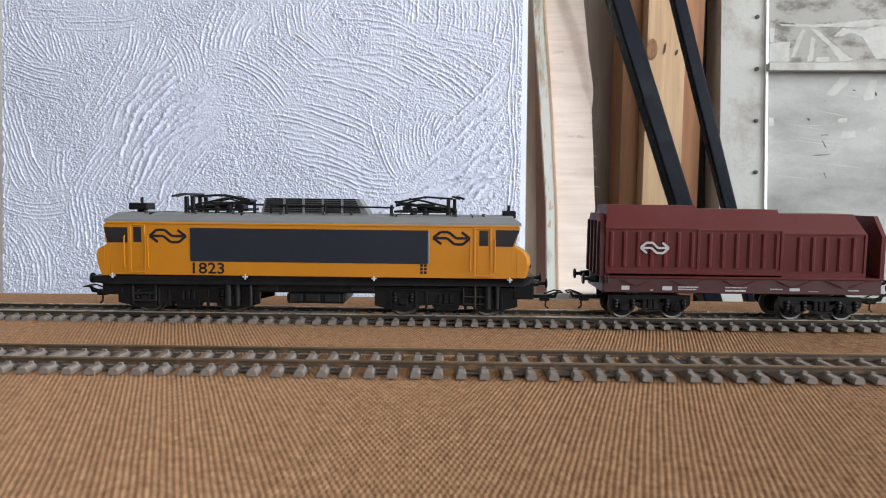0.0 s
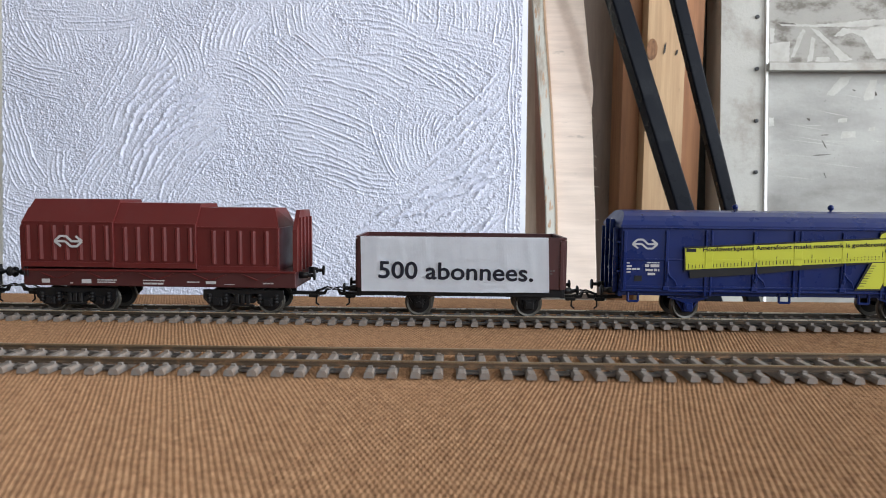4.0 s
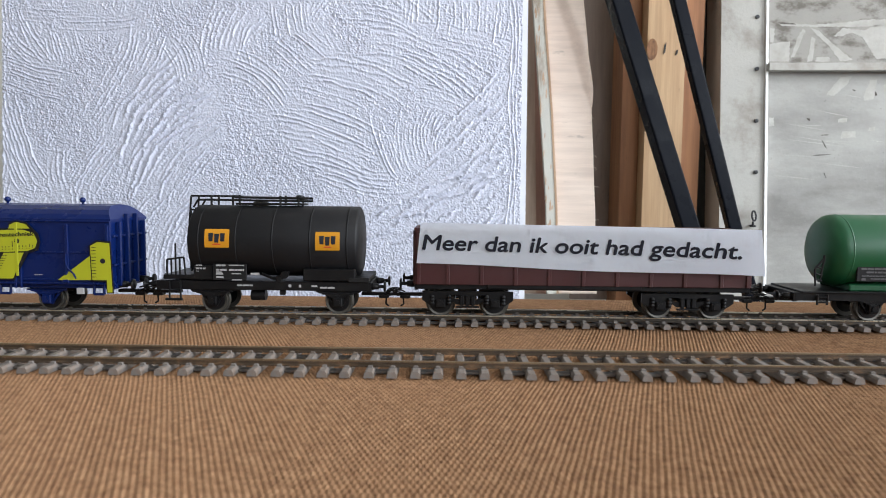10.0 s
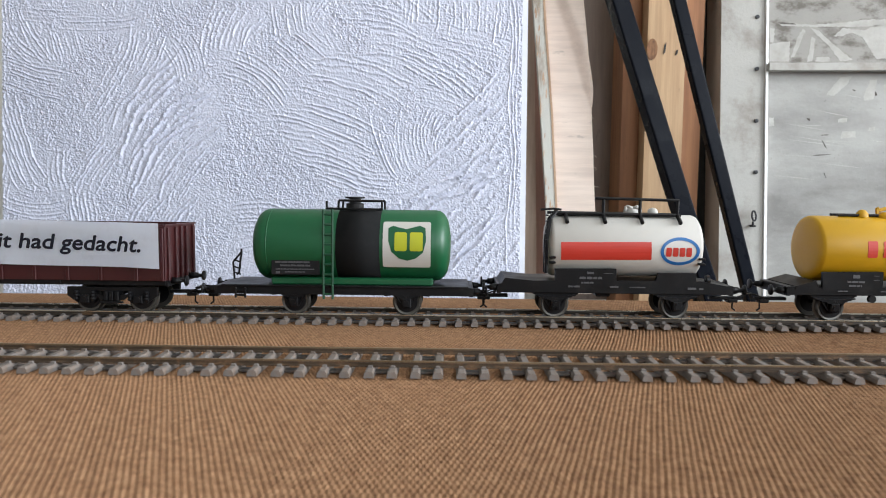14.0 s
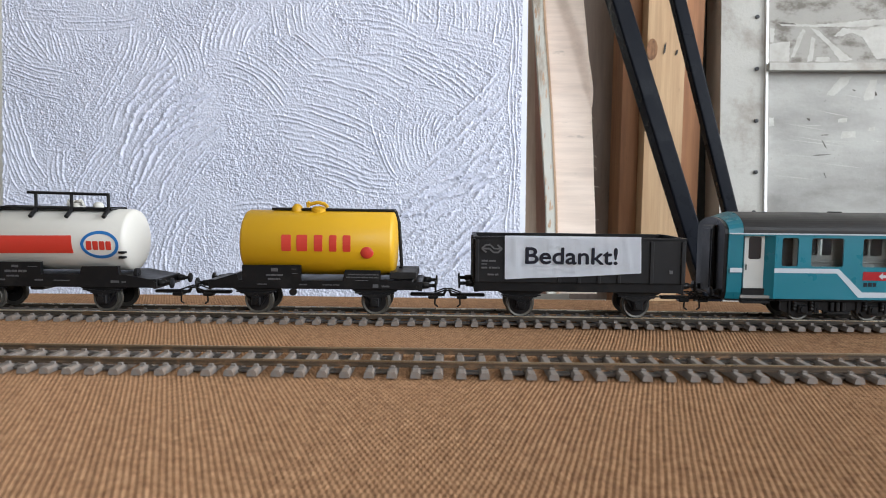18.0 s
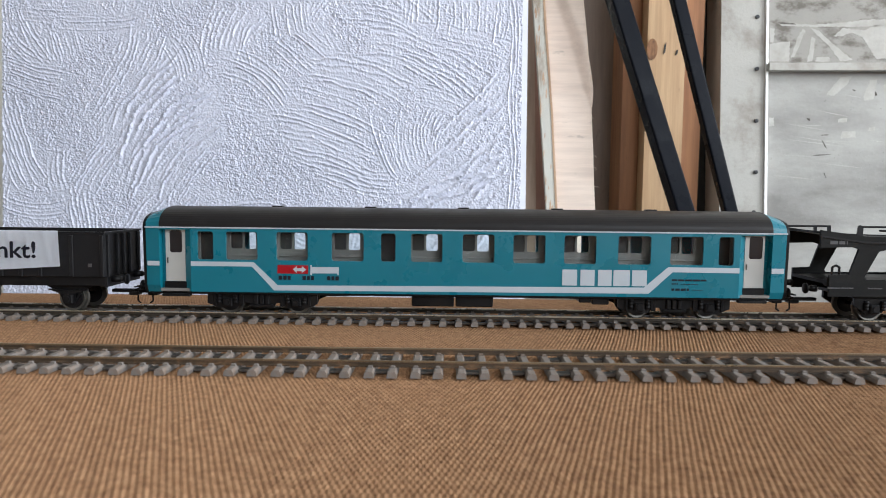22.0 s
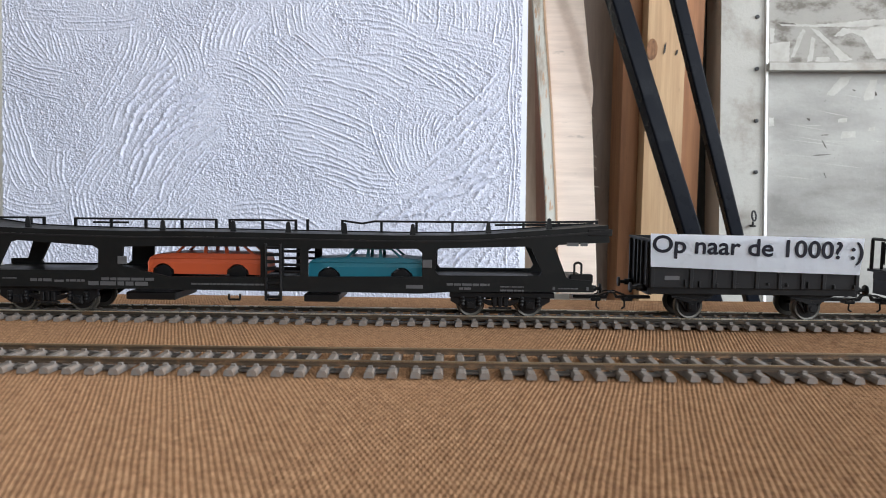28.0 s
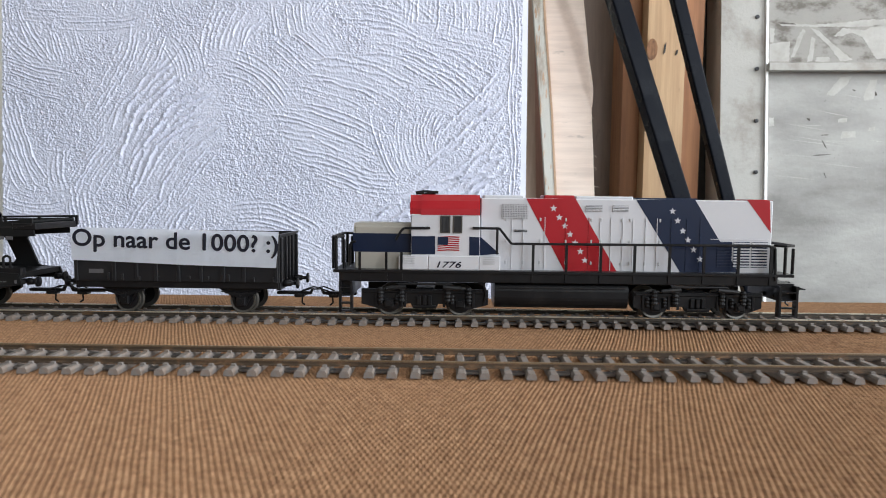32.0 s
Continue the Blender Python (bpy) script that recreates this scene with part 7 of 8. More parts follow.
    for p, q in ((42.05, 48.32), (49.76, 55.78), (57.23, 63.0), (63.73, 70.7), (71.66, 77.91)):
        part("name_block", box(bm_new(), p, q, y - 0.05, y + 0.1, 14.83, 21.64, 0.02), PALE_STRIPE, v, "plain pale block")
    bars("marking", [(88.47, 103.09, 17.27, 18.0), (88.47, 91.11, 15.81, 16.29), (92.31, 99.5, 15.81, 16.05), (88.47, 95.9, 13.12, 14.1), (97.1, 101.9, 13.37, 13.61)], y, v, INK, "dark unreadable markings")
    # underside
    part("end_frame", box(bm_new(), e0 + 1, f1 - 1, -W + 3.2, W - 3.2, lo - 1.5, lo + 0.98, 0.1), BLACK, v)
    part("underframe", box(bm_new(), -113.8, 115.06, -W + 1.6, W - 1.6, 8.97, lo, 0.3), BLACK, v)
    for p, q, zz in ((-62.46, -49.54, 8.24), (-22.31, -3.88, 4.32), (-3.15, 13.07, 4.32), (50.24, 55.54, 6.77), (55.78, 63.24, 6.03)):
        part("equipment_box", box(bm_new(), p, q, -12.5, 12.5, zz, lo + 0.2, 0.5), BLACK, v)
    bogie(v, -87.36, 30, 5.3, BLACK, "solid", 48)
    bogie(v, 91.11, 30, 5.3, BLACK, "solid", 48)
    for x, e in ((e0, -1), (f1, 1)):
        buffers(v, x, e, 11.9, reach=5)
        coupler(v, x, e)


passenger_coach()


# ---------- double-deck car carrier with two toy cars ----------
CARRIER_BLACK = paint("worn_black_carrier", (0.0085, 0.009, 0.0095), 0.42, vary=0.25, dirt=(0.022, 0.021, 0.02), dirt_amount=0.4, gloss=0.16)


def car_carrier():
    W = 15.5
    v = vehicle("car_carrier_wagon", "black double-deck model car-carrier wagon with railings", "car carrier", 1669.85)
    left_top = [(-142.24, 31.6), (-142.27, 39.56), (-123.94, 37.12), (-102.27, 36.4), (-66.26, 35.84), (-42.34, 36.11)]
    left_low = [(-65.59, 10.9), (-93.38, 10.4), (-97.06, 11.48), (-137.79, 11.21), (-137.84, 20.48), (-129.6, 20.83), (-126.06, 31.54), (-128.72, 32.48), (-140.79, 32.1)]
    hole_left = [(-123.2, 19.6), (-117.61, 30.67), (-114.24, 31.44), (-81.71, 29.4), (-79.28, 27.98), (-79.6, 20.2), (-81.4, 18.8), (-122.4, 18.6)]
    a0, a1 = (-69.25, 20.83), (-68.49, 29.07)
    s0, s1 = (-123.76, 17.24), (-77.85, 17.81)
    left_end = -138.33
    right_top = [(24.35, 35.48), (48.51, 35.27), (72.61, 35.54), (87.04, 36.18), (108.61, 37.87), (134.88, 40.09), (139.16, 40.61), (139.87, 33.17)]
    right_low = [(132.69, 32.85), (118.34, 31.96), (116.93, 30.5), (121.81, 18.21), (123.52, 17.26), (132.19, 16.88), (133.78, 11.79), (72.17, 11.25), (59.57, 10.3), (24.28, 10.6)]
    hole_right = [(65.99, 20.0), (66.17, 28.94), (67.85, 29.93), (103.95, 31.07), (106.86, 30.14), (111.4, 20.4), (110.2, 18.6), (67.46, 18.4)]
    hole_a = [a0, a1, (-58.89, 29.43), (-10.86, 29.74), (-9.18, 28.55), (-9.32, 16.84), (-48.94, 16.36)]
    hole_b = [(11.16, 17.09), (11.23, 28.3), (12.69, 29.29), (58.2, 29.58), (60.15, 27.9), (60.23, 17.7)]
    hole_c = [(0.69, 17.46), (0.8, 29.15), (7.84, 29.23), (7.76, 17.54)]
    hole_d = [(-7.11, 17.85), (-6.98, 29.55), (-0.9, 29.62), (-1.01, 17.92)]
    for s in (-1, 1):
        y0, y1 = sorted((s * W, s * (W - 1.1)))
        bm = bm_new()
        plate(bm, [left_top + right_top + right_low + left_low] + [h for h in (hole_left, hole_a, hole_d, hole_c, hole_b, hole_right)], y0, y1)
        side = part("side_frame", bm, CARRIER_BLACK, v, "black side frame with openings")
        bm = bm_new()
        for q, w in zip((left_top[1:] + right_top[:-1]), (left_top[2:] + right_top[:-1])):
            y0, y1 = sorted((s * (W + 0.5), s * (W - 1.0)))
            if w[0] > q[0]:
                prism(bm, [(q[0], q[1] - 2.9), (w[0], w[1] - 2.9), (w[0], w[1] - 2.2), (q[0], q[1] - 2.2)], y0, y1)
        part("side_lip", bm, DARK, side)
    bm = bm_new()
    tops = left_top[1:] + right_top[:-1]
    prism(bm, [(x, z - 0.5) for x, z in tops] + [(x, z - 1.4) for x, z in reversed(tops)], -W + 1.1, W - 1.1)
    part("upper_deck", bm, CARRIER_BLACK, v)
    bm = bm_new()
    box(bm, -63.52, 64.3, -W + 1.1, W - 1.1, 12.55, 15.49)
    box(bm, left_end, -63.52, -W + 1.1, W - 1.1, 16.47, 17.94)
    box(bm, 64.3, 132.01, -W + 1.1, W - 1.1, 14.51, 16.96)
    part("lower_deck", bm, CARRIER_BLACK, v)
    # railings with posts along the far side of the upper deck
    def rail(points, posts, low=34.4):
        bm = bm_new()
        wire(bm, [(x, W - 0.4, z) for x, z in points], 0.5)
        for x in posts:
            z = float(np.interp(x, [p[0] for p in points], [p[1] for p in points]))
            box(bm, x - 0.6, x + 0.6, W - 0.9, W + 0.1, low + 0.045 * max(0, abs(x) - 85), z)
        part("railing", bm, BLACK, v)
    rail([(-144.5, 40.0), (-121.0, 40.1)], (-143.8, -128.0, -121.6))
    rail([(-107.0, 39.9), (-38.6, 40.0)], (-106.5, -89.4, -72.8, -55.5, -39.2))
    rail([(-98.0, 38.2), (-81.0, 38.2)], ())
    rail([(-33.3, 40.0), (-0.6, 40.0)], (-32.6, -17.0, -1.2))
    rail([(3.6, 40.2), (5.2, 40.2)], (4.4,))
    rail([(20.3, 40.2), (30.5, 38.9), (36.0, 40.0), (100, 40.2), (141.5, 41.0)], (20.9, 39.4, 56.0, 73.0, 90.0, 106.5, 123.0, 140.8))
    rail([(93.0, 38.9), (119.0, 39.3), (138.0, 39.8)], ())
    # wheel chocks along the deck
    steps = [-138.33]
    for x in (-118.0, -57.0, -25.2, -0.5, 24.8, 55.3, 89.0, 116.0):
        z = float(np.interp(x, [p[0] for p in tops], [p[1] for p in tops])) - 0.5
        bm = bm_new()
        prism(bm, [(x - 1.3, z), (x + 1.3, z), (x + 0.8, z + 4.4), (x, z + 5.0), (x - 0.8, z + 4.4)], -2.6, -1.8)
        part("wheel_chock", bm, DARK, v)
    bm = bm_new()
    ladder(bm, -6.82, -0.49, 6.66, 31.08, -W - 0.5, 8, 0.7)
    part("ladder", bm, BLACK, v, "black side ladder")
    for s in (-1, 1):
        bm = bm_new()
        for z in (27.93, 25.01, 22.09, 19.16):
            rod(bm, (0.73, s * (W - 0.5), z), (7.79, s * (W - 0.5), z), 0.6)
        part("ladder", bm, BLACK, v)
    for x, e in ((123.36, 1), (steps[0], -1)):
        bm = bm_new()
        box(bm, x, x + 10 if e > 0 else x + 6, -W + 0.5, -W + 4, 15.49, 19.4, 0.5)
        wire(bm, [(x + 2, -W + 1, 19.4), (x + 2, -W + 1, 23.79), (x + 3.5, -W + 1, 24.52), (x + 5, -W + 1, 23.79), (x + 5, -W + 1, 19.4)], 0.5)
        part("end_fitting", bm, BLACK, v)
    part("end_bracket", box(bm_new(), 130.56, 140.88, -W - 0.3, W + 0.3, 35.93, 38.83, 0.3), BLACK, v)
    bars("marking", [(70.83, 89.18, 14.02, 15.0), (76.14, 81.45, 12.3, 13.29), (93.76, 103.88, 11.81, 12.55), (93.76, 103.88, 13.53, 14.02), (-39.28, -6.58, 13.04, 13.78), (-78.24, -55.43, 14.51, 15.73), (121.68, 130.56, 31.57, 33.02), (116.15, 117.11, 12.55, 14.02), (130.56, 131.53, 12.55, 14.02), (118.55, 126.96, 13.04, 13.53), (53.41, 60.67, 12.55, 14.02)],
         -W - 0.05, v, DIM_MARK, "dim unreadable markings")
    for x in (-68.91, 62.37):
        part("sign_plate", box(bm_new(), x - 2, x + 2, -W - 0.4, -W + 0.1, 21.6, 25.01, 0.1), DIM_MARK, v, "small grey plate")
    bars("marking", [(-121.39, -115.35, 14.74, 15.23), (-109.31, -99.65, 13.76, 14.98), (-98.69, -94.83, 13.52, 14.49), (-93.63, -85.67, 13.76, 14.74), (-83.99, -57.54, 12.3, 14.01), (-138.33, -127.44, 14.74, 15.23), (-138.33, -131.07, 33.64, 35.09)], -W - 0.05, v, DIM_MARK)
    bogie(v, -103.27, 26.5, 5.6, BLACK, "pressed", 43)
    part("wheel_fender", box(bm_new(), -126.23, -82.78, -13.5, 13.5, 10.35, 12.3, 0.3), BLACK, v)
    buffers(v, -140.27, -1, 14.01, reach=5)
    coupler(v, -140.75, -1)
    bogie(v, 94.0, 25.5, 5.6, BLACK, "pressed", 43)
    part("wheel_fender", box(bm_new(), 72.04, 117.35, -13.5, 13.5, 8.62, 11.08, 0.3), BLACK, v)
    buffers(v, 132.97, 1, 12.79, reach=5)
    coupler(v, 133.45, 1)
    for a, b in ((8.52, 23.83), (-69.65, -47.6)):
        part("equipment_box", box(bm_new(), a, b, -12, 12, 5.67, 9.11, 0.5), BLACK, v)
    bm = bm_new()
    for x in (-20.96, -3.9):
        wire(bm, [(x - 2.4, -W + 1, 9.11), (x - 2.4, -W + 1, 6.66), (x + 2.4, -W + 1, 6.66), (x + 2.4, -W + 1, 9.11)], 0.5)
    part("step_iron", bm, BLACK, v)


car_carrier()


def toy_car(label, material, s0, x0, x1, zb, zw, zr, hood, roof0, roof1, tail, wheels):
    """A small plastic saloon on the lower deck: shell with wheel arches, pillars, roof and wheels."""
    W = 9.0
    v = vehicle("toy_car", label, "toy car", s0)
    def arch(x):
        return [(x + 5.0 * math.cos(math.radians(t)), zb + 0.2 + 5.2 * math.sin(math.radians(t))) for t in range(0, 181, 20)]
    low = [(x1, zb)] + [p for x in sorted(wheels, reverse=True) for p in arch(x)] + [(x0, zb)]
    bm = bm_new()
    prism(bm, [(x0, zb + 5), (x0 + 0.6, zw - 1.8), (x0 + 3, zw - 0.6), (hood, zw + 0.2), (tail, zw + 0.1), (x1 - 0.6, zw - 0.6), (x1, zb + 5)] + low, -W, W)
    for q in bm.verts:
        if q.co.z > zw - 2:
            q.co.y *= 0.93
    bmesh.ops.bevel(bm, geom=[e for e in bm.edges if abs(e.verts[0].co.y - e.verts[1].co.y) < 0.01 and e.verts[0].co.z + e.verts[1].co.z > 2 * zb + 8], offset=0.5, segments=2, affect="EDGES")
    part("shell", bm, material, v, "moulded body shell")
    bm = bm_new()
    prism(bm, [(roof0 - 0.6, zr - 0.2), (roof1 + 0.6, zr - 0.2), (roof1 - 1.8, zr + 1.3), (roof0 + 1.8, zr + 1.3)], -W + 1.5, W - 1.5)
    part("car_roof", bm, material, v)
    n = (roof1 - roof0)
    for top, bot in ((roof0, hood), (roof0 + n * 0.36, roof0 + n * 0.34), (roof0 + n * 0.70, roof0 + n * 0.72), (roof1, tail)):
        for y in (-W + 1.2, W - 2.2):
            bm = bm_new()
            prism(bm, [(bot - 0.8, zw - 0.4), (bot + 0.8, zw - 0.4), (top + 0.6, zr + 0.3), (top - 0.6, zr + 0.3)], y, y + 1.0)
            part("pillar", bm, material, v)
    part("waistline", box(bm_new(), x0 + 1, x1 - 1, -W - 0.15, -W + 0.2, zw - 2.2, zw - 1.8, 0.05), material, v)
    part("bumper", box(bm_new(), x0 - 0.7, x0 + 0.8, -W + 0.5, W - 0.5, zb + 1.2, zb + 2.6, 0.3), STEEL, v)
    part("bumper", box(bm_new(), x1 - 0.8, x1 + 0.7, -W + 0.5, W - 0.5, zb + 1.2, zb + 2.6, 0.3), STEEL, v)
    for y in (-6, 6):
        bm = bm_new()
        lathe(bm, [(x0 - 0.3, 1.0), (x0 + 0.9, 1.2)], 12, "x", (0, y, zw - 3.6))
        part("headlamp", bm, STEEL, v)
    for x in wheels:
        for s in (-1, 1):
            bm = bm_new()
            lathe(bm, [(s * (W - 0.3), 1.6), (s * (W - 0.4), 3.6), (s * (W - 2.6), 3.6), (s * (W - 2.6), 1.6)], 20, "y", (x, 0, zb + 0.6))
            part("tyre", bm, BLACK, v)
    part("car_floor", box(bm_new(), x0 + 2, x1 - 2, -W + 1, W - 1, zb + 0.2, zb + 2.5), BLACK, v)


toy_car("orange plastic toy saloon car on the carrier's lower deck", CAR_ORANGE, 1668.13, -59.24, -7.98, 16.64, 25.87, 29.36, -47.5, -43.0, -17.5, -12.8, (-52.6, -19.6))
toy_car("teal plastic toy saloon car on the carrier's lower deck", CAR_TEAL, 1668.13, 11.71, 61.85, 15.89, 24.88, 28.61, 28.2, 32.4, 47.8, 53.0, (20.66, 52.69))


# ---------- red, white and blue diesel locomotive ----------
def star(cx, cz, r):
    return [(cx + (r if i % 2 == 0 else r * 0.42) * math.sin(math.pi * i / 5), cz + (r if i % 2 == 0 else r * 0.42) * math.cos(math.pi * i / 5)) for i in range(10)]


def diesel_locomotive():
    v = vehicle("diesel_locomotive", "white model diesel locomotive with red and navy star bands", "locomotive", 2037.6)
    D, HW, CW = 16.0, 10.6, 15.0
    # deck and side sill
    part("deck", box(bm_new(), -98.89, 97.37, -D, D, 19.2, 20.5, 0.2), BLACK, v)
    part("side_sill", box(bm_new(), -96.46, 90.72, -D + 0.6, D - 0.6, 15.35, 19.47, 0.3), BLACK, v)
    # long hood
    hood = part("long_hood", box(bm_new(), -35.79, 89.62, -HW, HW, 19.76, 51.64, 0.5), LOCO_WHITE, v)
    bm = bm_new()
    for a, b in ((-34.32, -16.81), (5.66, 30.57)):
        box(bm, a, b, -7, 7, 51.17, 52.83, 0.4)
    part("roof_hatch", bm, LOCO_WHITE, hood)
    bm = bm_new()
    box(bm, 31.81, 58.64, -7, 7, 51.17, 52.36, 0.4)
    part("roof_hatch", bm, LOCO_BLUE, hood, "navy roof hatch")
    bm = bm_new()
    box(bm, -8.06, 5.16, -7, 7, 51.17, 53.07, 0.4)
    part("roof_hatch", bm, LOCO_RED, hood, "red roof hatch")
    part("roof_hatch", box(bm_new(), 80.93, 88.85, -7, 7, 51.17, 52.12, 0.3), LOCO_RED, hood)
    y = -HW
    def band(loop, mat, d=0.1, name="colour_band", label="", up=hood, holes=()):
        bm = bm_new()
        plate(bm, [loop] + list(holes), y - d, y + 0.15)
        return part(name, bm, mat, up, label)
    band([(-16.23, 51.47), (4.93, 51.69), (23.67, 20.03), (1.12, 19.76)], LOCO_RED, label="red diagonal band")
    band([(30.92, 51.47), (56.1, 51.74), (75.9, 20.67), (50.8, 20.36)], LOCO_BLUE, label="navy diagonal band")
    band([(78.31, 51.97), (87.97, 51.83), (88.9, 37.99)], LOCO_RED, label="red corner")
    # bands carried over the hood roof
    for a, b, m in ((-15.64, 5.7, LOCO_RED), (31.88, 57.26, LOCO_BLUE), (79.65, 89.37, LOCO_RED)):
        part("roof_band", box(bm_new(), a, b, -HW + 0.5, HW - 0.5, 51.64, 51.64 + 0.12), m, hood)
    for px, pz in ((-4.45, 47.45), (-1.92, 43.57), (0.61, 39.93), (2.9, 36.29), (5.2, 32.63), (7.5, 28.97), (9.56, 25.05),
                   (46.61, 46.78), (48.95, 42.67), (51.31, 38.3), (53.65, 34.41), (56.25, 30.27), (59.1, 26.13)):
        band(star(px, pz, 1.55), LOCO_WHITE, 0.18, "star", "small white star")
    # doors, hinges, grilles on the hood side
    for x in (-22.27, -17.36, -8.03, 1.05, 10.85, 15.74, 20.39, 25.53, 29.93, 35.3, 40.19, 46.29, 52.87, 58.72):
        part("door_seam", box(bm_new(), x - 0.14, x + 0.14, y - 0.3, y, 20.75, 43.6, 0.05), LOCO_WHITE if not (-5.08 < x < 13.3 or 41.41 < x) else (LOCO_RED if x < 23.08 else LOCO_BLUE), hood)
    bm = bm_new()
    for x in (-24.73, -17.36, -9.99, 1.05, 12.07, 16.23, 25.04, 28.71, 35.3, 41.41):
        for z in (41.89, 32.58, 23.22):
            box(bm, x - 0.35, x + 0.35, y - 0.45, y, z, z + 1.4, 0.1)
    part("hinge", bm, PALE_MARK, hood)
    def grille(a, b, z0, z1, n, bar, back, label, upright=0):
        g = part("grille", box(bm_new(), a, b, y - 0.16, y + 0.1, z0, z1), back, hood, label)
        bm = bm_new()
        for i in range(n):
            z = z0 + (z1 - z0) * (i + 0.5) / n
            box(bm, a, b, y - 0.5, y - 0.1, z - 0.25 * (z1 - z0) / n, z + 0.25 * (z1 - z0) / n)
        for i in range(upright):
            x = a + (b - a) * (i + 0.5) / upright
            box(bm, x - 0.15, x + 0.15, y - 0.5, y - 0.1, z0, z1)
        part("grille_slat", bm, bar, g)
    grille(-26.69, -15.39, 42.87, 48.96, 8, LOCO_WHITE, DARK, "wire-mesh intake grille", 16)
    grille(9.38, 16.48, 46.28, 48.96, 4, LOCO_WHITE, ROOF_GREY, "small grey vent")
    grille(20.88, 27.73, 46.28, 48.96, 4, LOCO_WHITE, ROOF_GREY, "small grey vent")
    grille(66.27, 72.6, 22.23, 33.81, 9, LOCO_BLUE, LOCO_BLUE, "navy radiator louvres")
    grille(73.33, 80.38, 22.73, 33.81, 9, LOCO_WHITE, LOCO_BLUE, "white radiator louvres")
    grille(81.11, 87.92, 22.73, 33.81, 9, LOCO_WHITE, LOCO_BLUE, "white radiator louvres")
    part("radiator_cover", box(bm_new(), 63.35, 88.4, y - 0.3, y + 0.1, 34.79, 35.03), LOCO_WHITE, hood)
    grille(-21.29, -15.64, 37.0, 38.22, 2, DARK, LOCO_WHITE, "narrow slot vent")
    part("number_panel", box(bm_new(), 89.62, 89.62 + 0.3, -4, 4, 37.0, 42.38), LOCO_RED, hood)
    # cab
    cab = part("cab", box(bm_new(), -65.61, -36.21, -CW, CW, 20.21, 44.44, 0.3), LOCO_WHITE, v)
    bm = bm_new()
    prism(bm, [(-CW - 0.2, 44.2), (-CW + 0.2, 46.84), (-CW + 2.2, 50.2), (-8, 52.84), (8, 52.84), (CW - 2.2, 50.2), (CW - 0.2, 46.84), (CW + 0.2, 44.2)], -61.48, -36.21, "x")
    part("number_board", box(bm_new(), -66.1 - 0.35, -66.1, -CW + 4.5, CW - 4.5, 47.56, 49.24, 0.1), DARK, cab, "dark number board")
    for y0, y1 in ((-CW + 3, -1.2), (1.2, CW - 3)):
        part("front_window", box(bm_new(), -65.61 - 0.35, -65.61, y0, y1, 41.07, 43.72, 0.1), DARK_GLASS, cab, "dark front window")
    part("cab_roof", bm, LOCO_RED, cab, "red rounded cab roof")
    bm = bm_new()
    prism(bm, [(-CW + 0.5, 44.2), (-CW + 0.6, 46.84), (-CW + 2.6, 49.96), (-8, 52.6), (8, 52.6), (CW - 2.6, 49.96), (CW - 0.6, 46.84), (CW - 0.5, 44.2)], -66.1, -61.48, "x")
    part("cab_front_roof", bm, LOCO_RED, cab)
    bm = bm_new()
    wire(bm, [(-64.25, -6, 53.54), (-60.52, -6, 54.26), (-54.31, -6, 53.78)], 0.6)
    box(bm, -64.25, -55.55, -5, 5, 52.83, 53.54, 0.2)
    part("horn", bm, BLACK, cab)
    for a, b in ((-53.21, -48.84), (-47.86, -43.74)):
        bm = bm_new()
        plate(bm, [rrect(a, b, 36.48, 43.96, 0.3), rrect(a + 0.6, b - 0.6, 36.96, 43.48, 0.3)[::-1]], -CW - 0.3, -CW + 0.1)
        w = part("cab_window", bm, STEEL, cab, "framed cab side window")
        part("window_pane", box(bm_new(), a + 0.6, b - 0.6, -CW - 0.12, -CW - 0.04, 36.96, 43.48), DARK_GLASS, w)
    yc = -CW - 0.1
    def mark(loop, mat, name, up=cab, d=0.0, label=""):
        bm = bm_new()
        plate(bm, [loop], yc - d, yc + 0.15)
        return part(name, bm, mat, up, label)
    mark([(-65.45, 35.01), (-55.27, 35.13), (-55.2, 27.35), (-65.4, 27.23)], LOCO_BLUE, "navy_band")
    mark([(-40.75, 35.05), (-36.39, 34.86), (-36.28, 27.09), (-40.64, 27.04)], LOCO_BLUE, "navy_band")
    band([(-35.98, 34.62), (-35.24, 34.38), (-27.52, 27.57), (-35.86, 26.73)], LOCO_BLUE, 0.12, "navy_band")
    # painted flag
    f0, f1, g0, g1 = -54.18, -44.95, 28.73, 34.79
    flag = mark([(f0, g0), (f1, g0 + 0.6), (f1, g1 - 0.4), (f0, g1)], LOCO_WHITE, "painted_flag", cab, 0.02, "small painted striped flag")
    for i in range(7):
        z = g0 + (g1 - g0) * (2 * i + 0.5) / 13
        bm = bm_new()
        prism(bm, [(f0, z - 0.2), (f0 + (f1 - f0) * 0.5, z + 0.15), (f1, z), (f1, z + 0.5), (f0 + (f1 - f0) * 0.5, z + 0.65), (f0, z + 0.3)], yc - 0.12, yc)
        part("flag_stripe", bm, LOCO_RED, flag)
    part("flag_canton", box(bm_new(), f0, f0 + (f1 - f0) * 0.48, yc - 0.2, yc, g0 + (g1 - g0) * 0.45, g1), LOCO_BLUE, flag)
    # low nose
    nose = part("short_hood", box(bm_new(), -90.43, -66.05, -HW, HW, 19.87, 39.0, 0.6), TAN_GREY, v, "warm grey low nose")
    bm = bm_new()
    prism(bm, [(-HW, 36.07), (-HW + 2.6, 40.22), (HW - 2.6, 40.22), (HW, 36.07)], -90.92, -66.05, "x")
    part("nose_top", bm, TAN_GREY, nose)
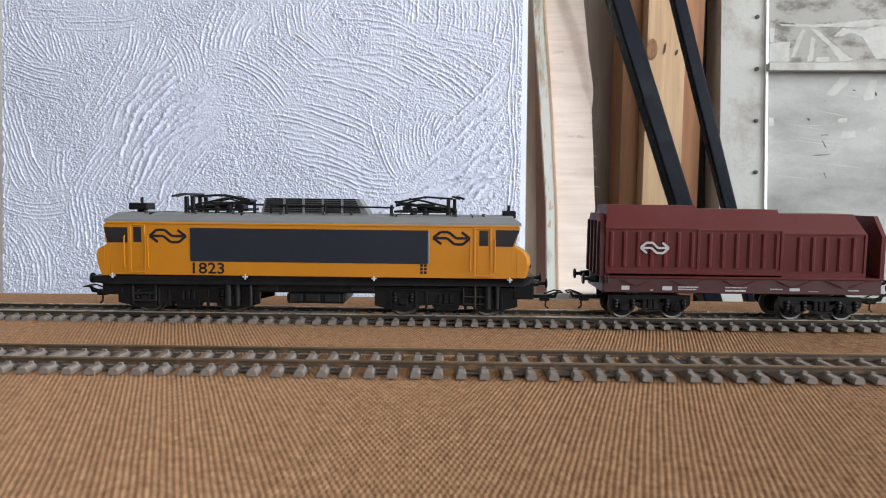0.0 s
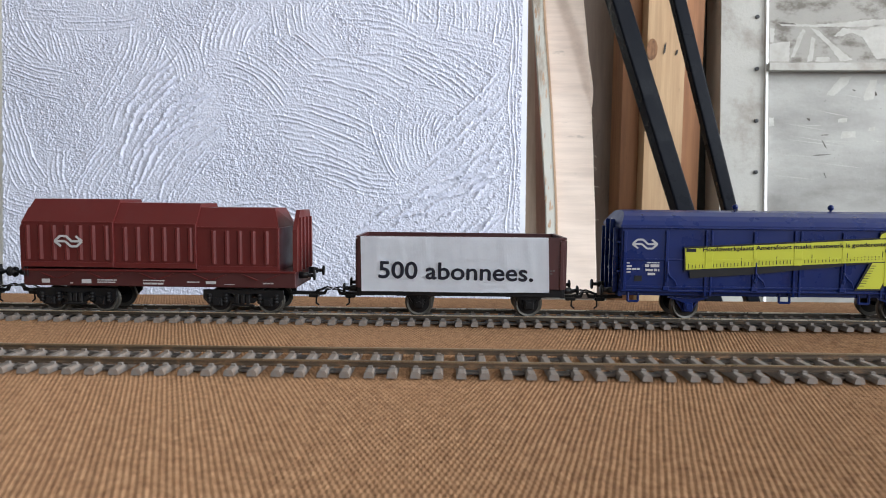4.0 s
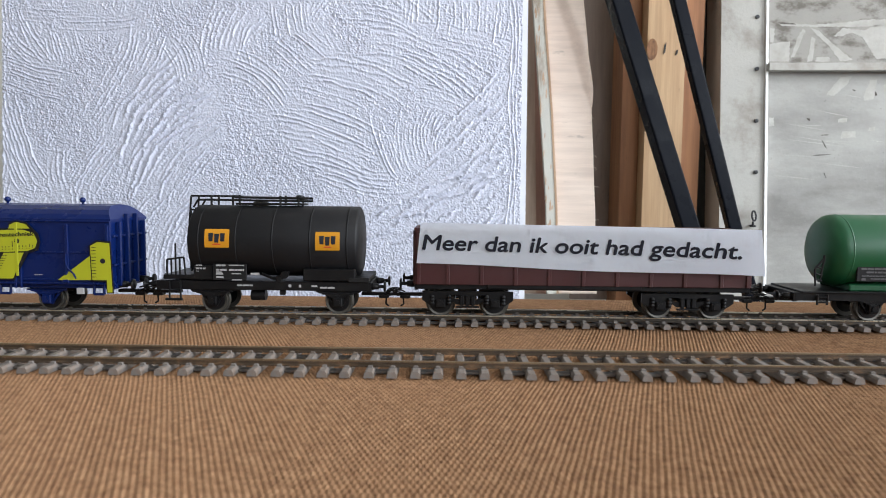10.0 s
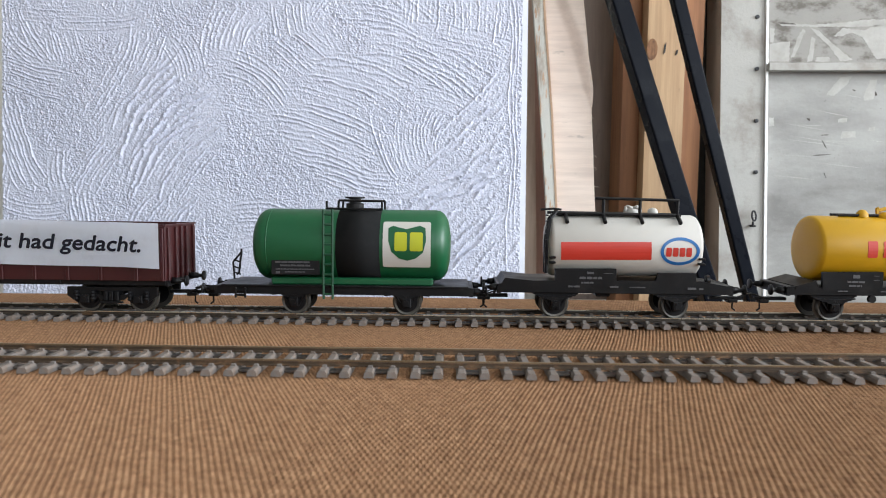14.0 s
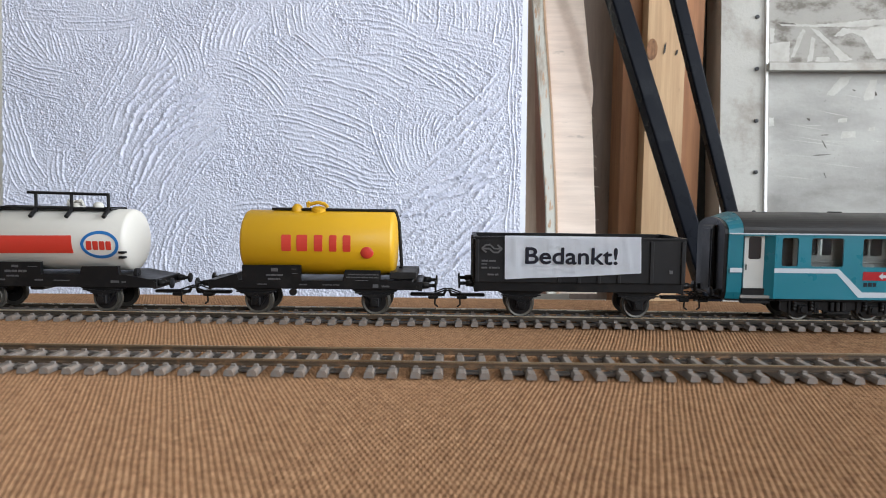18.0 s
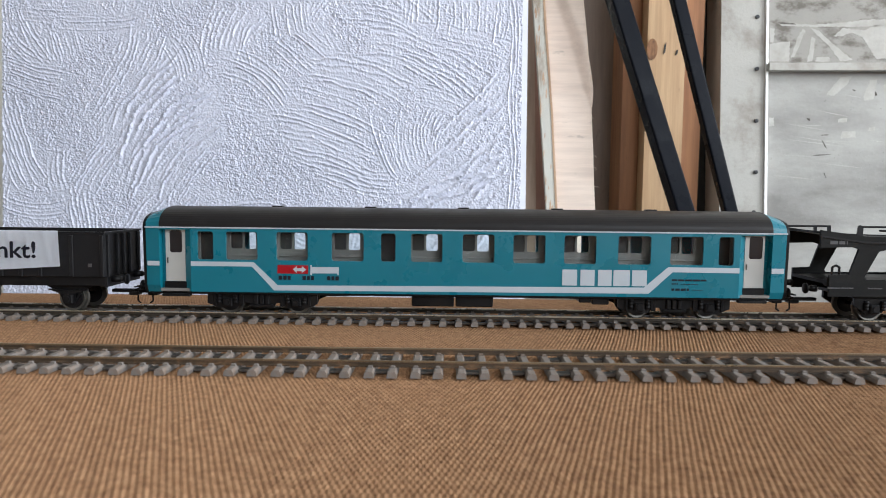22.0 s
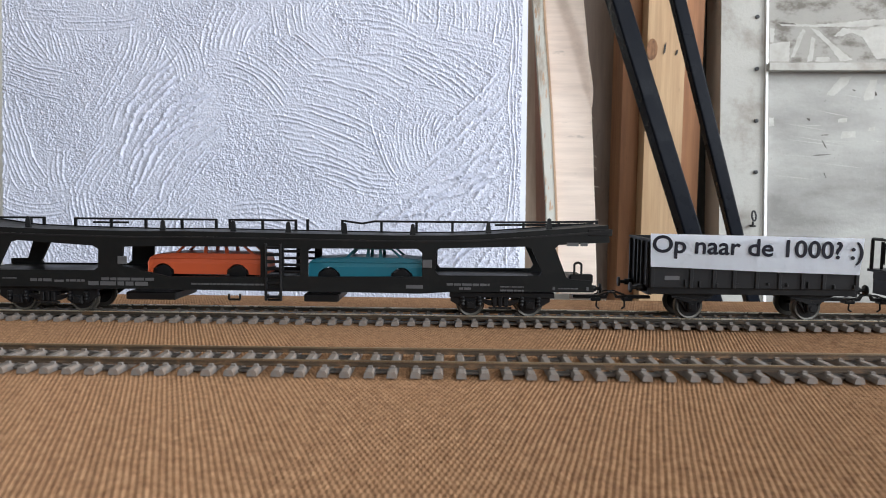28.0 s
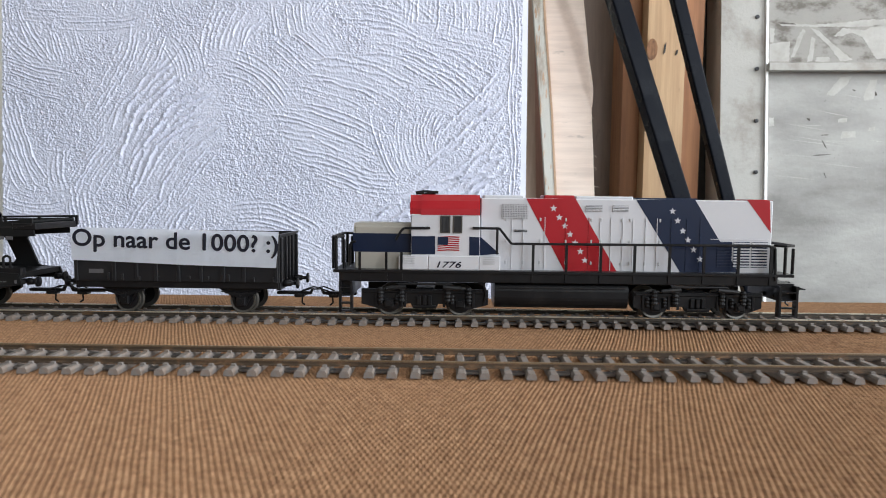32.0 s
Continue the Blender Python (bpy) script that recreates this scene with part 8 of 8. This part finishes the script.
    part("navy_band", box(bm_new(), -91.17, -65.8, -HW - 0.15, HW + 0.15, 27.75, 35.83), LOCO_BLUE, nose)
    # boxes along the walkway
    for a, b in ((-70.8, -58.24), (-58.12, -36.54), (-36.42, -27.39)):
        part("battery_box", box(bm_new(), a, b, -D + 0.4, -9, 20.68, 26.73, 0.3), LOCO_WHITE, v)
    for a, b in ((-68.63, -63.8), (-34.61, -29.8)):
        bm = bm_new()
        for k in range(4):
            z = 23.34 + (26.24 - 23.34) * k / 3
            box(bm, a, b, -D + 0.1, -D + 0.5, z, z + 0.4)
        part("box_louvre", bm, PALE_MARK, v)
    lettering("1776", -54.38, 21.78, 2.6, -D + 0.3, v, INK, "painted_number", 0.06, -44.01 - -54.38, 0.25)
    # handrails
    def rail(points, posts, zt):
        for s in (-1, 1):
            bm = bm_new()
            wire(bm, [(x, s * (D - 0.5), z) for x, z in points], 0.55)
            for x in posts:
                box(bm, x - 0.55, x + 0.55, s * (D - 0.5) - 0.4, s * (D - 0.5) + 0.4, 16.08, zt)
            part("handrail", bm, BLACK, v)
    rail([(-39.41, 38.79), (-27.9, 38.68), (-22.75, 32.25), (86.04, 32.54), (88.93, 31.62), (89.64, 17.67)], [-13.45, 0.72, 15.34, 29.7, 44.52, 59.07, 73.6, 87.4], 32.27)
    rail([(-72.06, 33.37), (-69.68, 37.49), (-68.48, 38.47), (-57.42, 38.59)], [], 32.27)
    rail([(-91.62, 22.25), (-91.61, 31.46), (-90.4, 32.44), (-89.19, 32.45)], [-87.5, -76.12, -69.6], 28.17)
    for s in (-1, 1):
        part("grab_post", rod(bm_new(), (-28.83, s * (D - 0.5), 38.99), (-28.83, s * (D - 0.5), 27.69), 0.55), BLACK, v)
    for xs, zt in (((-99.37, -97.68, -94.77), 34.43), ((90.01, 93.57, 98.32), 32.51)):
        for s in (-1, 1):
            for i, x in enumerate(xs):
                part("railing_post", rod(bm_new(), (x, s * (D - 1 - 3.0 * (i != 1)), 20.44), (x, s * (D - 1 - 3.0 * (i != 1)), zt - 0.6 * i), 0.7), BLACK, v)
            part("railing_bar", wire(bm_new(), [(x, s * (D - 1 - 3.0 * (i != 1)), zt) for i, x in enumerate(xs)], 0.6), BLACK, v)
        xe = xs[0] if xs[0] < 0 else xs[-1]
        part("railing_bar", rod(bm_new(), (xe, -D + 4, zt), (xe, D - 4, zt), 0.6), BLACK, v)
    # steps, tank, running gear
    for a, b in ((-95.98, -91.13), (92.15, 99.27)):
        for x in (a, b):
            part("step_side", box(bm_new(), x - 0.5, x + 0.5, -D + 0.5, -D + 3.5, 1.94, 15.35), BLACK, v)
        for z in (2.43, 5.85, 9.27, 12.67):
            part("step_tread", box(bm_new(), a + 0.5, b - 0.5, -D + 0.5, -D + 3.3, z - 0.3, z + 0.3), BLACK, v)
        part("step_back", box(bm_new(), a, b, -D + 3.5, D - 0.5, 8.78, 16.08), BLACK, v)
    part("fuel_tank", prism(bm_new(), rrect(-13.0, 13.0, 3.8, 16.6, 5.0, 6), -29.32, 28.27, "x"), BLACK, v, "black rounded fuel tank")
    part("tank_strap", prism(bm_new(), rrect(-13.25, 13.25, 12.6, 13.6, 0.3, 2), -27.5, 26.5, "x"), DARK, v)
    part("air_pipe", wire(bm_new(), [(-37.26, -13.5, 16.08), (-34.13, -13.5, 14.13), (-33.17, -13.5, 10.0), (-34.13, -13.5, 5.12)], 0.6), BLACK, v)
    bogie(v, -59.69, 31, 5.8, BLACK, "solid", 55)
    bogie(v, 58.12, 36, 5.8, BLACK, "solid", 55)
    for c in (-59.69, 58.12):
        bm = bm_new()
        rod(bm, (c - 16, -14.4, 12.43), (c - 8, -14.4, 13.16), 1.0, 8)
        rod(bm, (c + 8, -14.4, 13.16), (c + 16, -14.4, 12.43), 1.0, 8)
        rod(bm, (c - 12, -14.3, 14.38), (c + 12, -14.3, 14.38), 0.5, 8)
        part("brake_cylinder", bm, DARK, v)
        bm = bm_new()
        for dx in (-19, -10, 10, 19):
            lathe(bm, [(6.34 + 0.8 * k, 1.5 if k % 2 else 1.0) for k in range(9)], 10, "z", (c + dx, -13.6, 0))
        part("coil_spring", bm, DARK, v)
    coupler(v, -96.95, -1)
    coupler(v, 97.37, 1, 10.73, True)
    bm = bm_new()
    box(bm, 99.27, 102.12, -2.5, 2.5, 8.53, 13.65, 0.4)
    rod(bm, (102.83, 0, 8.78), (102.83, 0, 15.59), 1.0)
    part("coupler_head", bm, BLACK, v)


diesel_locomotive()


def on_track(s, z=RAIL):
    """The pose at s metres along the rear track."""
    a = radians(TRACK_TURN)
    return pose(s * math.cos(a), TRACK_Y + s * math.sin(a), z, 0, 0, TRACK_TURN)


def motions():
    for v, s0 in VEHICLES:
        walk(v, [(t, on_track(0.001 * (s0 - gone))) for t, gone in enumerate(GONE)])
    # wheels roll along with the train; a row every tenth of a second
    for wheel, x, r in WHEELS:
        walk(wheel, [(i / 10, pose(0.001 * x, 0, 0.001 * r, 0, -math.degrees(float(np.interp(i / 10, range(33), GONE)) / r), 0)) for i in range(321)])


motions()
